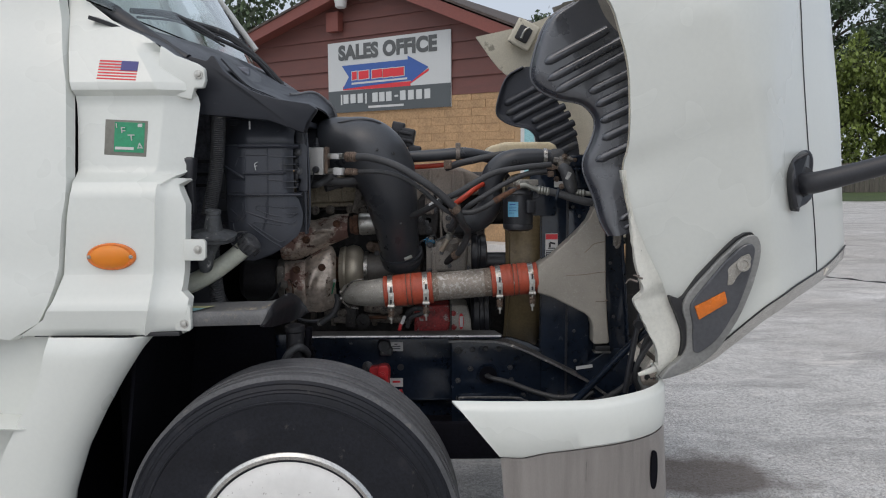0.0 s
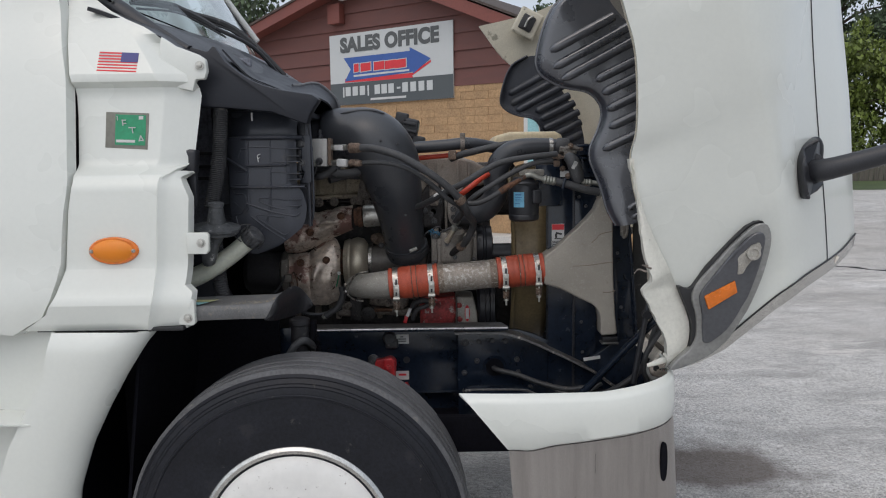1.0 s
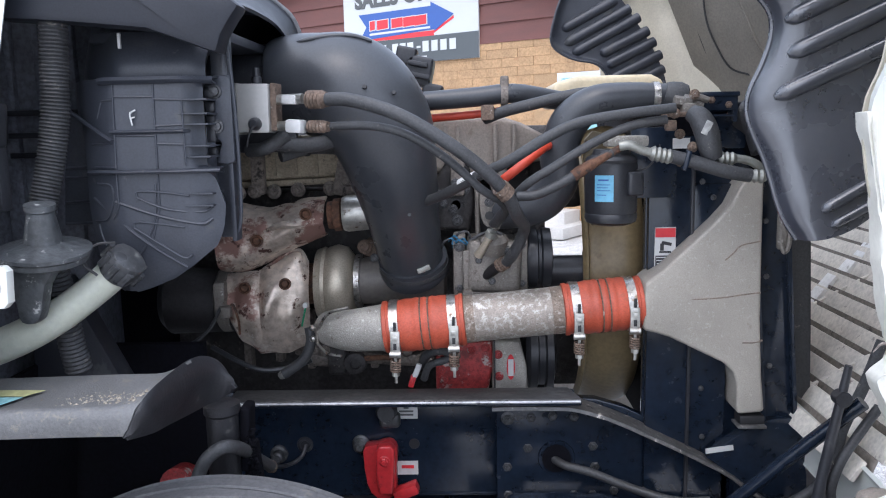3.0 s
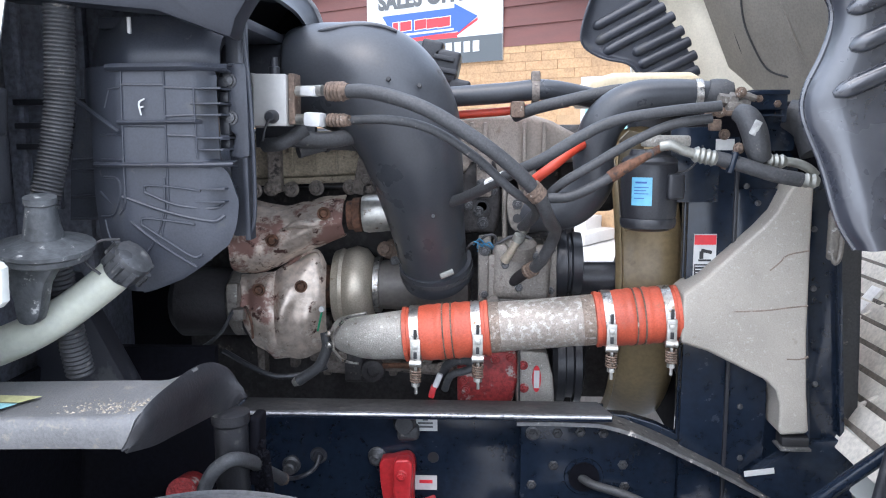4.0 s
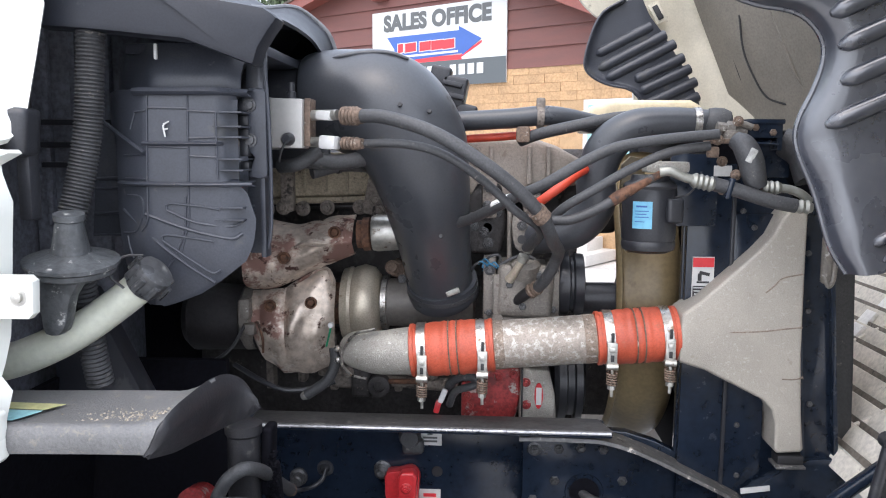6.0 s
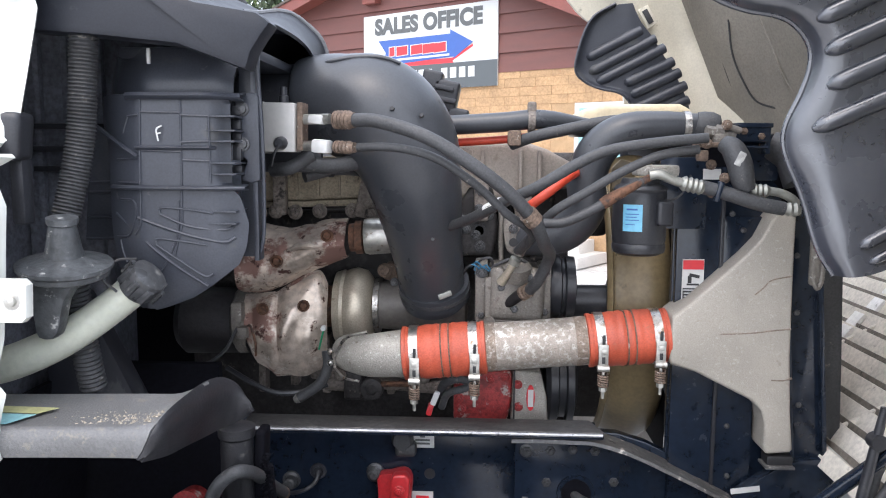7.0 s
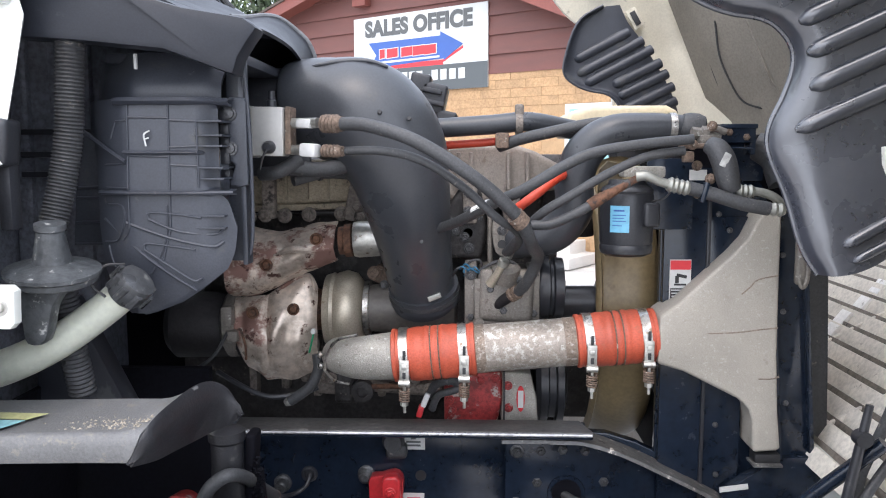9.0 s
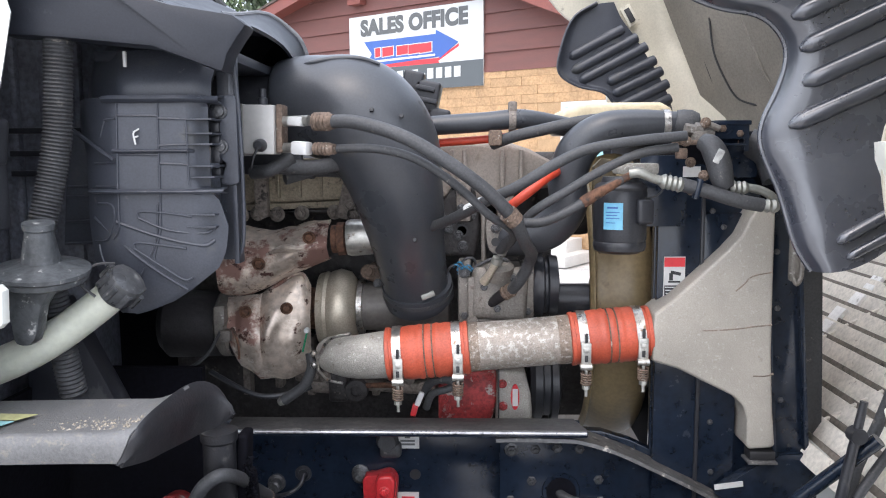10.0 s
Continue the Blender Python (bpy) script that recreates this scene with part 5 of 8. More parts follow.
    # sheets kept almost black, so that the wheel well's deep shade is painted in
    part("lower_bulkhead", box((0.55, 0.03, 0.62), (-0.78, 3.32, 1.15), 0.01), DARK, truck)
    part("wheel_well", box((0.70, 0.02, 1.05), (-0.985, 2.93, 0.58), 0), DARK, truck, "wheel well with its deep shade painted black")
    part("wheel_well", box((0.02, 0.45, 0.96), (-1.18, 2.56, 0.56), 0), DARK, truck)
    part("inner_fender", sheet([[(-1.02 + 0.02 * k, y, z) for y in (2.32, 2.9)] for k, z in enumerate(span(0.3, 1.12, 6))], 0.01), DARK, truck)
    part("floor_brace", plate([(-0.92, 1.30), (-0.842, 1.30), (-0.735, 1.080), (-0.732, 1.066), (-0.92, 1.066)], 2.72, 2.78, 0.01), COWL, truck, "dusty grey bracket plate")
    for x in (-0.95, -0.89, -0.82):
        part("bulkhead_rib", box((0.014, 0.02, 0.40), (x, 2.80, 1.62), 0.004), DIM, truck)
    for z in (1.545, 1.585, 1.63):
        part("bulkhead_rib", box((0.26, 0.02, 0.012), (-0.82, 2.775, z), 0.003), BLACK, truck)


cab()


# ---- air intake ----
def air_box():
    rim_l = [(1.304, -0.648), (1.316, -0.668), (1.385, -0.692), (1.46, -0.70), (1.585, -0.698), (1.60, -0.706), (1.63, -0.732), (1.70, -0.726), (1.76, -0.722)]
    rim_r = [(1.304, -0.625), (1.312, -0.598), (1.331, -0.550), (1.358, -0.510), (1.388, -0.474), (1.415, -0.463), (1.454, -0.458), (1.50, -0.470), (1.52, -0.487), (1.72, -0.487), (1.76, -0.47)]

    def face(x, z):
        a, b = lerp_rows(rim_l, z)[0], lerp_rows(rim_r, z)[0]
        y = 2.545 + 0.55 * max(0, -0.636 - x) + 0.10 * max(0, -0.70 - x) * 10 + 0.45 * max(0, x + 0.505)
        y += 0.9 * max(0, 1.42 - z) ** 1.7 + (0.035 if z > 1.676 else 0.0) + 0.5 * max(0, z - 1.70)
        if 1.524 < z < 1.67:
            y += 0.014 * min(1, max(0, x + 0.508) / 0.008)
        return y

    rows = []
    for z in [1.304, 1.306, 1.311] + span(1.318, 1.674, 32) + [1.678] + span(1.69, 1.76, 5):
        a, b = lerp_rows(rim_l, z)[0], lerp_rows(rim_r, z)[0]
        row = [Vector((a + 0.02, 2.92, z))] + [Vector((x, face(x, z) + 0.006, z)) for x in span(a, b, 26)] + [Vector((b - 0.015, face(b, z) + 0.05, z)), Vector((b - 0.13, 2.95, z))]
        rows.append(row)
    box_ob = part("air_filter_housing", sheet(rows, 0.006), BOXBLACK, truck, "ribbed black plastic air filter housing", 40)
    part("housing_top", box((0.25, 0.32, 0.02), (-0.575, 2.78, 1.755), 0.006), BOXBLACK, box_ob)

    def rib(pts, r=0.0042):
        part("rib", tube([(x, face(x, z) - 0.001, z) for x, z in pts], r, 8, 4), BOXBLACK, box_ob)

    # thin raised lines that divide the front into panels
    for pts in (((-0.629, 1.675), (-0.632, 1.582), (-0.634, 1.519), (-0.635, 1.46), (-0.640, 1.445), (-0.648, 1.436)), ((-0.559, 1.675), (-0.560, 1.596), (-0.561, 1.523), (-0.563, 1.455), (-0.578, 1.40)),
                ((-0.630, 1.647), (-0.560, 1.646)), ((-0.560, 1.642), (-0.511, 1.640)), ((-0.632, 1.582), (-0.560, 1.580)), ((-0.560, 1.596), (-0.511, 1.598)), ((-0.684, 1.566), (-0.633, 1.568)),
                ((-0.558, 1.566), (-0.511, 1.564)), ((-0.684, 1.526), (-0.635, 1.526)), ((-0.656, 1.640), (-0.632, 1.642)), ((-0.668, 1.612), (-0.656, 1.640)), ((-0.511, 1.640), (-0.510, 1.528))):
        rib([Vector(a).lerp(Vector(b), u) for a, b in zip(pts, pts[1:]) for u in (0, 0.5)] + [Vector(pts[-1])], 0.0019)
    # ledges between the rows of panels, and the slanting fin
    for z, a, b, out in ((1.518, -0.697, -0.455, 0.011), (1.587, -0.64, -0.50, 0.005)):
        part("ledge", sheet([[Vector((x, face(x, z) - d, z + h)) for d, h in ((-0.012, 0.006), (out, 0.003), (out + 0.002, 0.0), (out, -0.003), (-0.012, -0.005))] for x in span(a, b, 16)], 0.002), BOXBLACK, box_ob, "", 50)
    part("slanting_fin", tube([(-0.738, 2.60, 1.627), (-0.70, 2.575, 1.607), (-0.667, 2.555, 1.589), (-0.635, 2.540, 1.571)], 0.0045, 8, 4), BOXBLACK, box_ob)
    for pts, r in ((((-0.691, 1.471), (-0.617, 1.416), (-0.572, 1.380), (-0.524, 1.347)), 0.0032), (((-0.641, 1.466), (-0.563, 1.440), (-0.494, 1.425), (-0.474, 1.433)), 0.0032),
                   (((-0.601, 1.473), (-0.597, 1.484), (-0.548, 1.481), (-0.508, 1.475)), 0.0022), (((-0.601, 1.473), (-0.549, 1.452), (-0.490, 1.446), (-0.471, 1.456)), 0.0024),
                   (((-0.610, 1.420), (-0.606, 1.430), (-0.570, 1.427), (-0.520, 1.420)), 0.0022), (((-0.610, 1.420), (-0.552, 1.380), (-0.526, 1.364), (-0.511, 1.369)), 0.0024),
                   (((-0.567, 1.497), (-0.571, 1.439), (-0.592, 1.390), (-0.613, 1.363)), 0.0018), (((-0.680, 1.497), (-0.653, 1.496), (-0.644, 1.484), (-0.648, 1.458), (-0.663, 1.434), (-0.692, 1.430)), 0.0022),
                   (((-0.684, 1.425), (-0.680, 1.405), (-0.673, 1.386)), 0.0022)):
        rib(pts, r)
    # side web behind the drain hose, with its shelves
    web = part("side_web", plate([(-0.754, 1.626), (-0.722, 1.598), (-0.722, 1.472), (-0.687, 1.421), (-0.690, 1.416), (-0.784, 1.416), (-0.775, 1.514)], 2.64, 2.66, 0.002), BOXBLACK, box_ob)
    for pts in ([(-0.769, 2.637, 1.523), (-0.724, 2.637, 1.525)], [(-0.772, 2.637, 1.505), (-0.723, 2.637, 1.506)], [(-0.776, 2.637, 1.459), (-0.719, 2.637, 1.462)], [(-0.780, 2.637, 1.419), (-0.687, 2.637, 1.421)]):
        part("web_rib", tube(pts, 0.0028, 8, 2), BOXBLACK, web)
    # chalk mark
    def chalk(pts):
        return tube([(x, face(x, z) - 0.0058, z) for x, z in pts], 0.0014, 6, 2)

    mark = merged(chalk([(-0.595, 1.622), (-0.600, 1.617), (-0.599, 1.608), (-0.597, 1.598)]), chalk([(-0.600, 1.619), (-0.590, 1.624)]), chalk([(-0.599, 1.610), (-0.592, 1.612)]))
    part("chalk_mark", mark, PALE, box_ob, "white chalk mark")
    # flange with fins on the engine side
    part("flange", box((0.010, 0.034, 0.37), (-0.451, 2.622, 1.570), 0.003), BOXBLACK, box_ob)
    part("flange_web", box((0.030, 0.008, 0.36), (-0.468, 2.630, 1.570), 0.003), BOXBLACK, box_ob)
    part("neck", lathe([(0, 0.060), (0.01, 0.088), (0.17, 0.088), (0.172, 0.07)], (-0.61, 2.945, 1.684), (1, 0, 0), 36), BLACK, box_ob, "black outlet neck")
    part("flange_rim", merged(tube([(-0.442, 2.60, 1.745), (-0.436, 2.605, 1.60), (-0.438, 2.61, 1.44), (-0.452, 2.62, 1.39)], 0.0035, 8, 4)), BOXBLACK, box_ob)
    fin = None
    for z in (1.542, 1.561, 1.598, 1.616, 1.640, 1.478, 1.457):
        p = (-0.470, 2.60, z)
        if fin is None:
            fin = part("fin", plate([(-0.517, z - 0.0009), (-0.467, z - 0.0016), (-0.467, z + 0.0016), (-0.517, z + 0.0009)], 2.546, 2.615, 0.0004), BOXBLACK, box_ob)
        else:
            again(fin, box_ob, (-0.492, 2.5775, z))
    # moulded ledge across the top and pockets between the fins
    ledge = [[Vector((x, face(x, 1.66) - d, 1.674 + h)) for d, h in ((-0.02, 0.008), (0.010, 0.006), (0.014, 0.0), (0.010, -0.005), (-0.01, -0.007))] for x in span(-0.655, -0.462, 14)]
    part("ledge", sheet(ledge, 0.003), BOXBLACK, box_ob, "", 50)
    for z, h in ((1.550, 0.014), (1.580, 0.028), (1.607, 0.014), (1.628, 0.018), (1.652, 0.016)):
        part("pocket", box((0.016, 0.02, h), (-0.478, 2.600, z), 0.002), BLACK, box_ob, "black pocket between the fins")
    bracket = part("bracket", plate([(-0.482, 1.676), (-0.470, 1.684), (-0.446, 1.684), (-0.440, 1.676), (-0.440, 1.53), (-0.455, 1.526), (-0.474, 1.53), (-0.462, 1.565), (-0.484, 1.582)], 2.598, 2.622, 0.004), BOXBLACK, box_ob)
    for z in (1.655, 1.594):
        part("bolt", lathe([(0, 0.0125), (0.003, 0.0125), (0.0035, 0.009), (0.009, 0.0085), (0.010, 0.004)], (-0.469, 2.598, z), (0, -1, 0), 12), BOLTGREY, bracket)
    part("clip", box((0.005, 0.006, 0.026), (-0.617, 2.56, 1.742), 0.001), PALE, box_ob, "small pale clip")


air_box()


def corrugated_hose(path, r, pitch, name, label, material, parent):
    line = curve_pts(path, 12)
    total = sum((b - a).length for a, b in zip(line, line[1:]))
    n = int(total / pitch)
    pts, rad, acc, want, k = [], [], 0.0, 0.0, 0
    for a, b in zip(line, line[1:]):
        seg = (b - a).length
        while want <= acc + seg and k <= 2 * n:
            pts.append(tuple(a.lerp(b, (want - acc) / seg)))
            rad.append(r if k % 2 else r - 0.0032)
            k += 1
            want = k * pitch / 2
        acc += seg
    return part(name, tube(pts, rad, 18, 1), material, parent, label, 25)


drain = corrugated_hose([(-0.698, 2.50, 1.78), (-0.703, 2.50, 1.70), (-0.710, 2.50, 1.615), (-0.722, 2.495, 1.54), (-0.738, 2.48, 1.455)], 0.0240, 0.0062, "corrugated_hose", "black corrugated drain hose", RUBBER, truck)
corrugated_hose([(-0.735, 2.50, 1.36), (-0.735, 2.52, 1.26), (-0.73, 2.54, 1.16)], 0.024, 0.008, "corrugated_hose", "black corrugated drain hose", RUBBER, truck)


def breather():
    b = part("breather_valve", lathe([(-0.016, 0.058), (-0.012, 0.066), (-0.004, 0.067), (0.0, 0.072), (0.006, 0.072), (0.009, 0.062), (0.014, 0.045), (0.019, 0.030), (0.034, 0.0265), (0.068, 0.0205), (0.071, 0.0235), (0.080, 0.0235)], (-0.706, 2.42, 1.398), (0.08, -0.16, 1), 28), GREYCLEAR, truck, "dusty grey plastic drain valve")
    part("bracket", plate([(-0.76, 1.395), (-0.68, 1.385), (-0.70, 1.345), (-0.715, 1.29), (-0.745, 1.285), (-0.752, 1.32)], 2.40, 2.43, 0.008, 3), GREYCLEAR, b)


breather()


def filler_hose():
    h = part("filler_hose", tube([(-0.632, 2.50, 1.349), (-0.668, 2.49, 1.319), (-0.725, 2.475, 1.278), (-0.79, 2.465, 1.244), (-0.87, 2.46, 1.218), (-1.0, 2.46, 1.205)], [0.028, 0.028, 0.029, 0.030, 0.030, 0.031], 24, 8), MILKY, truck, "milky white plastic filler pipe")
    cap_bm = lathe([(-0.012, 0.030), (0.0, 0.033), (0.022, 0.034), (0.03, 0.031), (0.034, 0.02), (0.035, 0.0)], (-0.622, 2.497, 1.356), (0.74, -0.18, 0.62), 24)
    cap = part("filler_cap", cap_bm, CAPGREY, h, "black ribbed filler cap")
    ax = Vector((0.74, -0.18, 0.62)).normalized()
    u = ax.orthogonal().normalized()
    v = ax.cross(u)
    lobes = [tube([tuple(Vector((-0.622, 2.497, 1.356)) + (u * math.cos(a) + v * math.sin(a)) * 0.033 + ax * d) for d in (-0.004, 0.024)], 0.0065, 8, 1) for a in (k * math.pi / 4 for k in range(8))]
    for b in lobes:
        part("grip", b, CAPGREY, cap)
    part("tether", tube([(-0.612, 2.47, 1.405), (-0.64, 2.455, 1.403), (-0.66, 2.45, 1.375), (-0.64, 2.455, 1.352)], 0.0022, 6, 6), INK, h)


filler_hose()


ROLL_TOP = [(-0.531, 2.264, 1.144), (-0.508, 2.264, 1.186), (-0.500, 2.30, 1.203), (-0.493, 2.36, 1.210), (-0.487, 2.42, 1.212), (-0.476, 2.465, 1.207), (-0.461, 2.495, 1.190), (-0.446, 2.50, 1.166), (-0.440, 2.50, 1.138)]
ROLL_LOW = [(-0.527, 2.27, 1.139), (-0.510, 2.32, 1.130), (-0.504, 2.37, 1.124), (-0.494, 2.43, 1.118), (-0.479, 2.48, 1.117), (-0.460, 2.495, 1.122), (-0.442, 2.502, 1.131)]


def step_tray():
    # flat plate with a turned-down front; its end runs up into a dark flap rolled over the frame
    ends = [(0.0, -0.531), (0.1, -0.514), (0.2, -0.506), (0.3, -0.501), (0.6, -0.495), (0.8, -0.491), (1.0, -0.485)]
    rows = []
    for f, y, dz in ((0, 2.266, -0.037), (0.05, 2.262, -0.026), (0.1, 2.262, -0.010), (0.15, 2.266, 0.001), (0.22, 2.274, 0.005), (0.27, 2.284, 0.004), (0.33, 2.30, 0.001), (0.45, 2.33, 0.001), (0.6, 2.36, 0.003), (0.8, 2.40, 0.005), (1.0, 2.43, 0.006)):
        e, = lerp_rows(ends, f)
        row = []
        for x in span(-1.05, e, 40):
            near_end = max(0, 1 - (e - x) / 0.055) * min(1, f * 2.2)
            row.append(Vector((x, y, 1.181 + dz * 1 + 0.003 * math.sin(x * 9) + (0.023 * near_end ** 1.6))))
        rows.append(row)
    tr = part("step_tray", sheet(rows, 0.005), TRAY, truck, "dusty grey plastic splash tray above the wheel", 45)
    top, low = curve_pts(ROLL_TOP, 4), curve_pts(ROLL_LOW, 4)
    rows = []
    for i, p in enumerate(top):
        q = low[round(i / (len(top) - 1) * (len(low) - 1))]
        rows.append([p + Vector((-0.006, 0.012, -0.003)), p + Vector((-0.001, 0.003, 0.0015))] + [p.lerp(q, u) + Vector((0.013, -0.006, 0.010)) * math.sin(math.pi * min(1, u * 1.05)) for u in (0.03, 0.12, 0.3, 0.5, 0.75, 1.0)])
    part("rolled_end", sheet(rows, 0.005), TRAYDARK, tr, "dark grey rolled rubber end", 60)
    rnd = random.Random(12)
    grit = bmesh.new()
    for _ in range(420):
        x, y = -0.565 + rnd.gauss(0, 0.045), 2.335 + rnd.gauss(0, 0.03)
        if x > -0.512 or not 2.272 < y < 2.42:
            continue
        r = rnd.uniform(0.0012, 0.0036)
        c = Vector((x, y, 1.1815 + 0.003 * math.sin(x * 9) + 0.023 * max(0, 1 - (-0.497 - x) / 0.055) ** 1.6))
        ring = [grit.verts.new(c + Vector((r * rnd.uniform(0.7, 1.3) * math.cos(a), r * rnd.uniform(0.7, 1.3) * math.sin(a), 0))) for a in (0, 1.26, 2.51, 3.77, 5.03)]
        tip = grit.verts.new(c + Vector((0, 0, r * rnd.uniform(0.5, 1.0))))
        for k in range(5):
            grit.faces.new((ring[k], ring[(k + 1) % 5], tip))
    tagged(part("grit", grit, GRITTAN, tr, "dry tan grit and crumbs on the tray"), kind="stuff")
    part("tray_sticker", sheet([[(-0.865, 2.292, 1.1855), (-0.735, 2.288, 1.1855)], [(-0.850, 2.332, 1.1868), (-0.712, 2.328, 1.1868)]], 0.0008), TEAL, tr, "faded teal sticker")
    part("tray_sticker", sheet([[(-0.835, 2.334, 1.1872), (-0.71, 2.330, 1.1872)], [(-0.80, 2.358, 1.1882), (-0.69, 2.354, 1.1882)]], 0.0008), YELLOWISH, tr, "faded yellow sticker")
    part("prop_post", lathe([(0.0, 0.030), (0.15, 0.030), (0.155, 0.034), (0.172, 0.034), (0.178, 0.02)], (-0.495, 2.60, 0.905), (0, 0, 1), 20), TRAYDARK, truck, "black rubber post on the frame")


def intake_duct():
    path = [(-0.436, 2.94, 1.684), (-0.428, 2.94, 1.686), (-0.405, 2.935, 1.687), (-0.350, 2.925, 1.682), (-0.270, 2.91, 1.661), (-0.214, 2.905, 1.594), (-0.188, 2.92, 1.50), (-0.172, 2.985, 1.38), (-0.161, 3.04, 1.285), (-0.157, 3.07, 1.235)]
    d = part("intake_duct", tube(path, [0.070, 0.092, 0.102, 0.110, 0.123, 0.117, 0.099, 0.083, 0.0765, 0.076], 40, 8), DUCT, truck, "large black rubber air intake elbow", 60)
    ring = lambda c, ax, r, w, t: lathe([(-w / 2, r), (-w / 2, r + t), (w / 2, r + t), (w / 2, r)], c, ax, 40)
    part("mouth_bead", tube([(-0.385, 2.870, 1.761), (-0.359, 2.858, 1.768), (-0.312, 2.860, 1.776), (-0.258, 2.860, 1.776), (-0.216, 2.862, 1.764)], [0.003, 0.005, 0.005, 0.0045, 0.003], 10, 5), DUCT, d, "rolled bead round the duct mouth", 60)
    part("cuff", merged(ring((-0.157, 3.045, 1.275), (0.08, 0.55, -1), 0.077, 0.012, 0.006), ring((-0.154, 3.06, 1.252), (0.06, 0.5, -1), 0.078, 0.012, 0.006)), DUCT, d)
    cl = part("hose_clamp", ring((-0.1555, 3.052, 1.263), (0.07, 0.5, -1), 0.078, 0.011, 0.0065), RUBBER, d, "dark band clamp")
    part("clamp_screw", box((0.032, 0.014, 0.013), (-0.128, 2.972, 1.262), 0.003, (0, -20, 12)), PIPEMETAL, cl, "clamp screw")
    for p in ((-0.225, 2.783, 1.667), (-0.168, 2.80, 1.655), (-0.148, 2.86, 1.40)):
        part("dimple", lathe([(0, 0.005), (0.005, 0.004)], p, (0, -1, 0.2), 8), INK, d)


def charge_pipe():
    def axis(x):
        return Vector((x, 2.90, 1.1455 + (x + 0.192) * 0.089))

    p = part("charge_air_pipe", tube([tuple(axis(-0.055)), tuple(axis(0.10)), tuple(axis(0.23))], 0.0525, 36, 4), ALPIPE, truck, "blotched silver aluminium charge air pipe")
    e = [(-0.325, 3.02, 1.125), (-0.345, 2.965, 1.128), (-0.325, 2.925, 1.134)]
    part("pipe_end", tube(e + [tuple(axis(-0.28)), tuple(axis(-0.20)), tuple(axis(-0.18))], [0.036, 0.040, 0.043, 0.048, 0.053, 0.053], 32, 7), CASTAL, p, "rough cast aluminium pipe end", 60)
    part("v_clamp", merged(tube([(-0.374, 2.93, 1.10), (-0.366, 2.905, 1.14), (-0.335, 2.88, 1.182), (-0.29, 2.875, 1.195)], 0.0035, 8, 5), tube([(-0.376, 2.935, 1.10), (-0.345, 2.89, 1.088), (-0.31, 2.875, 1.085)], 0.003, 8, 5)), CLAMP, p, "thin bright clamp ring")
    for z in (1.116, 1.142):
        part("clamp_nut", lathe([(0, 0.007), (0.008, 0.0068), (0.01, 0.003)], (-0.378, 2.912, z), (-0.3, -1, 0), 10), CLAMP, p)
    for a, b in ((-0.042, -0.012), (0.158, 0.19)):
        part("stained_end", tube([tuple(axis(a)), tuple(axis(b))], 0.0532, 36, 1), STAINSHADE, p, "brown-stained pipe end")
    ax = axis(1) - axis(0)
    ax.normalize()
    sleeves = []
    for a, b in ((-0.212, -0.036), (0.186, 0.353)):
        prof = []
        for t in span(0, 1, 41):
            r = 0.0565
            for c in (0.42, 0.52, 0.62):
                r += 0.0035 * math.exp(-((t - c) / 0.035) ** 2)
            r += 0.003 * math.exp(-((t - 0.30) / 0.09) ** 2) + 0.003 * math.exp(-((t - 0.74) / 0.09) ** 2)
            prof.append((t * (b - a) * 1.004, r))
        s = part("red_sleeve", lathe(prof, axis(a), ax, 44), RED, p, "orange-red silicone hose sleeve", 60)
        sleeves.append(s)
        for c in (0.47, 0.57):
            part("wire_ring", lathe([(-0.0015, 0.0575), (-0.0012, 0.0605), (0.0012, 0.0605), (0.0015, 0.0575)], axis(a + (b - a) * c), ax, 40), BRASSY, s, "thin brown wire ring")
        part("cuff", lathe([(-0.006, 0.0525), (-0.004, 0.0585), (0.004, 0.0585), (0.006, 0.0525)], axis(a + 0.003), ax, 40), RED, s)
        part("cuff", lathe([(-0.006, 0.0525), (-0.004, 0.0585), (0.004, 0.0585), (0.006, 0.0525)], axis(b - 0.003), ax, 40), RED, s)
        for x in (a + 0.024, b - 0.024):
            c = axis(x)
            band = part("hose_clamp", lathe([(-0.0095, 0.0585), (-0.0095, 0.0605), (0.0095, 0.0605), (0.0095, 0.0585)], c, ax, 44), CLAMP, s, "bright T-bolt band clamp")
            f = Vector((c.x + 0.002, c.y - 0.060, c.z - 0.02))
            part("band_end", merged(box((0.021, 0.008, 0.046), tuple(f), 0.003), box((0.013, 0.01, 0.012), tuple(f + Vector((0, -0.003, 0.008))), 0.003)), SILVER, band)
            part("slot", box((0.006, 0.004, 0.020), tuple(f + Vector((0, -0.0035, 0.034))), 0.001), INK, band)
            part("screw_gap", box((0.007, 0.005, 0.014), tuple(f + Vector((0, -0.004, -0.010))), 0.001), INK, band)
            part("trunnion", tube([tuple(f + Vector((-0.012, -0.002, -0.028))), tuple(f + Vector((0.012, -0.002, -0.028)))], 0.0075, 10, 1), SILVER, band)
            coil = [tuple(f + Vector((0.010 * math.cos(q), -0.002 + 0.010 * math.sin(q), -0.040 - 0.026 * q / 31.4))) for q in span(0, 31.4, 60)]
            part("spring", tube(coil, 0.0022, 6, 1), BRASSY, band, "small rusty spring")
            part("t_bolt", tube([tuple(f + Vector((0, -0.002, 0.0))), tuple(f + Vector((0.0005, -0.002, -0.092)))], 0.0034, 8, 1), SILVER, band)
            part("nut", lathe([(0, 0.0085), (0.008, 0.0085), (0.009, 0.006)], tuple(f + Vector((0, -0.002, -0.076))), (0, 0, 1), 6), SILVER, band)


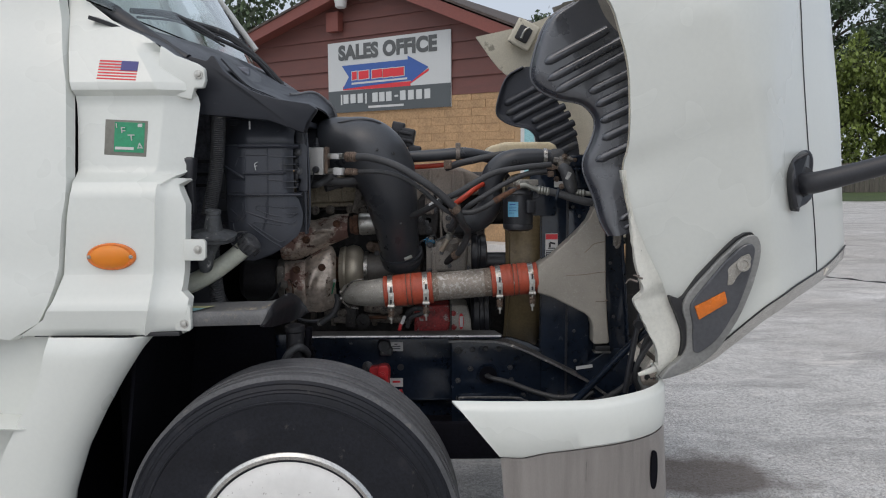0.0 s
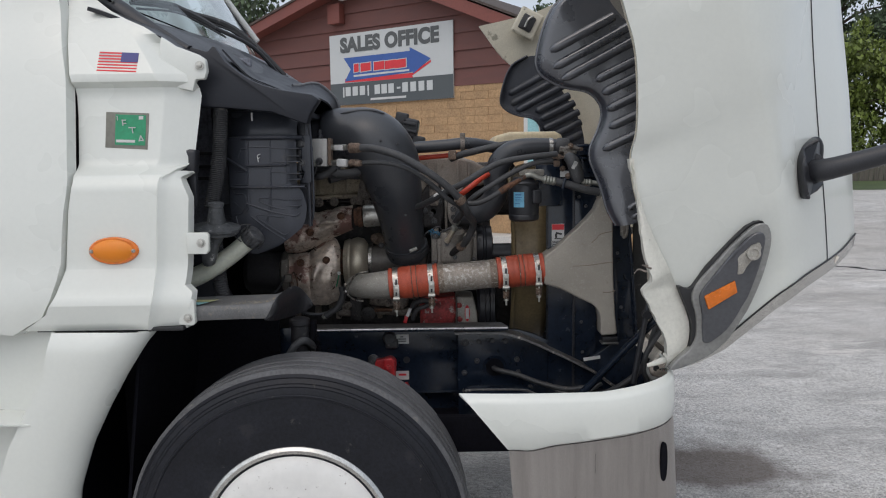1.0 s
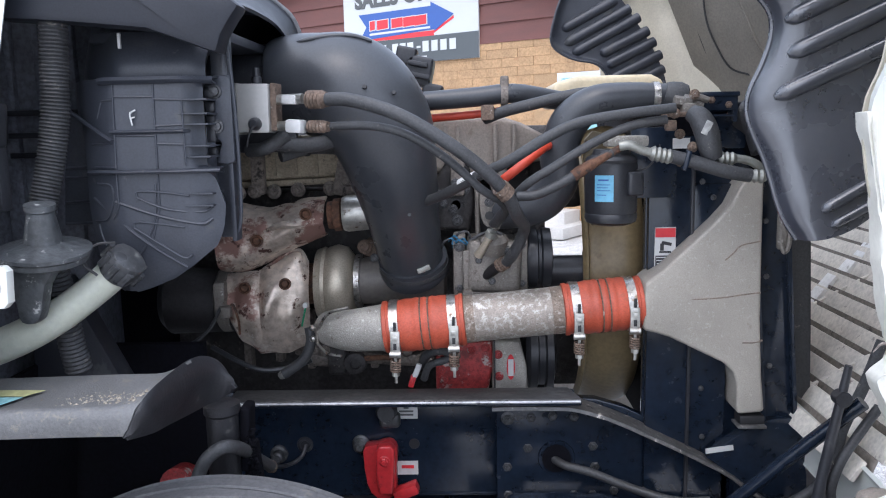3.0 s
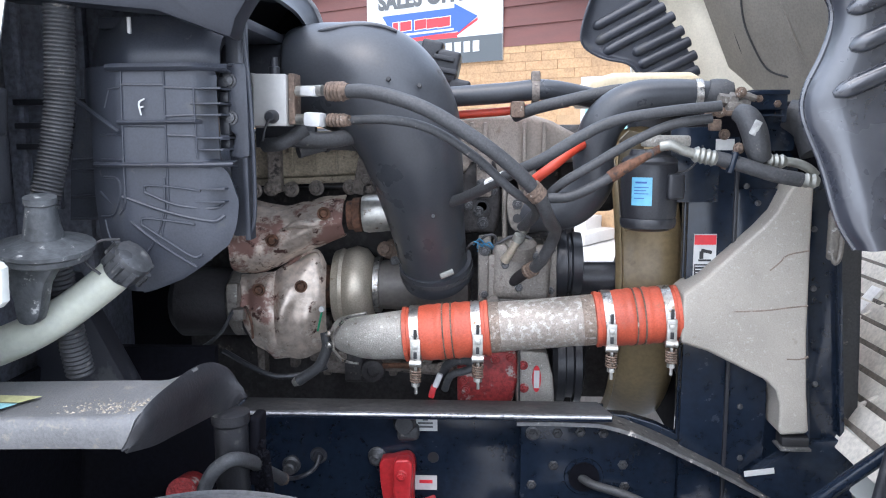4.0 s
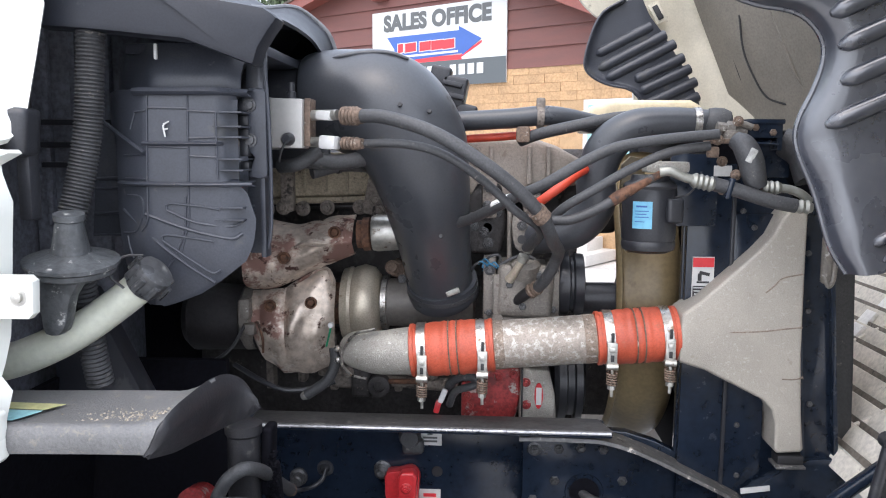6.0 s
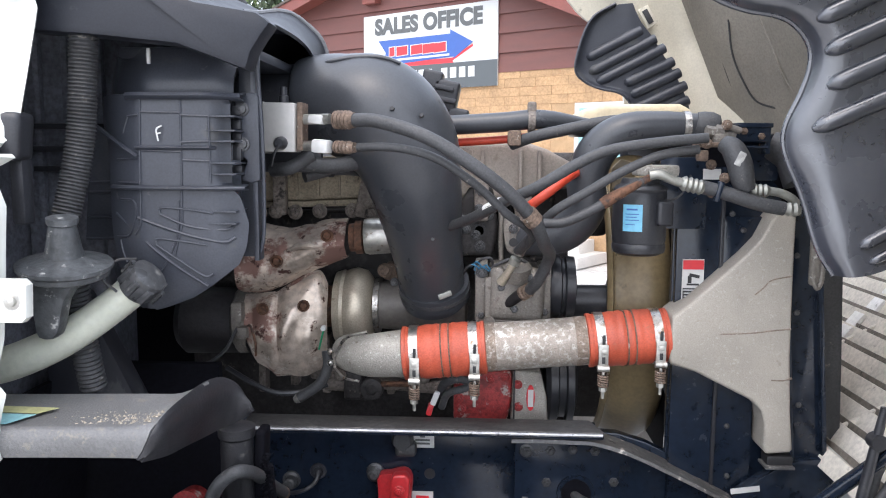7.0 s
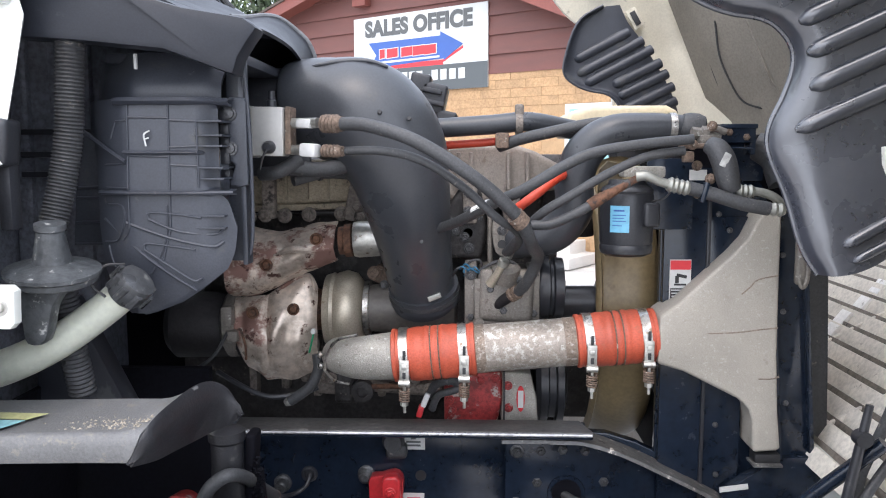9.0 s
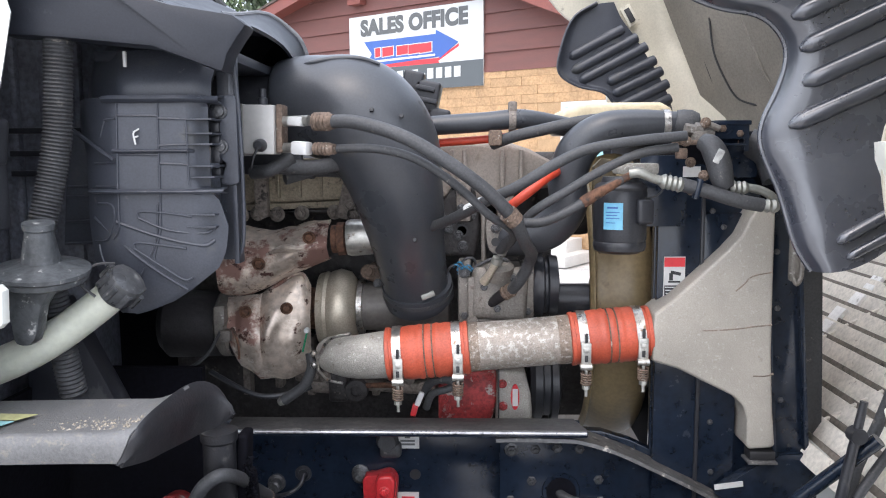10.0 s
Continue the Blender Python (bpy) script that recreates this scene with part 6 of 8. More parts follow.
def radiator():
    r = part("radiator", merged(box((0.26, 0.86, 0.82), (0.56, MID, 1.20), 0.01), box((0.10, 0.84, 0.10), (0.52, MID, 1.60), 0.02)), DARK, truck, "black radiator pack")
    # cast end tank: a neck that fans out to the height of the core
    o = [(0.352, 1.246), (0.395, 1.272), (0.45, 1.322), (0.505, 1.374), (0.535, 1.408), (0.552, 1.445), (0.565, 1.463), (0.602, 1.468), (0.603, 1.33), (0.606, 1.16), (0.614, 1.03), (0.622, 0.955), (0.618, 0.948), (0.566, 0.944), (0.562, 0.955), (0.561, 1.01), (0.552, 1.040), (0.53, 1.062), (0.47, 1.092), (0.41, 1.122), (0.352, 1.142)]
    bm = plate(o, 2.865, 2.97, 0.022, 0, 4, fn=lambda x, z: -0.035 * max(0, (0.46 - x) / 0.11) * (1 - ((z - 1.2) / 0.08) ** 2 if abs(z - 1.2) < 0.08 else 0))
    t = part("cooler_tank", bm, TANK, r, "rough grey cast aluminium cooler tank", 50)
    # thin dark bars paint the shading of the tank's grooves
    for pts in (((0.599, 1.330, 0), (0.559, 1.321, 0), (0.543, 1.305, 0), (0.526, 1.290, 0)), ((0.604, 1.218, 0), (0.567, 1.214, 0), (0.532, 1.209, 0), (0.491, 1.206, 0), (0.456, 1.205, 0)), ((0.612, 1.112, 0), (0.594, 1.107, 0), (0.569, 1.107, 0))):
        part("casting_line", tube([(x, 2.8668, z) for x, z, _ in pts], 0.0024, 8, 4), STAINSHADE, t, "groove shade drawn as a dark line on the casting")
    part("tank_slot", box((0.055, 0.04, 0.02), (0.597, 2.885, 0.930), 0.004), INK, t)
    part("tank_lip", box((0.062, 0.05, 0.006), (0.595, 2.88, 0.917), 0.002), CHIPGLINT, t)
    knob = None
    for p in ((0.559, 2.866, 1.293), (0.566, 2.866, 1.191), (0.571, 2.866, 1.086)):
        if knob is None:
            knob = part("casting_mark", lathe([(-0.001, 0.0065), (0.0015, 0.006), (0.002, 0.002)], p, (0, -1, 0), 12), TANK, t)
        else:
            again(knob, t, p)
    # side plates
    sp = part("side_plate", plate([(0.372, 1.545), (0.565, 1.545), (0.60, 1.50), (0.60, 0.66), (0.372, 0.66)], 2.945, 2.965, 0.003), FRAME, r, "black radiator side plate")
    part("side_plate", box((0.10, 0.02, 0.89), (0.425, 2.935, 1.11), 0.004), FRAME, r)
    part("side_plate", box((0.085, 0.03, 0.78), (0.512, 2.94, 1.06), 0.004), FRAME, r)
    part("seam", box((0.008, 0.016, 0.86), (0.470, 2.926, 1.08), 0.002), BLACK, r)
    part("channel_post", box((0.075, 0.05, 0.74), (0.652, 2.93, 1.10), 0.005, (0, -4.5, 0)), FRAME, r, "black steel channel beside the cooler")
    for x in (0.688, 0.618):
        part("channel_flange", box((0.01, 0.03, 0.74), (x, 2.905, 1.10), 0.003, (0, -4.5, 0)), FRAME, r)
    part("seal_flap", rough_up(plate([(0.70, 1.38), (0.745, 1.36), (0.755, 1.10), (0.765, 0.86), (0.715, 0.84), (0.70, 1.1)], 2.96, 2.975, 0.003), 0.004, 25), RUBBER, r, "ragged black rubber seal")
    part("foot_plate", plate([(0.505, 0.835), (0.535, 0.86), (0.60, 0.905), (0.645, 0.925), (0.735, 0.93), (0.735, 0.68), (0.68, 0.71), (0.60, 0.765)], 2.885, 2.92, 0.005), FRAME, r, "black lower corner plate")
    b = None
    for p in ((0.622, 2.903, 1.369), (0.629, 2.903, 1.246), (0.644, 2.903, 1.043), (0.50, 2.923, 0.985), (0.505, 2.922, 0.87), (0.552, 2.942, 1.50), (0.49, 2.922, 1.455), (0.515, 2.922, 1.42), (0.493, 2.922, 1.10)):
        if b is None:
            b = part("bolt", lathe([(0, 0.0065), (0.004, 0.006), (0.005, 0.003)], p, (0, -1, 0), 10), BOLTGREY, r)
        else:
            again(b, r, p)
    # warning label
    w = part("warning_label", box((0.046, 0.002, 0.112), (0.412, 2.9235, 1.300), 0), PALE, r, "red and white warning label")
    part("red_band", box((0.044, 0.002, 0.020), (0.412, 2.922, 1.344), 0), REDINK, w)
    part("pictogram", merged(box((0.022, 0.0014, 0.007), (0.415, 2.922, 1.320), 0, (0, 12, 0)), box((0.008, 0.0014, 0.016), (0.405, 2.922, 1.312), 0), box((0.026, 0.0014, 0.004), (0.412, 2.922, 1.301), 0)), INK, w)
    part("black_panel", box((0.042, 0.0014, 0.050), (0.412, 2.9222, 1.268), 0), INK, w)
    for k in range(7):
        part("print_line", box((0.036 - 0.008 * (k % 3), 0.0010, 0.0022), (0.410 - 0.003 * (k % 3), 2.9205, 1.289 - k * 0.0068), 0), PALE, w)
    part("pale_strip", box((0.062, 0.002, 0.012), (0.533, 2.883, 0.856), 0, (0, -8, 0)), PALE, r, "pale paper strip")
    # latch hook on the post
    part("latch_hook", merged(box((0.022, 0.02, 0.10), (0.635, 2.84, 1.365), 0.008, (0, 0, 0), 3), tube([(0.628, 2.83, 1.33), (0.634, 2.825, 1.312), (0.645, 2.83, 1.33), (0.647, 2.83, 1.40)], 0.005, 8, 5)), CASTDARK, r, "grey hood latch hook")
    return r


def fan_shroud():
    y, z = 3.42, 1.20
    rows = []
    for h, r in ((0.0, 0.372), (0.004, 0.384), (0.012, 0.388), (0.016, 0.378), (0.024, 0.376), (0.045, 0.390), (0.07, 0.398), (0.095, 0.400), (0.12, 0.396), (0.14, 0.386), (0.15, 0.37)):
        rows.append([Vector((0.250 + h, y - r * math.cos(a), z + r * math.sin(a))) for a in span(-1.25, 1.25, 40)])
    s = part("fan_shroud", sheet(rows, 0.005), TAN, truck, "yellowish-brown plastic fan shroud", 50)
    part("shroud_panel", plate([(0.245, 1.55), (0.285, 1.565), (0.30, 1.50), (0.285, 1.38), (0.262, 1.35), (0.248, 1.42)], 3.0, 3.02, 0.004, 2), TAN, s)
    hub = part("fan", lathe([(0, 0.11), (0.04, 0.11), (0.05, 0.08), (0.06, 0.05)], (0.41, y, z), (-1, 0, 0), 28), ENGINE, truck, "dark engine cooling fan")
    for k in range(9):
        a = k * 2 * math.pi / 9
        blade = box((0.012, 0.10, 0.25), (0, 0, 0.225), 0.004, (0, 0, 20))
        bmesh.ops.transform(blade, matrix=pose(0.405, y, z, math.degrees(a), 0, 0), verts=blade.verts)
        part("blade", blade, BLACK, hub)


step_tray()
intake_duct()
charge_pipe()
radiator()
fan_shroud()


# ---- engine ----
def bolt_set(parent, spots, r=0.010, material=None, axis=(0, -1, 0)):
    first = None
    for p in spots:
        if first is None:
            first = part("bolt", merged(lathe([(-0.002, r * 1.4), (0.002, r * 1.4), (0.003, r * 1.2)], p, axis, 16), lathe([(0.002, r), (r * 0.85, r), (r, r * 0.8)], p, axis, 6), lathe([(r * 0.8, r * 0.45), (r * 1.5, r * 0.42)], p, axis, 8)), material or ENGINE, parent, "", 25)
        else:
            again(first, parent, p)


def engine():
    e = part("engine_block", merged(box((1.0, 0.55, 0.62), (-0.32, 3.52, 1.12), 0.02), box((0.95, 0.42, 0.22), (-0.33, 3.55, 1.47), 0.03)), GRIME, truck, "grimy dark engine block")
    for k in range(9):
        x = -0.62 + k * 0.085
        part("block_rib", box((0.022, 0.05, 0.16), (x, 3.235, 1.03 + 0.02 * (k % 2)), 0.008), ENGINE, e)
    for x, z, w, h in ((-0.42, 1.01, 0.13, 0.03), (-0.24, 1.03, 0.16, 0.04), (-0.22, 0.985, 0.20, 0.03), (-0.15, 1.06, 0.07, 0.05), (-0.33, 1.07, 0.08, 0.06), (-0.40, 0.985, 0.10, 0.035)):
        part("casting_boss", box((w, 0.06, h), (x, 3.20, z), 0.012, (0, 4, 0), 3), ENGINE, e)
    bolt_set(e, [(-0.24, 3.165, 1.025), (-0.29, 3.168, 1.03), (-0.19, 3.165, 1.01), (-0.43, 3.168, 1.015), (-0.36, 3.168, 0.99), (-0.15, 3.165, 0.985), (-0.33, 3.165, 1.07)], 0.012)
    # tan cooler casting on the head
    c = part("cooler_casting", merged(box((0.46, 0.16, 0.095), (-0.40, 3.20, 1.515), 0.012, (0, -2, 0), 3), box((0.50, 0.17, 0.016), (-0.38, 3.20, 1.460), 0.005, (0, -2, 0)), box((0.50, 0.17, 0.014), (-0.38, 3.19, 1.567), 0.005, (0, -2, 0))), COOLER, truck, "brownish cast aluminium cooler housing")
    for k in range(8):
        part("rib", box((0.006, 0.02, 0.08), (-0.60 + k * 0.052, 3.118, 1.512 + k * 0.0015), 0.002), COOLER, c)
    part("strap", box((0.032, 0.03, 0.14), (-0.535, 3.105, 1.50), 0.006), ENGINE, c)
    part("strap", box((0.028, 0.03, 0.15), (-0.325, 3.105, 1.50), 0.006, (0, 12, 0)), ENGINE, c)
    bolt_set(c, [(-0.585, 3.10, 1.435), (-0.545, 3.09, 1.44), (-0.50, 3.10, 1.437), (-0.44, 3.10, 1.44), (-0.318, 3.085, 1.462), (-0.312, 3.085, 1.435), (-0.36, 3.10, 1.442)], 0.013, ENGINE)
    # rocker cover end and front casting
    v = part("front_cover", plate([(-0.115, 1.60), (-0.06, 1.612), (0.07, 1.605), (0.14, 1.575), (0.185, 1.545), (0.17, 1.50), (0.09, 1.49), (0.05, 1.475), (-0.03, 1.468), (-0.09, 1.472), (-0.118, 1.495)], 3.12, 3.35, 0.018, 2, 3), COVER, truck, "greyish brown cast front engine cover")
    part("timing_case", merged(box((0.33, 0.10, 0.22), (0.125, 3.33, 1.475), 0.03, (0, 0, 0), 3), box((0.10, 0.06, 0.16), (0.09, 3.26, 1.46), 0.02, (0, 10, 0), 3)), GRIME, truck, "dark greasy timing case")
    for x in (-0.075, -0.045, 0.045, 0.09):
        part("rib", box((0.010, 0.03, 0.09), (x, 3.112, 1.545), 0.004), COVER, v)
    part("flange", box((0.035, 0.04, 0.10), (-0.047, 3.10, 1.47), 0.008), ENGINE, v)
    part("flange", box((0.045, 0.05, 0.10), (0.055, 3.09, 1.44), 0.012, (0, -10, 0), 3), ENGINE, v)
    bolt_set(v, [(-0.052, 3.078, 1.45), (-0.05, 3.078, 1.49), (0.04, 3.05, 1.41), (0.052, 3.05, 1.45), (-0.085, 3.10, 1.40), (0.02, 3.07, 1.37), (-0.06, 3.10, 1.385)], 0.009, BOLTGREY)
    part("cover_cap", merged(box((0.052, 0.08, 0.046), (-0.175, 3.27, 1.767), 0.008, (0, 12, 0), 3), box((0.068, 0.12, 0.076), (-0.144, 3.29, 1.728), 0.008, (0, 12, 0), 3), box((0.053, 0.1, 0.049), (-0.111, 3.28, 1.671), 0.008, (0, 12, 0), 3), box((0.05, 0.02, 0.012), (-0.144, 3.226, 1.745), 0.003, (0, 12, 0)), box((0.05, 0.02, 0.012), (-0.139, 3.226, 1.715), 0.003, (0, 12, 0))), BLACK, truck, "black plastic actuator on the engine top")
    # dirty pipes across the top
    part("coolant_tube", tube([(-0.12, 3.05, 1.645), (0.0, 3.04, 1.652), (0.09, 3.04, 1.658), (0.2, 3.08, 1.64)], 0.0225, 16, 5), DUCT, truck, "black coolant tube across the engine")
    part("tube_clamp", merged(lathe([(-0.008, 0.024), (-0.008, 0.028), (0.008, 0.028), (0.008, 0.024)], (0.065, 3.04, 1.656), (1, 0, 0), 20), box((0.02, 0.02, 0.025), (0.065, 3.03, 1.685), 0.005)), ENGINE, truck)
    part("hose", tube([(0.02, 3.02, 1.60), (0.06, 2.99, 1.616), (0.12, 2.97, 1.63), (0.22, 2.96, 1.65), (0.30, 2.96, 1.655)], [0.012, 0.013, 0.013, 0.013, 0.013], 12, 5), RUBBER, truck, "grey rubber hose")
    part("red_hose", tube([(-0.12, 3.07, 1.605), (0.0, 3.06, 1.613), (0.06, 3.06, 1.62), (0.14, 3.08, 1.63)], 0.0095, 10, 5), REDHOSE, truck, "thin red hose")
    part("red_hose", tube([(0.169, 2.95, 1.546), (0.13, 2.87, 1.530), (0.093, 2.84, 1.504), (0.06, 2.84, 1.479), (0.042, 2.86, 1.463)], 0.0098, 12, 5), REDHOSE, truck, "red hose between the black ones")
    part("hose_fitting", box((0.03, 0.03, 0.035), (0.025, 3.0, 1.615), 0.006), BRASSY, truck)
    # exhaust side
    def bulge(x, z):
        return -0.02 * math.sin((x + 0.58) * 14) * math.sin((z - 1.25) * 11) + 0.008 * noise.noise(Vector((x * 25, 3, z * 25)))

    rows = []
    for t in span(0, 1, 26):
        x = -0.62 + 0.258 * t
        zt = lerp_rows([(0, 1.38), (0.175, 1.415), (0.45, 1.402), (0.63, 1.411), (0.84, 1.424), (1, 1.428)], t)[0]
        zb = lerp_rows([(0, 1.246), (0.11, 1.24), (0.25, 1.246), (0.46, 1.27), (0.665, 1.30), (1, 1.333)], t)[0]
        rows.append([Vector((x, 3.07 - 0.075 * math.sin(math.pi * u) ** 0.6 + 0.012 * noise.noise(Vector((x * 22, 1, u * 3))), zt + (zb - zt) * u)) for u in span(0, 1, 14)])
    s1 = part("upper_heat_shield", rough_up(sheet(rows, 0.004), 0.004, 32), SHIELD, truck, "rusty dented exhaust heat shield", 60)
    rows = []
    for t in span(0, 1, 28):
        x = -0.645 + 0.225 * t
        zt = lerp_rows([(0, 1.222), (0.1, 1.235), (0.475, 1.245), (0.6, 1.262), (0.83, 1.294), (0.95, 1.292), (1, 1.262)], t)[0]
        zb = lerp_rows([(0, 1.135), (0.11, 1.112), (0.21, 1.068), (0.45, 1.032), (0.77, 1.036), (1, 1.055)], t)[0]
        rows.append([Vector((x, 3.12 - 0.085 * math.sin(math.pi * (0.08 + 0.84 * u)) ** 0.6 * math.sin(math.pi * (0.06 + 0.88 * t)) ** 0.4 + 0.014 * noise.noise(Vector((x * 24, 5, u * 4))) + (0.012 * math.exp(-((t - 0.49) / 0.035) ** 2) - 0.006 * math.exp(-((t - 0.60) / 0.06) ** 2) + 0.008 * math.exp(-((t - 0.20) / 0.03) ** 2)) * min(1, 2.2 - 2.2 * u), zt + (zb - zt) * u)) for u in span(0, 1, 18)])
    s2 = part("lower_heat_shield", rough_up(sheet(rows, 0.004), 0.0032, 24), SHIELD, truck, "rusty pressed exhaust heat shield", 60)
    for parent, spots in ((s1, [(-0.518, 2.992, 1.331), (-0.40, 2.992, 1.392)]), (s2, [(-0.566, 3.036, 1.210), (-0.467, 3.034, 1.219)])):
        hole = None
        for p in spots:
            if hole is None:
                hole = part("bolt_recess", lathe([(-0.004, 0.0145), (0.003, 0.0145), (0.003, 0.011), (-0.002, 0.010), (0.004, 0.008), (0.005, 0.004)], p, (0, -1, 0), 14), RUST, parent, "rusty bolt in a round recess")
            else:
                again(hole, parent, p)
    part("shield_rim", tube([(-0.53, 3.09, 1.247), (-0.495, 3.075, 1.270), (-0.452, 3.07, 1.295), (-0.430, 3.085, 1.283), (-0.432, 3.09, 1.20), (-0.432, 3.09, 1.12), (-0.420, 3.09, 1.06)], 0.0045, 8, 5), SHIELD, s2)
    for pts, owner in (([(-0.50, 2.996, 1.352), (-0.46, 2.993, 1.368), (-0.42, 2.994, 1.366), (-0.38, 2.998, 1.38)], s1),):
        part("pressed_bead", rough_up(tube(pts, [0.003] + [0.0075] * (len(pts) - 2) + [0.003], 8, 5), 0.001, 60), SHIELD, owner)
    part("exhaust_pipe", lathe([(0, 0.066), (0.02, 0.085), (0.20, 0.08), (0.23, 0.06)], (-0.80, 3.14, 1.16), (1, 0, 0), 28), SOOT, truck, "sooty dark exhaust pipe")
    part("flange_clamp", rough_up(merged(lathe([(0, 0.07), (0.01, 0.084), (0.03, 0.084), (0.04, 0.07)], (-0.655, 3.13, 1.165), (1, 0, 0), 28), box((0.03, 0.03, 0.05), (-0.63, 3.05, 1.20), 0.008), box((0.03, 0.03, 0.03), (-0.62, 3.05, 1.15), 0.008)), 0.003, 60), CASTDARK, truck, "dirty exhaust clamp")
    part("sensor_wire", tube([(-0.60, 3.03, 1.17), (-0.585, 3.0, 1.175), (-0.575, 3.0, 1.14), (-0.58, 3.02, 1.10)], 0.003, 6, 5), RUST, truck)
    part("sensor_wire", tube([(-0.63, 3.04, 1.16), (-0.645, 3.0, 1.12), (-0.68, 3.0, 1.09), (-0.72, 3.02, 1.07)], 0.0045, 6, 5), RUBBER, truck)
    part("exhaust_link", merged(lathe([(0, 0.033), (0.012, 0.033), (0.014, 0.039), (0.03, 0.039), (0.032, 0.033)], (-0.352, 3.03, 1.384), (1, 0, 0.05), 24)), RUST, truck, "rusty ribbed joint")
    part("exhaust_link", lathe([(0, 0.04), (0.01, 0.043), (0.07, 0.041), (0.10, 0.034), (0.16, 0.034)], (-0.317, 3.03, 1.387), (1, 0, 0.05), 28), SILVER, truck, "bright exhaust connector pipe")
    # turbo
    t = part("turbocharger", lathe([(0.0, 0.045), (0.004, 0.088), (0.022, 0.094), (0.03, 0.090), (0.034, 0.094), (0.055, 0.10), (0.08, 0.093), (0.094, 0.075), (0.10, 0.055)], (-0.412, 3.16, 1.195), (1, 0, 0), 44), TURBO, truck, "tan-grey turbocharger compressor housing")
    part("backplate", lathe([(-0.05, 0.04), (-0.04, 0.055), (0.0, 0.05)], (-0.41, 3.16, 1.195), (1, 0, 0), 28), RUST, t)
    part("v_band", lathe([(0, 0.062), (0.001, 0.068), (0.014, 0.068), (0.015, 0.062)], (-0.312, 3.16, 1.200), (1, 0, 0), 36), CLAMP, t, "bright band clamp")
    part("inlet_pipe", lathe([(0, 0.058), (0.02, 0.060), (0.14, 0.064), (0.22, 0.062), (0.225, 0.05)], (-0.305, 3.16, 1.200), (1, 0, 0), 36), INLET, t, "dull grey turbo inlet")
    part("actuator_rod", merged(tube([(-0.418, 3.03, 1.165), (-0.43, 3.03, 1.115)], 0.0025, 6, 1)), GREEN, t)
    part("actuator_end", lathe([(0, 0.007), (0.01, 0.006)], (-0.418, 3.03, 1.168), (0, -1, 0), 10), PALE, t)
    part("oil_hose", tube([(-0.405, 3.0, 1.12), (-0.402, 2.995, 1.085), (-0.42, 2.99, 1.045), (-0.455, 2.99, 1.018), (-0.47, 2.99, 1.008)], 0.0125, 12, 5), RUBBER, truck, "bent black oil hose")
    part("fitting", lathe([(0, 0.011), (0.02, 0.0115), (0.03, 0.008)], (-0.455, 2.99, 1.018), (-0.8, 0, -0.5), 10), SILVER, truck)
    # red-painted pump below the pipe
    r = part("red_pump", plate([(-0.11, 1.05), (-0.04, 1.06), (0.03, 1.062), (0.035, 1.0), (0.02, 0.93), (-0.11, 0.93)], 3.07, 3.2, 0.012, 0, 3), REDPAINT, truck, "grimy red-painted engine casting")
    part("grey_housing", plate([(0.032, 1.065), (0.10, 1.06), (0.115, 1.0), (0.12, 0.92), (0.03, 0.92)], 3.06, 3.22, 0.010, 0, 3), CASTAL, r, "speckled grey metal housing")
    part("dark_band", box((0.004, 0.02, 0.13), (0.036, 3.062, 1.0), 0), INK, r)
    part("red_badge", lathe([(0, 0.013), (0.003, 0.0125)], (0.076, 3.058, 0.998), (0, -1, 0), 20), REDINK, r, "red oval tag")
    bd = r.children[-1]
    bd.data.transform(Matrix.Diagonal((0.8, 1, 2.5, 1)))
    part("tag_face", box((0.013, 0.002, 0.042), (0.076, 3.054, 0.998), 0), PALE, r)
    bolt_set(r, [(-0.095, 3.066, 1.035), (-0.095, 3.066, 0.99), (-0.02, 3.066, 1.04), (0.015, 3.066, 1.045), (-0.09, 3.066, 0.965), (0.045, 3.055, 1.03), (0.047, 3.055, 0.975)], 0.008, REDPAINT)
    part("pulley", lathe([(0, 0.09), (0.012, 0.10), (0.03, 0.10), (0.034, 0.09), (0.05, 0.09), (0.054, 0.10), (0.07, 0.10), (0.08, 0.06)], (0.118, 3.20, 1.0), (1, 0, 0), 36), BLACK, truck, "black crank pulley")
    # dark boxes added to hide bright ground seen through the engine front
    part("crank_case", merged(box((0.16, 0.30, 0.30), (0.22, 3.50, 1.0), 0.02), box((0.30, 0.30, 0.20), (0.06, 3.45, 0.93), 0.02)), GRIME, truck, "dark boxes added to fill the gap at the engine front")
    part("wiring", tube([(-0.14, 3.0, 1.02), (-0.125, 2.98, 1.055), (-0.09, 2.97, 1.068), (-0.06, 2.98, 1.05)], 0.011, 10, 5), RUBBER, truck)
    part("wiring", tube([(-0.135, 3.0, 0.99), (-0.12, 2.975, 1.03), (-0.085, 2.965, 1.045), (-0.05, 2.98, 1.055)], 0.009, 10, 5), RUBBER, truck)
    part("white_connector", box((0.013, 0.013, 0.034), (-0.148, 2.955, 1.025), 0.004, (0, 22, 0)), PALE, truck, "white plug connector")
    part("red_connector", box((0.014, 0.014, 0.03), (-0.160, 2.96, 0.998), 0.004, (0, 15, 0)), REDBRIGHT, truck)
    # air-conditioning compressor with its clutch
    c = part("ac_compressor", merged(box((0.13, 0.14, 0.125), (0.035, 3.05, 1.262), 0.02, (0, 3, 0), 3), box((0.15, 0.12, 0.02), (0.035, 3.05, 1.195), 0.006, (0, 3, 0)), lathe([(0, 0.035), (0.03, 0.033), (0.04, 0.022)], (0.035, 3.0, 1.30), (0, -0.4, 1), 18)), CASTDARK, truck, "grey cast air-conditioning compressor")
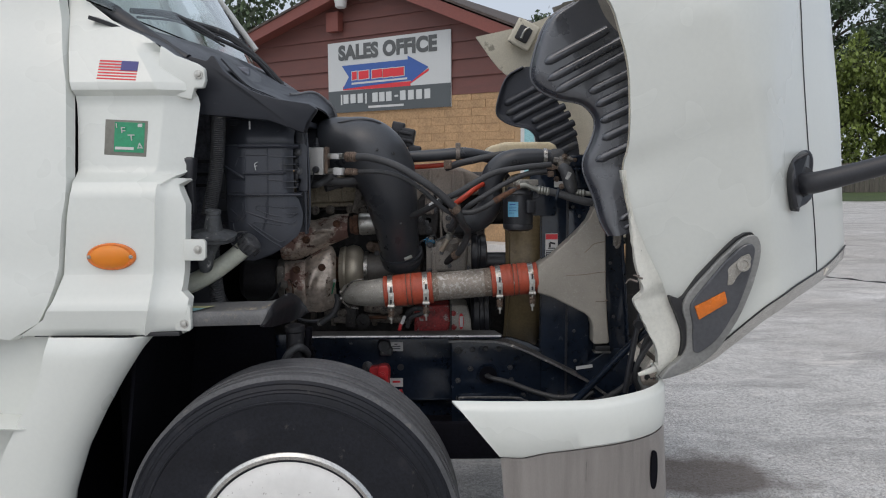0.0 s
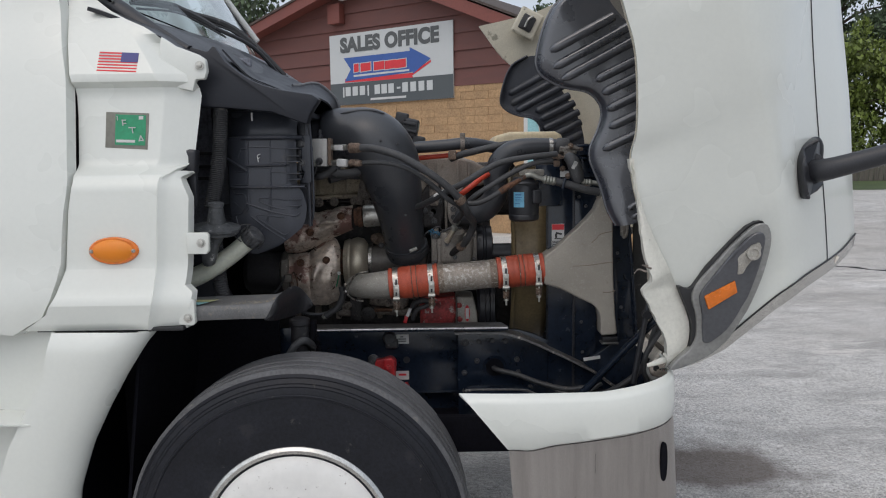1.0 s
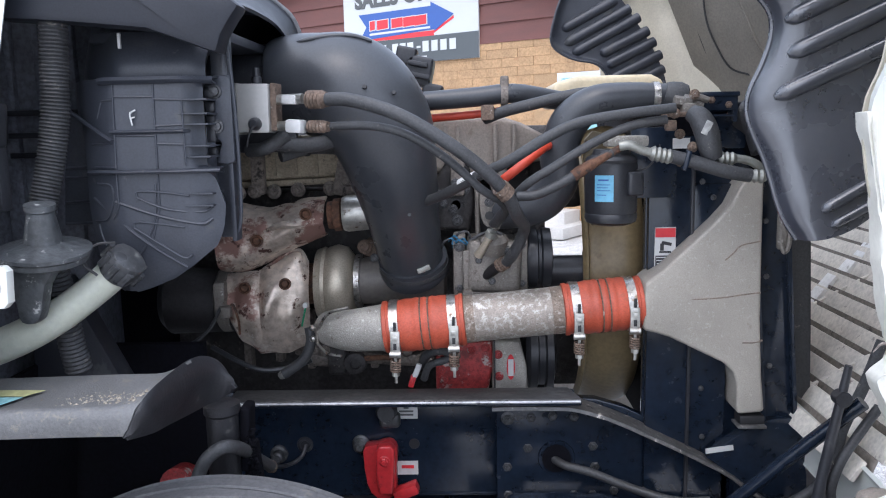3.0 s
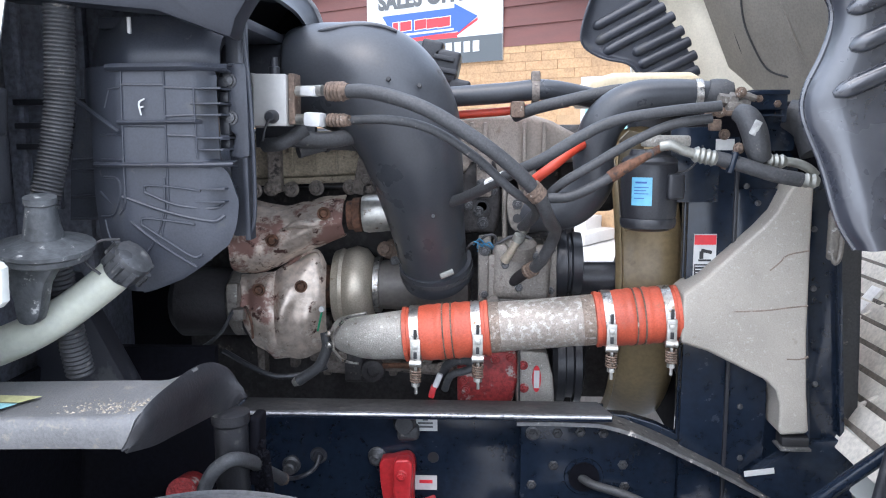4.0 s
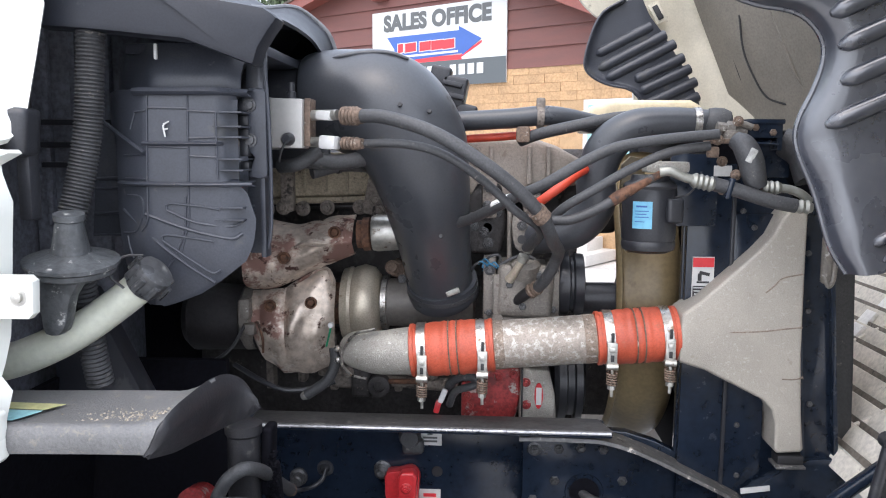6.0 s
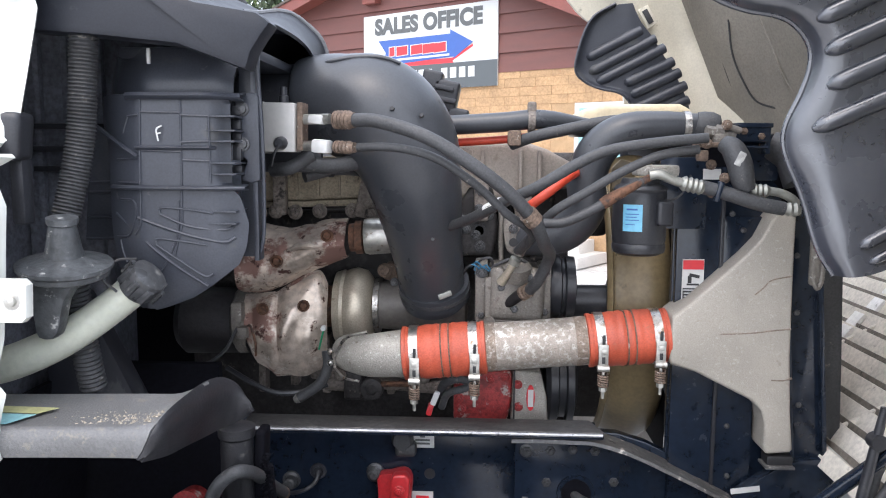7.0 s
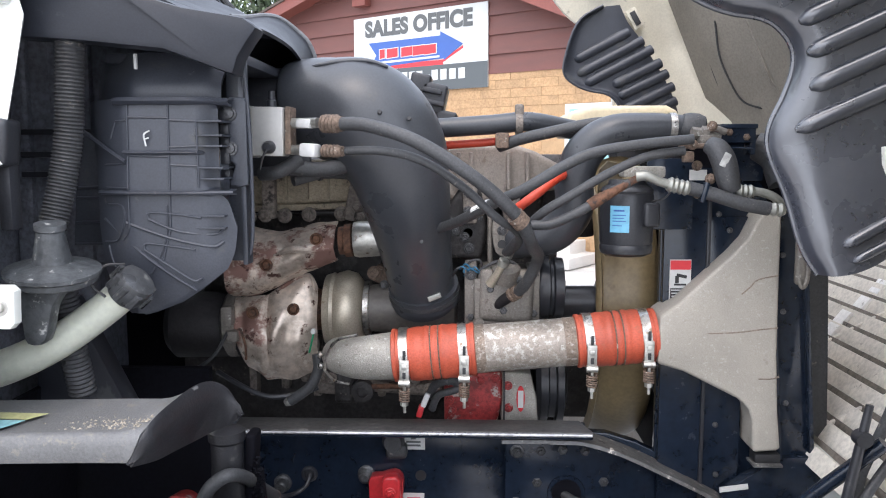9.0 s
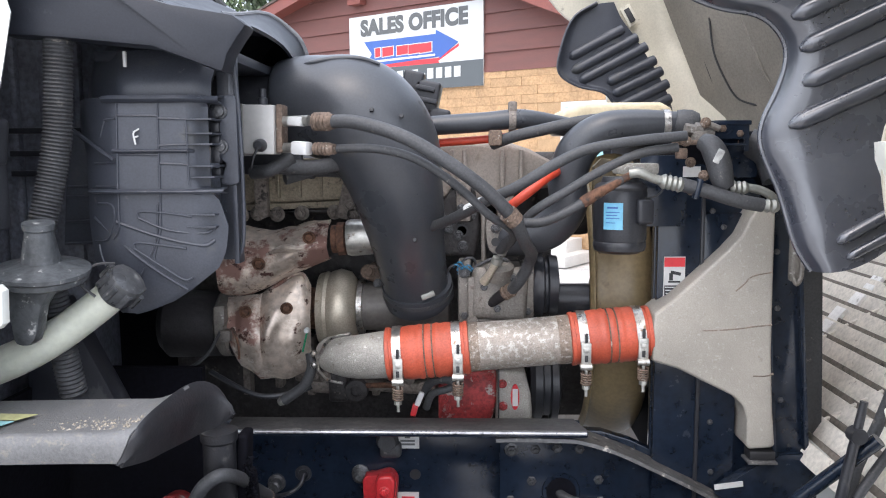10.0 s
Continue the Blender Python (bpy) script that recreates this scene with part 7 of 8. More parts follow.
    part("mount", box((0.03, 0.08, 0.15), (-0.045, 3.04, 1.26), 0.008), CASTDARK, c)
    part("mount", box((0.03, 0.08, 0.13), (0.10, 3.04, 1.265), 0.008), CASTDARK, c)
    bolt_set(c, [(-0.045, 2.998, 1.31), (-0.045, 2.998, 1.21), (0.10, 2.998, 1.31), (0.10, 2.998, 1.22), (0.03, 2.978, 1.23), (0.0, 2.978, 1.28), (0.065, 2.978, 1.30)], 0.009, BOLTGREY)
    part("clutch", lathe([(0, 0.068), (0.012, 0.075), (0.026, 0.075), (0.03, 0.066), (0.036, 0.066), (0.04, 0.072), (0.06, 0.070), (0.066, 0.03)], (0.112, 3.07, 1.27), (1, 0, 0), 36), BLACK, c, "black compressor pulley")
    part("fan_drive", lathe([(0, 0.04), (0.10, 0.04), (0.10, 0.055), (0.15, 0.055)], (0.16, 3.10, 1.228), (1, 0, 0), 28), BLACK, truck, "dark pulley shaft")
    for k in range(4):
        q = Vector((-0.062 + 0.010 * k, 3.0 + 0.004 * (k % 2), 1.318 + 0.006 * math.sin(k * 2.0)))
        part("blue_wire", tube([tuple(q + Vector((-0.018, 0.01, -0.004 * k))), tuple(q + Vector((-0.004, -0.012, 0.012))), tuple(q + Vector((0.010, -0.010, 0.004 - 0.006 * (k % 2)))), tuple(q + Vector((0.020, 0.01, -0.006)))], 0.0019, 6, 5), BLUEPLUG, truck, "thin blue wire")



engine()


def bay_details():
    """Brackets, plugs and lines that show between the larger parts of the engine."""
    p = part("pipe_plug", merged(lathe([(0, 0.018), (0.006, 0.018), (0.008, 0.013), (0.014, 0.012), (0.015, 0.005)], (-0.285, 3.14, 1.291), (0, -1, 0.2), 18), box((0.06, 0.05, 0.045), (-0.262, 3.18, 1.28), 0.012, (0, 20, 0), 3)), BRASSY, truck, "rusty threaded plug in a dark boss")
    bolt_set(p, [(-0.261, 3.135, 1.263), (-0.235, 3.14, 1.30)], 0.008, BOLTGREY)
    # dark casting with a round hole, between the duct and the hose bracket
    c = part("mounting_casting", plate([(-0.13, 1.335), (-0.02, 1.33), (-0.005, 1.40), (-0.02, 1.50), (-0.07, 1.51), (-0.12, 1.43)], 3.105, 3.16, 0.012, 0, 3), GRIME, truck, "grimy black casting with a bolt hole")
    part("round_hole", lathe([(0, 0.017), (0.003, 0.017), (0.003, 0.012), (0, 0.011)], (-0.052, 3.104, 1.396), (0, -1, 0), 20), INK, c)
    bolt_set(c, [(-0.047, 3.10, 1.473), (-0.050, 3.10, 1.358), (-0.095, 3.10, 1.42), (-0.03, 3.10, 1.435)], 0.010, BOLTGREY)
    part("oil_line", tube([(-0.004, 3.03, 1.475), (-0.001, 3.02, 1.43), (-0.001, 3.02, 1.38), (0.0, 3.02, 1.335)], 0.006, 10, 4), CASTDARK, truck, "grey metal oil line")
    b = part("hose_bracket", plate([(0.006, 1.435), (0.028, 1.440), (0.046, 1.40), (0.050, 1.37), (0.032, 1.352), (0.012, 1.362), (0.004, 1.40)], 2.995, 3.012, 0.004, 2), CASTDARK, truck, "grey stamped hose bracket")
    part("bracket_hole", lathe([(0, 0.010), (0.002, 0.010)], (0.026, 2.994, 1.381), (0, -1, 0), 16), INK, b)
    bolt_set(b, [(0.026, 2.993, 1.412)], 0.008, BOLTGREY)
    # wiring under the hoses
    for pts, r in ((((-0.036, 3.0, 1.311), (-0.01, 2.99, 1.33), (0.02, 2.985, 1.343), (0.05, 2.985, 1.34), (0.064, 2.99, 1.318)), 0.0038), (((-0.06, 3.01, 1.322), (-0.045, 2.985, 1.342), (-0.025, 2.985, 1.345), (-0.018, 3.0, 1.325)), 0.003), (((-0.09, 3.02, 1.30), (-0.075, 2.99, 1.325), (-0.05, 3.0, 1.33)), 0.003)):
        part("plug_wire", tube(pts, r, 8, 6), RUBBER, truck, "black plug wire")
    part("blue_connector", box((0.022, 0.016, 0.012), (-0.052, 3.01, 1.316), 0.003, (0, 15, 0)), BLUEPLUG, truck, "bright blue wiring connector")
    # low on the block
    part("side_bracket", merged(plate([(-0.037, 1.30), (-0.022, 1.302), (-0.014, 1.192), (-0.036, 1.19)], 2.985, 3.0, 0.003), lathe([(0, 0.012), (0.012, 0.012)], (-0.026, 2.985, 1.20), (0, -1, 0), 12)), CASTDARK, truck, "grey compressor side bracket")
    z = part("drain_boss", merged(lathe([(0, 0.030), (0.02, 0.028), (0.022, 0.014), (0.010, 0.013)], (-0.321, 3.16, 0.985), (0, -1, 0), 22), box((0.05, 0.05, 0.10), (-0.37, 3.18, 1.0), 0.012, (0, 0, 0), 3)), GRIME, truck, "greasy round boss on the block")
    part("tie_rod", tube([(-0.297, 3.15, 0.997), (-0.26, 3.148, 0.999), (-0.225, 3.15, 0.998)], 0.007, 10, 2), RUST, truck, "rusty short rod")
    bolt_set(z, [(-0.40, 3.15, 1.02), (-0.355, 3.15, 1.055), (-0.27, 3.15, 1.03)], 0.010, ENGINE)
    part("loom", tube([(-0.66, 3.05, 1.06), (-0.58, 3.02, 1.028), (-0.52, 3.01, 1.012), (-0.45, 3.02, 1.018), (-0.41, 3.03, 1.03)], 0.0065, 8, 6), BLACK, truck, "black cable loom over the rail")
    # wiring conduit from the air box to the cooler, with ties
    t = part("wiring_conduit", tube([(-0.42, 2.86, 1.53), (-0.36, 2.90, 1.545), (-0.30, 2.95, 1.54), (-0.26, 3.0, 1.53)], 0.013, 12, 6), RUBBER, truck, "black taped wiring conduit")
    for q in ((-0.37, 2.893, 1.543), (-0.31, 2.942, 1.541)):
        part("cable_tie", lathe([(-0.003, 0.0132), (-0.003, 0.015), (0.003, 0.015), (0.003, 0.0132)], q, (0.75, 0.6, 0.05), 16), INK, t)
    # crusted grease and lines where the shelf meets the splash tray
    g = part("frame_stop", merged(box((0.020, 0.05, 0.13), (-0.458, 2.63, 1.00), 0.008, (0, 3, 0), 3), box((0.028, 0.04, 0.09), (-0.450, 2.63, 0.945), 0.01, (0, -5, 0), 3)), DARK, truck, "black stop bracket caked with grease")
    rnd = random.Random(5)
    crumbs = [lathe([(-0.003, 0.0012), (0, 0.0038), (0.003, 0.0012)], (-0.443 + rnd.uniform(-0.012, 0.012), 2.606 + rnd.uniform(-0.004, 0.006), 0.955 + rnd.uniform(-0.06, 0.07)), (rnd.uniform(-1, 1), -1, rnd.uniform(-1, 1)), 6) for _ in range(80)]
    tagged(part("grease", merged(*crumbs), DARK, g, "lumpy black grease"), kind="stuff")


bay_details()


def hoses():
    v = part("valve_block", box((0.062, 0.06, 0.094), (-0.436, 2.75, 1.628), 0.004, (0, 1, 0)), VALVEMETAL, truck, "bare metal expansion valve block")
    part("valve_port", lathe([(0, 0.010), (0.012, 0.010), (0.014, 0.007), (0.03, 0.007)], (-0.432, 2.745, 1.676), (0, 0, 1), 14), BLACK, v)
    part("valve_cap", lathe([(0, 0.013), (0.012, 0.012), (0.02, 0.008)], (-0.432, 2.72, 1.598), (0, -1, 0), 14), BLACK, v, "black valve cap")
    part("tether", tube([(-0.432, 2.70, 1.594), (-0.44, 2.695, 1.575), (-0.446, 2.70, 1.555)], 0.0025, 6, 4), INK, v)
    part("end_plate", box((0.012, 0.05, 0.092), (-0.398, 2.755, 1.63), 0.003, (0, 1, 0)), BRASSY, v)
    # added black plate that blocks bright wall showing below the valve
    part("valve_mount", box((0.12, 0.02, 0.060), (-0.435, 2.83, 1.570), 0.004), BLACK, v)
    part("back_bracket", box((0.012, 0.06, 0.10), (-0.474, 2.765, 1.628), 0.003), SILVER, v)

    def hose(path, r, label, material=RUBBER, name="hose"):
        return part(name, tube(path, r, 16, 8), material, truck, label, 60)

    h1 = hose([(-0.30, 2.70, 1.641), (-0.24, 2.675, 1.638), (-0.155, 2.65, 1.612), (-0.08, 2.645, 1.570), (-0.006, 2.655, 1.516), (0.048, 2.68, 1.460), (0.076, 2.74, 1.405), (0.097, 2.860, 1.366), (0.078, 2.910, 1.308), (0.061, 2.940, 1.281)], 0.0128, "thick black air-conditioning hose")
    h2 = hose([(-0.30, 2.71, 1.590), (-0.21, 2.685, 1.590), (-0.135, 2.67, 1.572), (-0.06, 2.675, 1.524), (0.003, 2.69, 1.466), (0.04, 2.72, 1.440), (0.055, 2.80, 1.41), (0.04, 2.90, 1.375), (0.038, 2.940, 1.367)], 0.0082, "black air-conditioning hose")
    for h, z, r in ((h1, 1.641, 0.0128), (h2, 1.590, 0.009)):
        part("pipe_stub", lathe([(0, 0.010), (0.07, 0.010)], (-0.40, 2.745, z + 0.003), (1, -0.45, 0), 14), SILVER, h, "bare metal pipe stub")
        part("crimp", lathe([(0, r * 0.9), (0.004, r * 1.35)] + [(0.006 + 0.004 * k, r * (1.42 if k % 2 else 1.2)) for k in range(9)] + [(0.046, r * 1.1)], (-0.328, 2.712, z + 0.001), (1, -0.42, -0.03), 18), BRASSY, h, "corroded crimp sleeve", 25)
    part("paper_tag", box((0.036, 0.026, 0.026), (-0.352, 2.715, 1.592), 0.006, (0, 4, -20)), PALE, h2, "white paper tag")
    part("paper_tag", box((0.032, 0.023, 0.018), (-0.362, 2.725, 1.643), 0.005, (0, 4, -20)), PALE, h1)
    for p in ((0.050, 2.684, 1.457), (0.042, 2.678, 1.466)):
        part("hose_tie", lathe([(-0.006, 0.015), (-0.006, 0.0175), (0.006, 0.0175), (0.006, 0.015)], p, (0.75, 0.35, -0.75), 18), BRASSY, h1)
    part("end_crimp", lathe([(-0.004, 0.013), (0.0, 0.0165), (0.006, 0.0165), (0.008, 0.0145), (0.014, 0.0145), (0.016, 0.0165), (0.022, 0.0165), (0.026, 0.012)], (0.061, 2.945, 1.28), (-0.024, 0.02, -0.018), 18), BRASSY, h1, "corroded crimp sleeve")
    part("end_fitting", tube([(0.061, 2.945, 1.28), (0.037, 2.965, 1.262), (0.015, 2.99, 1.239)], [0.012, 0.013, 0.011], 14, 3), SOOT, h1, "dark rusty hose fitting")
    for q in ((0.038, 2.940, 1.367), (0.028, 2.955, 1.343)):
        part("end_crimp", lathe([(-0.009, 0.009), (-0.007, 0.0125), (0.007, 0.0125), (0.009, 0.009)], q, (0.33, -0.3, 0.8), 16), PIPEMETAL, h2)
    part("end_pipe", tube([(0.028, 2.955, 1.343), (0.014, 2.965, 1.315), (-0.001, 2.980, 1.290)], [0.0085, 0.0085, 0.011], 14, 3), TURBO, h2, "tan metal hose end")
    hose([(0.385, 2.76, 1.612), (0.30, 2.755, 1.604), (0.20, 2.75, 1.588), (0.135, 2.75, 1.560), (0.06, 2.76, 1.515), (0.005, 2.79, 1.488), (-0.08, 2.86, 1.44), (-0.16, 2.95, 1.41)], [0.0098, 0.010, 0.0105, 0.0108, 0.011, 0.0112, 0.0112, 0.0112], "black coolant hose across the engine")
    tag = part("hose_tag", lathe([(0, 0.0122), (0.044, 0.0122)], (-0.037, 2.824, 1.465), (0.85, -0.68, 0.48), 16), PALE, truck, "white printed hose tag")
    hose([(0.37, 2.765, 1.590), (0.295, 2.755, 1.578), (0.222, 2.75, 1.546), (0.158, 2.75, 1.508), (0.095, 2.76, 1.468), (0.062, 2.80, 1.425), (0.03, 2.88, 1.375)], 0.0090, "black rubber hose")
    h5 = hose([(0.262, 2.75, 1.528), (0.222, 2.745, 1.508), (0.168, 2.74, 1.474), (0.115, 2.745, 1.449), (0.075, 2.75, 1.445)], [0.0085, 0.0092, 0.0095, 0.0098, 0.0098], "grey hose with a rusty end")
    part("rusty_end", tube([(0.285, 2.755, 1.540), (0.25, 2.747, 1.522), (0.205, 2.742, 1.497), (0.185, 2.741, 1.484)], [0.007, 0.008, 0.0115, 0.0115], 14, 5), RUST, h5, "rusty metal hose end")
    # drier canister
    can = part("drier_canister", lathe([(0.0, 0.0), (0.0, 0.040), (0.006, 0.052), (0.014, 0.0545), (0.022, 0.0545), (0.025, 0.0525), (0.030, 0.0545), (0.125, 0.0545), (0.130, 0.0525), (0.135, 0.0545), (0.142, 0.050), (0.147, 0.040), (0.158, 0.036)], (0.279, 2.855, 1.374), (0, 0, 1), 40), BLACK, truck, "black receiver drier canister with a blue label")
    rows = [[Vector((0.279 + 0.0551 * math.sin(a), 2.855 - 0.0551 * math.cos(a), z)) for a in span(-0.80, -0.08, 10)] for z in (1.426, 1.480)]
    part("blue_label", sheet(rows, 0.0006), SKYBLUE, can, "light blue printed label")
    for z, h, a0, a1 in ((1.4685, 0.0035, -0.66, -0.26), (1.460, 0.0016, -0.70, -0.20), (1.454, 0.0016, -0.70, -0.28), (1.448, 0.0016, -0.70, -0.20), (1.439, 0.0016, -0.70, -0.34)):
        rows = [[Vector((0.279 + 0.0557 * math.sin(a), 2.855 - 0.0557 * math.cos(a), y)) for a in span(a0, a1, 6)] for y in (z, z + h)]
        part("label_print", sheet(rows, 0.0003), BLUEINK, can)
    for p in ((0.318, 2.812, 1.462),):
        part("bracket", box((0.034, 0.03, 0.050), p, 0.008, (0, 0, 12), 3), BLACK, can)
    part("bracket", box((0.10, 0.006, 0.15), (0.375, 2.89, 1.50), 0.002, (0, 0, 5)), FRAME, can)
    part("wire_bail", tube([(0.322, 2.82, 1.488), (0.345, 2.81, 1.495), (0.365, 2.81, 1.52), (0.37, 2.815, 1.54)], 0.002, 6, 5), INK, can)
    part("cap_plate", box((0.085, 0.06, 0.022), (0.305, 2.84, 1.548), 0.006), CASTAL, can, "grey metal head of the drier")
    # bright pipes and hose to the front
    a = hose([(0.37, 2.755, 1.520), (0.42, 2.75, 1.507), (0.48, 2.745, 1.488), (0.53, 2.745, 1.478)], 0.0135, "thick black hose to the cooler")
    part("metal_pipe", tube([(0.275, 2.75, 1.540), (0.295, 2.748, 1.542), (0.32, 2.748, 1.531), (0.345, 2.75, 1.524)], [0.010, 0.010, 0.009, 0.009], 14, 5), PIPEMETAL, a, "dull bent metal pipe")
    part("crimp", lathe([(0, 0.010)] + [(0.003 + 0.005 * k, 0.0155 if k % 2 else 0.0125) for k in range(8)] + [(0.045, 0.011)], (0.335, 2.752, 1.526), (1, 0, -0.22), 18), PIPEMETAL, a, "", 25)
    part("crimp", lathe([(0, 0.010)] + [(0.003 + 0.006 * k, 0.014 if k % 2 else 0.011) for k in range(4)] + [(0.03, 0.009)], (0.53, 2.745, 1.478), (1, 0, -0.1), 18), PIPEMETAL, a, "", 25)
    part("clip", box((0.01, 0.02, 0.04), (0.405, 2.745, 1.510), 0.003, (0, 15, 0)), FRAME, a)
    b = hose([(0.425, 2.79, 1.602), (0.438, 2.775, 1.590), (0.448, 2.765, 1.565), (0.456, 2.76, 1.53), (0.466, 2.76, 1.512)], [0.017, 0.0225, 0.024, 0.022, 0.016], "taped black hose elbow")
    part("chafed_patch", box((0.014, 0.004, 0.028), (0.443, 2.743, 1.572), 0.002, (0, 25, 0)), SCUFF, b, "pale scuffed tape")
    part("crimp", lathe([(0, 0.009)] + [(0.003 + 0.005 * k, 0.0135 if k % 2 else 0.0108) for k in range(6)] + [(0.036, 0.009)], (0.470, 2.76, 1.513), (1, 0, -0.06), 18), PIPEMETAL, b, "", 25)
    part("metal_pipe", tube([(0.50, 2.76, 1.512), (0.525, 2.758, 1.508), (0.545, 2.757, 1.499), (0.56, 2.757, 1.485)], 0.0085, 12, 5), PIPEMETAL, b)
    # big upper coolant hose
    big = part("upper_radiator_hose", tube([(0.44, 2.93, 1.642), (0.396, 2.93, 1.641), (0.334, 2.93, 1.641), (0.255, 2.93, 1.630), (0.203, 2.94, 1.590), (0.182, 2.95, 1.527), (0.184, 2.96, 1.465), (0.151, 2.98, 1.417), (0.105, 3.0, 1.397), (0.03, 3.05, 1.386)], [0.024, 0.027, 0.031, 0.037, 0.042, 0.0425, 0.043, 0.045, 0.045, 0.044], 28, 8), DUCT, truck, "large black upper radiator hose", 60)
    part("hose_clamp", lathe([(-0.007, 0.028), (-0.007, 0.0312), (0.007, 0.0312), (0.007, 0.028)], (0.385, 2.93, 1.641), (1, 0, 0), 30), CLAMP, big, "bright band clamp")
    # bracket work on the radiator's top corner
    k = part("top_bracket", merged(box((0.075, 0.05, 0.010), (0.505, 2.88, 1.640), 0.003), box((0.012, 0.05, 0.055), (0.470, 2.88, 1.615), 0.003), box((0.010, 0.05, 0.06), (0.535, 2.885, 1.612), 0.003), box((0.065, 0.006, 0.030), (0.503, 2.862, 1.622), 0.002), tube([(0.47, 2.85, 1.595), (0.50, 2.848, 1.596), (0.53, 2.85, 1.595)], 0.0025, 8, 2)), FRAME, truck, "black bracket on the radiator corner")
    part("core_corner", box((0.085, 0.05, 0.10), (0.535, 2.935, 1.575), 0.008), FRAME, k)
    part("hose_flare", lathe([(0, 0.026), (0.012, 0.030), (0.03, 0.032), (0.045, 0.028), (0.05, 0.018)], (0.404, 2.925, 1.644), (1, -0.1, -0.2), 24), RUBBER, k, "flared rubber hose end")
    f = part("pipe_fitting", merged(lathe([(0, 0.012), (0.018, 0.012), (0.020, 0.017), (0.034, 0.017), (0.036, 0.010), (0.06, 0.010)], (0.408, 2.86, 1.628), (1, 0, -0.15), 6), tube([(0.43, 2.86, 1.622), (0.45, 2.85, 1.635), (0.475, 2.85, 1.628)], 0.007, 10, 4), box((0.03, 0.03, 0.02), (0.437, 2.855, 1.612), 0.005)), CASTDARK, k, "grey metal pipe fittings")
    part("pipe_bridge", merged(box((0.055, 0.03, 0.010), (0.405, 2.83, 1.600), 0.004), box((0.022, 0.02, 0.022), (0.392, 2.82, 1.578), 0.005)), BRASSY, k)
    part("rusty_pipe", tube([(0.53, 2.90, 1.60), (0.552, 2.90, 1.599), (0.575, 2.91, 1.592)], 0.006, 8, 4), RUST, k)
    bolt_set(k, [(0.395, 2.80, 1.602), (0.415, 2.83, 1.560), (0.485, 2.858, 1.628), (0.520, 2.858, 1.618), (0.425, 2.77, 1.535), (0.41, 2.80, 1.505), (0.445, 2.838, 1.640)], 0.0075, BRASSY)
    part("spec_plate", box((0.036, 0.002, 0.022), (0.432, 2.885, 1.540), 0), PALE, k, "small pale data plate")
    part("rubber_boot", tube([(0.56, 2.92, 1.60), (0.60, 2.90, 1.58), (0.62, 2.88, 1.53)], [0.03, 0.04, 0.045], 14, 4), RUBBER, truck)
    # lower cables at the air box
    hose([(-0.41, 2.80, 1.56), (-0.36, 2.82, 1.553), (-0.30, 2.86, 1.562), (-0.25, 2.95, 1.57)], 0.016, "black wiring conduit")
    hose([(-0.47, 2.80, 1.545), (-0.43, 2.78, 1.55), (-0.39, 2.80, 1.575)], 0.014, "black wiring conduit")
    part("header_tank", merged(plate([(0.19, 1.665), (0.20, 1.69), (0.26, 1.705), (0.44, 1.705), (0.47, 1.69), (0.47, 1.63), (0.20, 1.63)], 3.20, 3.55, 0.015, 0, 3)), CREAM, truck, "cream plastic coolant tank")


hoses()


# ---- chassis ----
def rail_shelf():
    """Folded shelf along the rail's top, its end cut slanting."""
    bm = bmesh.new()
    f = bm.faces.new([bm.verts.new((x, y, 0.988)) for x, y in ((-0.57, 2.856), (0.222, 2.856), (0.212, 2.89), (0.200, 2.935), (-0.57, 2.935))])
    ext = bmesh.ops.extrude_face_region(bm, geom=[f])
    bmesh.ops.translate(bm, verts=[v for v in ext["geom"] if isinstance(v, bmesh.types.BMVert)], vec=(0, 0, -0.010))
    bmesh.ops.recalc_face_normals(bm, faces=bm.faces)
    return rounded(bm, 0.003, 2)


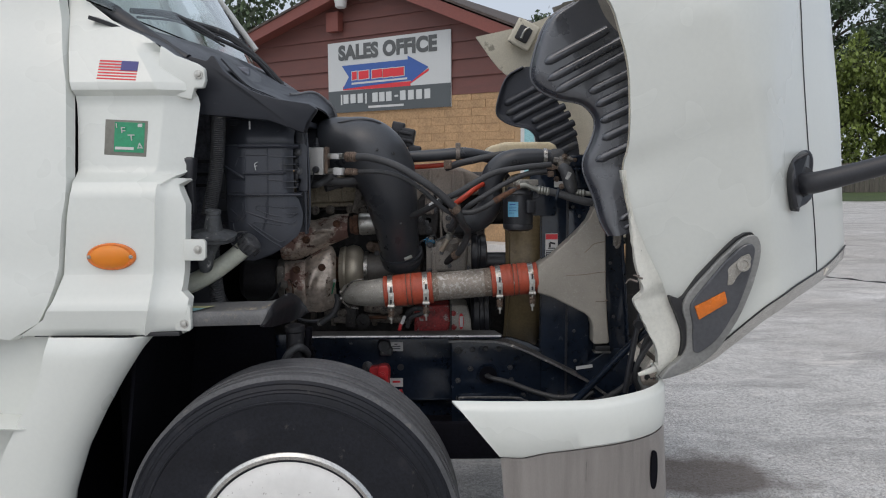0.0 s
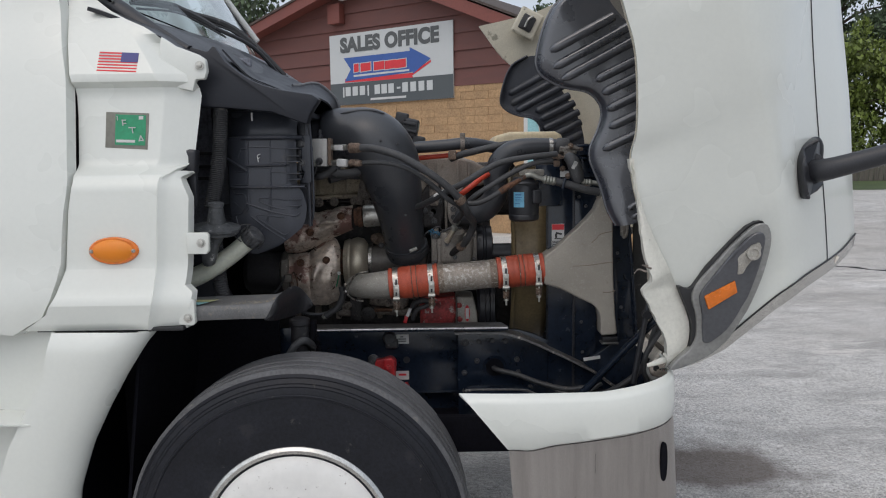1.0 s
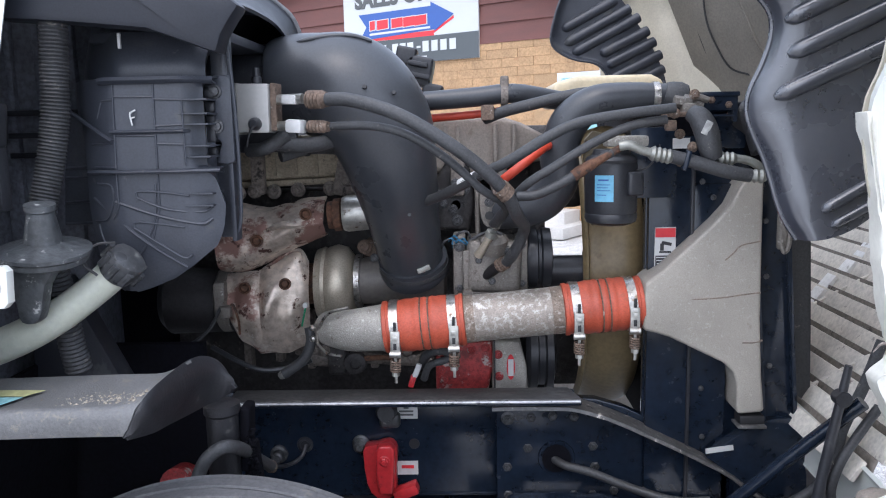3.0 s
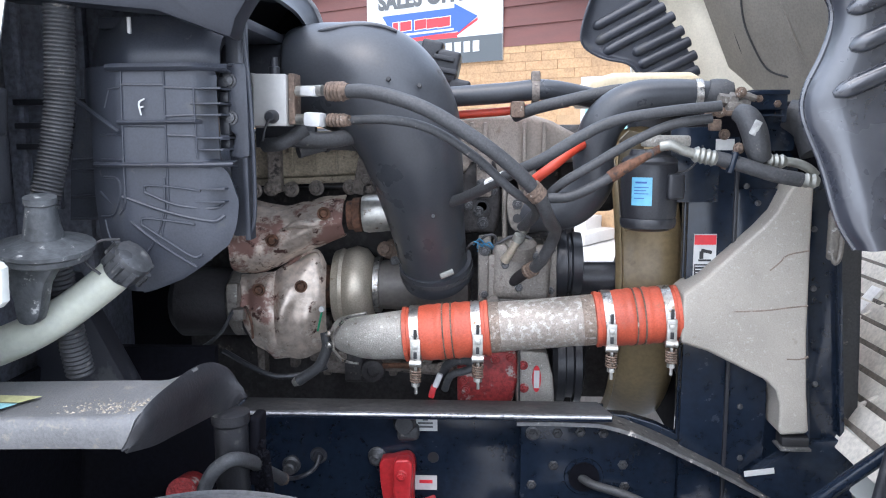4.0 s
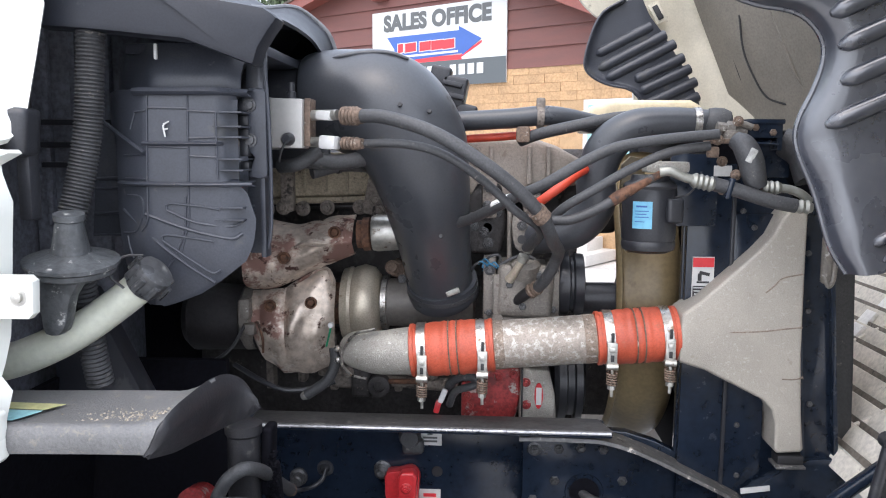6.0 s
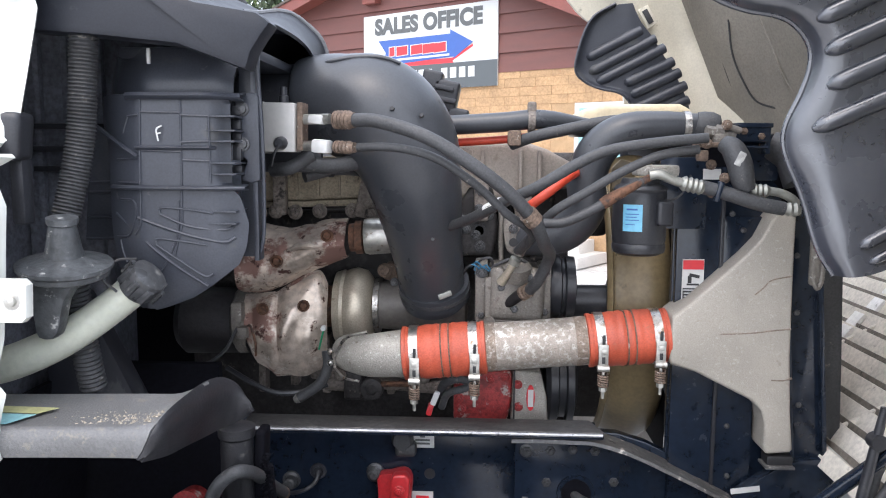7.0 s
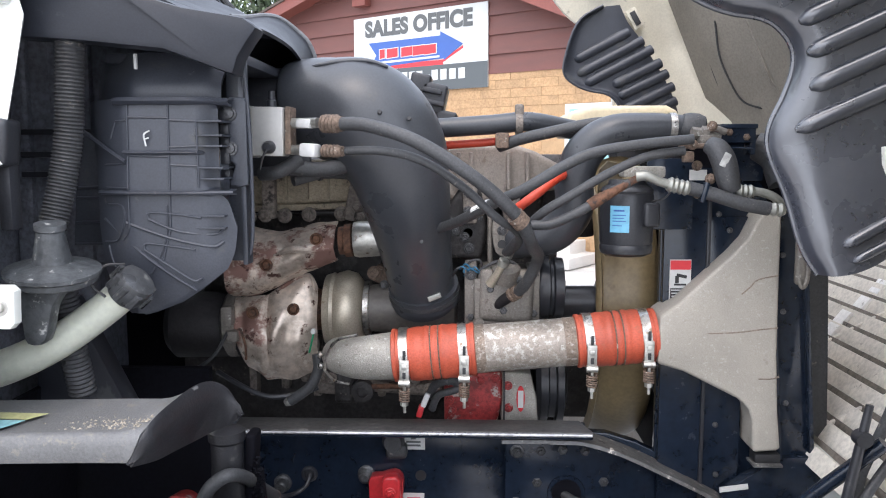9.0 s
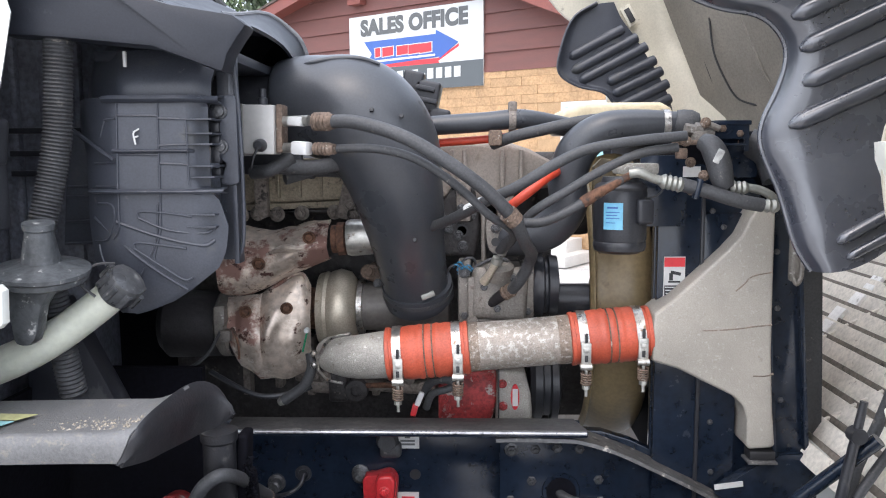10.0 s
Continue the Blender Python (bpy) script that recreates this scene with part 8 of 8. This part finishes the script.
def chassis():
    fr = part("frame_rail", merged(box((2.87, 0.012, 0.26), (-1.215, 2.985, 0.835), 0.002), box((2.87, 0.085, 0.010), (-1.215, 3.02, 0.708), 0.003)), FRAME, truck, "glossy black steel frame rail")
    part("far_rail", merged(box((3.6, 0.012, 0.27), (-0.9, 3.815, 0.84), 0.002), box((3.6, 0.085, 0.010), (-0.9, 3.78, 0.972), 0.003)), FRAME, truck)
    part("rail_cap", rail_shelf(), DUSTYEDGE, fr, "dusty black rail edge")
    part("rail_lip", box((0.79, 0.010, 0.012), (-0.174, 2.860, 0.977), 0.004, (0, 0, 0), 3), FRAME, fr)
    # pale bar added as the sky highlight of the glossy rail lip
    part("worn_edge", tube([(-0.565, 2.8545, 0.9815), (-0.17, 2.854, 0.982), (0.218, 2.8545, 0.9815)], 0.0046, 8, 2), EDGEGLINT, fr, "painted sky glint along the rail edge")
    o = [(0.035, 0.955), (0.22, 0.957), (0.265, 0.955), (0.33, 0.935), (0.43, 0.885), (0.53, 0.815), (0.60, 0.76), (0.70, 0.685), (0.70, 0.62), (0.45, 0.62), (0.30, 0.64), (0.035, 0.62)]
    fp = part("front_plate", plate(o, 2.945, 2.975, 0.004), FRAME, fr, "black steel front frame plate with bolts")
    lip = [(0.024, 2.89, 0.962), (0.150, 2.89, 0.962), (0.223, 2.89, 0.955), (0.297, 2.89, 0.930), (0.40, 2.89, 0.882), (0.53, 2.89, 0.815), (0.60, 2.89, 0.765), (0.70, 2.88, 0.692)]
    rows = [[Vector(p) + Vector((0, -0.021, -0.007)), Vector(p) + Vector((0, -0.019, 0.001)), Vector(p) + Vector((0, 0.05, 0.004))] for p in curve_pts(lip, 4)]
    part("plate_flange", rough_up(sheet(rows, 0.008), 0.0016, 45), CHIPGLINT, fp, "black flange edge with chipped paint")
    bolt_set(fp, [(0.062, 2.945, 0.910), (0.116, 2.945, 0.911), (0.166, 2.945, 0.914), (0.216, 2.945, 0.912), (0.108, 2.945, 0.836), (0.06, 2.945, 0.79), (0.26, 2.945, 0.84), (0.265, 2.945, 0.79), (0.062, 2.945, 0.72), (0.116, 2.945, 0.715), (0.166, 2.945, 0.715), (0.216, 2.945, 0.72), (0.26, 2.945, 0.72), (0.31, 2.945, 0.73)], 0.0115, BOLTGREY)
    part("plate_hole", lathe([(0, 0.044), (0.003, 0.042), (0.003, 0.034), (0, 0.032)], (0.175, 2.945, 0.812), (0, -1, 0), 28), FRAME, fp)
    # near-black disc painted for the shade inside the hole
    part("hole_dark", lathe([(0, 0.034), (0.003, 0.034)], (0.175, 2.9415, 0.812), (0, -1, 0), 24), DARK, fp)
    part("cable", tube([(0.16, 2.96, 0.812), (0.19, 2.92, 0.805), (0.25, 2.90, 0.795), (0.34, 2.88, 0.765), (0.43, 2.85, 0.75), (0.50, 2.83, 0.76)], 0.010, 10, 6), RUBBER, truck, "black cable through the frame plate")
    part("cable", tube([(0.36, 2.88, 0.765), (0.42, 2.85, 0.735), (0.48, 2.80, 0.74), (0.55, 2.78, 0.79)], 0.007, 8, 6), RUBBER, truck)
    part("sticker", box((0.054, 0.002, 0.036), (-0.178, 2.977, 0.917), 0), PALE, fr, "white printed sticker")
    for k in range(3):
        part("print_line", box((0.034 if k else 0.012, 0.001, 0.0045), (-0.178, 2.9755, 0.926 - k * 0.0085), 0), GREYINK, fr)
    part("sticker", box((0.05, 0.002, 0.034), (-0.178, 2.977, 0.775), 0), PALE, fr, "white printed sticker")
    part("red_print", box((0.03, 0.001, 0.008), (-0.178, 2.9755, 0.778), 0), REDINK, fr)
    part("bump_stop", merged(lathe([(0, 0.022), (0.03, 0.026), (0.045, 0.02)], (-0.222, 2.978, 0.928), (0, -1, 0), 18), box((0.05, 0.03, 0.035), (-0.215, 2.955, 0.905), 0.012, (0, 0, 0), 3)), RUBBER, fr, "black rubber plug on the rail")
    rb = part("red_bracket", plate([(-0.280, 0.832), (-0.268, 0.846), (-0.250, 0.848), (-0.221, 0.856), (-0.203, 0.845), (-0.199, 0.822), (-0.204, 0.775), (-0.206, 0.72), (-0.25, 0.715), (-0.273, 0.75)], 2.94, 2.975, 0.005, 2), REDBRIGHT, fr, "bright red painted steel bracket")
    part("red_link", plate([(-0.245, 0.845), (-0.239, 0.858), (-0.211, 0.860), (-0.202, 0.848), (-0.205, 0.789), (-0.21, 0.74), (-0.24, 0.74), (-0.246, 0.79)], 2.905, 2.938, 0.006, 0, 3), REDBRIGHT, rb)
    part("red_foot", box((0.06, 0.04, 0.025), (-0.18, 2.94, 0.735), 0.006, (0, -20, 0)), REDBRIGHT, rb)
    bolt_set(rb, [(-0.226, 2.904, 0.824)], 0.009, REDBRIGHT)
    part("threaded_stud", lathe([(0.0, 0.021), (0.004, 0.021)] + [(0.006 + 0.003 * k, 0.013 if k % 2 else 0.016) for k in range(8)] + [(0.032, 0.008)], (-0.289, 2.978, 0.838), (0, -1, 0), 16), BOLTGREY, fr, "greasy threaded stud", 25)
    part("rail_hole", lathe([(0, 0.013), (0.0015, 0.012)], (-0.161, 2.979, 0.835), (0, -1, 0), 20), INK, fr)
    part("brake_hose", tube([(-0.53, 2.55, 0.90), (-0.522, 2.52, 0.955), (-0.512, 2.52, 0.984), (-0.495, 2.52, 1.007), (-0.471, 2.53, 1.019), (-0.456, 2.58, 0.994), (-0.457, 2.68, 0.931), (-0.463, 2.80, 0.861)], 0.0125, 14, 6), RUBBER, truck, "black brake hose over the rail")
    part("hose_end", lathe([(0, 0.013), (0.012, 0.014), (0.016, 0.011), (0.05, 0.010), (0.055, 0.007)], (-0.463, 2.80, 0.861), (-0.1, 0.7, -0.4), 12), BRASSY, truck, "corroded brass hose end")
    part("air_line", tube([(-0.476, 2.85, 0.838), (-0.468, 2.92, 0.806), (-0.446, 2.95, 0.803), (-0.427, 2.96, 0.818), (-0.423, 2.975, 0.836)], 0.005, 8, 6), BLACK, truck, "thin black air line")
    part("grommet", lathe([(0, 0.020), (0.004, 0.018), (0.005, 0.012), (0.002, 0.010)], (-0.425, 2.979, 0.835), (0, -1, 0), 20), BLACK, fr, "black rubber grommet")
    part("greasy_stud", rough_up(lathe([(0.0, 0.022), (0.006, 0.021), (0.008, 0.014), (0.03, 0.014), (0.034, 0.010)], (-0.488, 2.979, 0.812), (0, -1, 0), 16), 0.002, 60), BOLTGREY, fr, "stud caked with grease")
    part("red_tank", lathe([(0, 0.03), (0.02, 0.036), (0.10, 0.036)], (-0.698, 2.95, 0.776), (0, -1, 0.2), 20), REDPAINT, truck, "red painted part under the cab")
    part("axle", merged(box((0.12, 2.0, 0.12), (-0.447, MID, 0.50), 0.03), lathe([(0, 0.16), (0.10, 0.17), (0.12, 0.12)], (-0.447, 2.60, 0.512), (0, -1, 0), 28)), DARK, truck, "dark front axle")
    part("leaf_spring", merged(*[box((1.2 - 0.2 * k, 0.09, 0.02), (-0.40, 2.99, 0.62 - 0.022 * k), 0.004) for k in range(3)]), DARK, truck, "dark leaf spring")
    part("front_crossmember", merged(box((0.10, 1.0, 0.18), (0.62, MID, 0.74), 0.02), box((0.34, 0.06, 0.10), (0.40, 2.90, 0.655), 0.02, (0, 6, 0)), box((0.30, 0.05, 0.08), (0.15, 2.84, 0.62), 0.02), box((0.60, 0.02, 0.22), (0.06, 3.03, 0.62), 0.004)), FRAME, truck, "black front crossmember")
    part("bumper_bracket", merged(box((0.22, 0.40, 0.06), (0.56, 2.66, 0.72), 0.02, (0, 0, -18)), box((0.30, 0.03, 0.12), (0.10, 2.45, 0.73), 0.01), box((0.40, 0.30, 0.03), (0.38, 2.60, 0.68), 0.01)), DARK, truck)
    low = plate([(0.055, 0.755), (0.075, 0.764), (0.26, 0.762), (0.30, 0.752), (0.345, 0.728), (0.42, 0.665), (0.40, 0.655), (0.30, 0.70), (0.08, 0.712), (0.055, 0.70)], 2.81, 2.87, 0.006, 0, 3)
    lb = part("lower_bracket", low, FRAME, truck, "glossy black lower frame bracket with bolts")
    # lighter bar painted as the highlight on the bracket's top edge
    part("bracket_edge", tube([(0.06, 2.812, 0.756), (0.08, 2.811, 0.763), (0.26, 2.811, 0.761), (0.30, 2.812, 0.751), (0.345, 2.812, 0.727), (0.415, 2.814, 0.667)], 0.004, 8, 4), CHIPGLINT, lb)
    bolt_set(lb, [(0.12, 2.81, 0.735), (0.20, 2.81, 0.735), (0.29, 2.81, 0.722)], 0.012, FRAME)
    # hood stay and its cables
    part("hood_stay", tube([(0.43, 2.74, 0.73), (0.49, 2.72, 0.794), (0.60, 2.66, 0.937), (0.70, 2.60, 1.066)], 0.0135, 14, 4), FRAME, truck, "black hood stay rod")
    part("stay_joint", merged(lathe([(0, 0.018), (0.03, 0.018)], (0.43, 2.735, 0.745), (0, -1, 0), 16), box((0.04, 0.03, 0.05), (0.42, 2.74, 0.725), 0.008)), ENGINE, truck)
    part("hood_cable", tube([(0.77, 2.68, 1.16), (0.74, 2.68, 1.07), (0.705, 2.68, 0.985), (0.69, 2.68, 0.92), (0.655, 2.69, 0.85), (0.57, 2.72, 0.78), (0.49, 2.74, 0.755)], 0.011, 12, 6), RUBBER, truck, "black cable looped to the hood")
    part("hood_cable", tube([(0.74, 2.62, 1.05), (0.70, 2.61, 1.0), (0.665, 2.60, 0.95), (0.655, 2.61, 0.89), (0.68, 2.64, 0.83)], 0.009, 10, 6), RUBBER, truck, "black cable looped to the hood")
    part("pivot_arm", merged(tube([(0.62, 2.60, 0.84), (0.635, 2.60, 0.936), (0.655, 2.60, 1.05), (0.67, 2.60, 1.137)], [0.010, 0.010, 0.009, 0.007], 14, 5), lathe([(-0.012, 0.015), (0.012, 0.015)], (0.66, 2.60, 1.075), (0, -1, 0), 14)), BLACK, truck, "black hood pivot arm")
    # torn hinge end under the fender
    part("hinge_strip", tube([(0.618, 2.42, 0.950), (0.660, 2.415, 0.966), (0.690, 2.41, 0.981), (0.712, 2.405, 0.997), (0.722, 2.40, 1.02)], [0.006, 0.011, 0.011, 0.009, 0.005], 10, 5, squash=0.5), WORN_WHITE, hood, "torn white strip at the hood hinge")
    part("hinge_block", rough_up(lathe([(-0.035, 0.012), (-0.025, 0.024), (0.0, 0.028), (0.03, 0.022), (0.038, 0.010)], (0.680, 2.50, 0.918), (1, 0, 0.1), 18), 0.006, 30), COVER, hood, "dirty brown hinge block")
    part("hinge_hole", lathe([(0, 0.010), (0.003, 0.009)], (0.662, 2.478, 0.925), (0, -1, 0), 14), INK, hood)
    for k in range(3):
        q = Vector((0.575 + 0.010 * math.sin(k * 2.1), 2.255 + 0.01 * math.cos(k * 1.3), 1.285 - 0.007 * k))
        part("torn_strand", tube([tuple(q), tuple(q + Vector((-0.008 - 0.006 * (k % 3), 0.01, 0.006 * math.sin(k)))), tuple(q + Vector((-0.014 - 0.009 * (k % 4), 0.012, 0.012 * math.sin(k * 1.9))))], [0.0035, 0.0025, 0.0008], 6, 3), ENGINE, hood, "torn fender edge")


chassis()
office_sign()
for args in ((-13.5, 34, 10.5, 4.2, LEAF, 3), (-8.0, 31, 9.0, 3.4, LEAFDARK, 4), (-19, 33, 10, 4, LEAF, 5), (3.4, 36, 9.2, 3.3, LEAFDARK, 6), (6.5, 40, 9.2, 3.6, LEAF, 61), (9.0, 38, 8.0, 3.4, LEAFDARK, 8), (-3, 40, 9.4, 3.5, LEAF, 9)):
    tree(*args, n=7000, size=0.15)
for args in ((24.5, 50, 9.0, 4.2, LEAFBRIGHT, 11, 0.12), (29.5, 51, 9.5, 4.4, LEAFBRIGHT, 12, 0.12), (27, 56, 15, 5, LEAFDARK, 13), (33, 56, 15.5, 5, LEAFDARK, 14), (21, 57, 15, 5, LEAFDARK, 15), (35, 51, 9, 4.2, LEAF, 16, 0.12), (19, 52, 9, 4, LEAF, 17, 0.12), (39, 55, 14, 5, LEAFDARK, 18)):
    tree(*args, n=9000, size=0.2)
fence()
office()
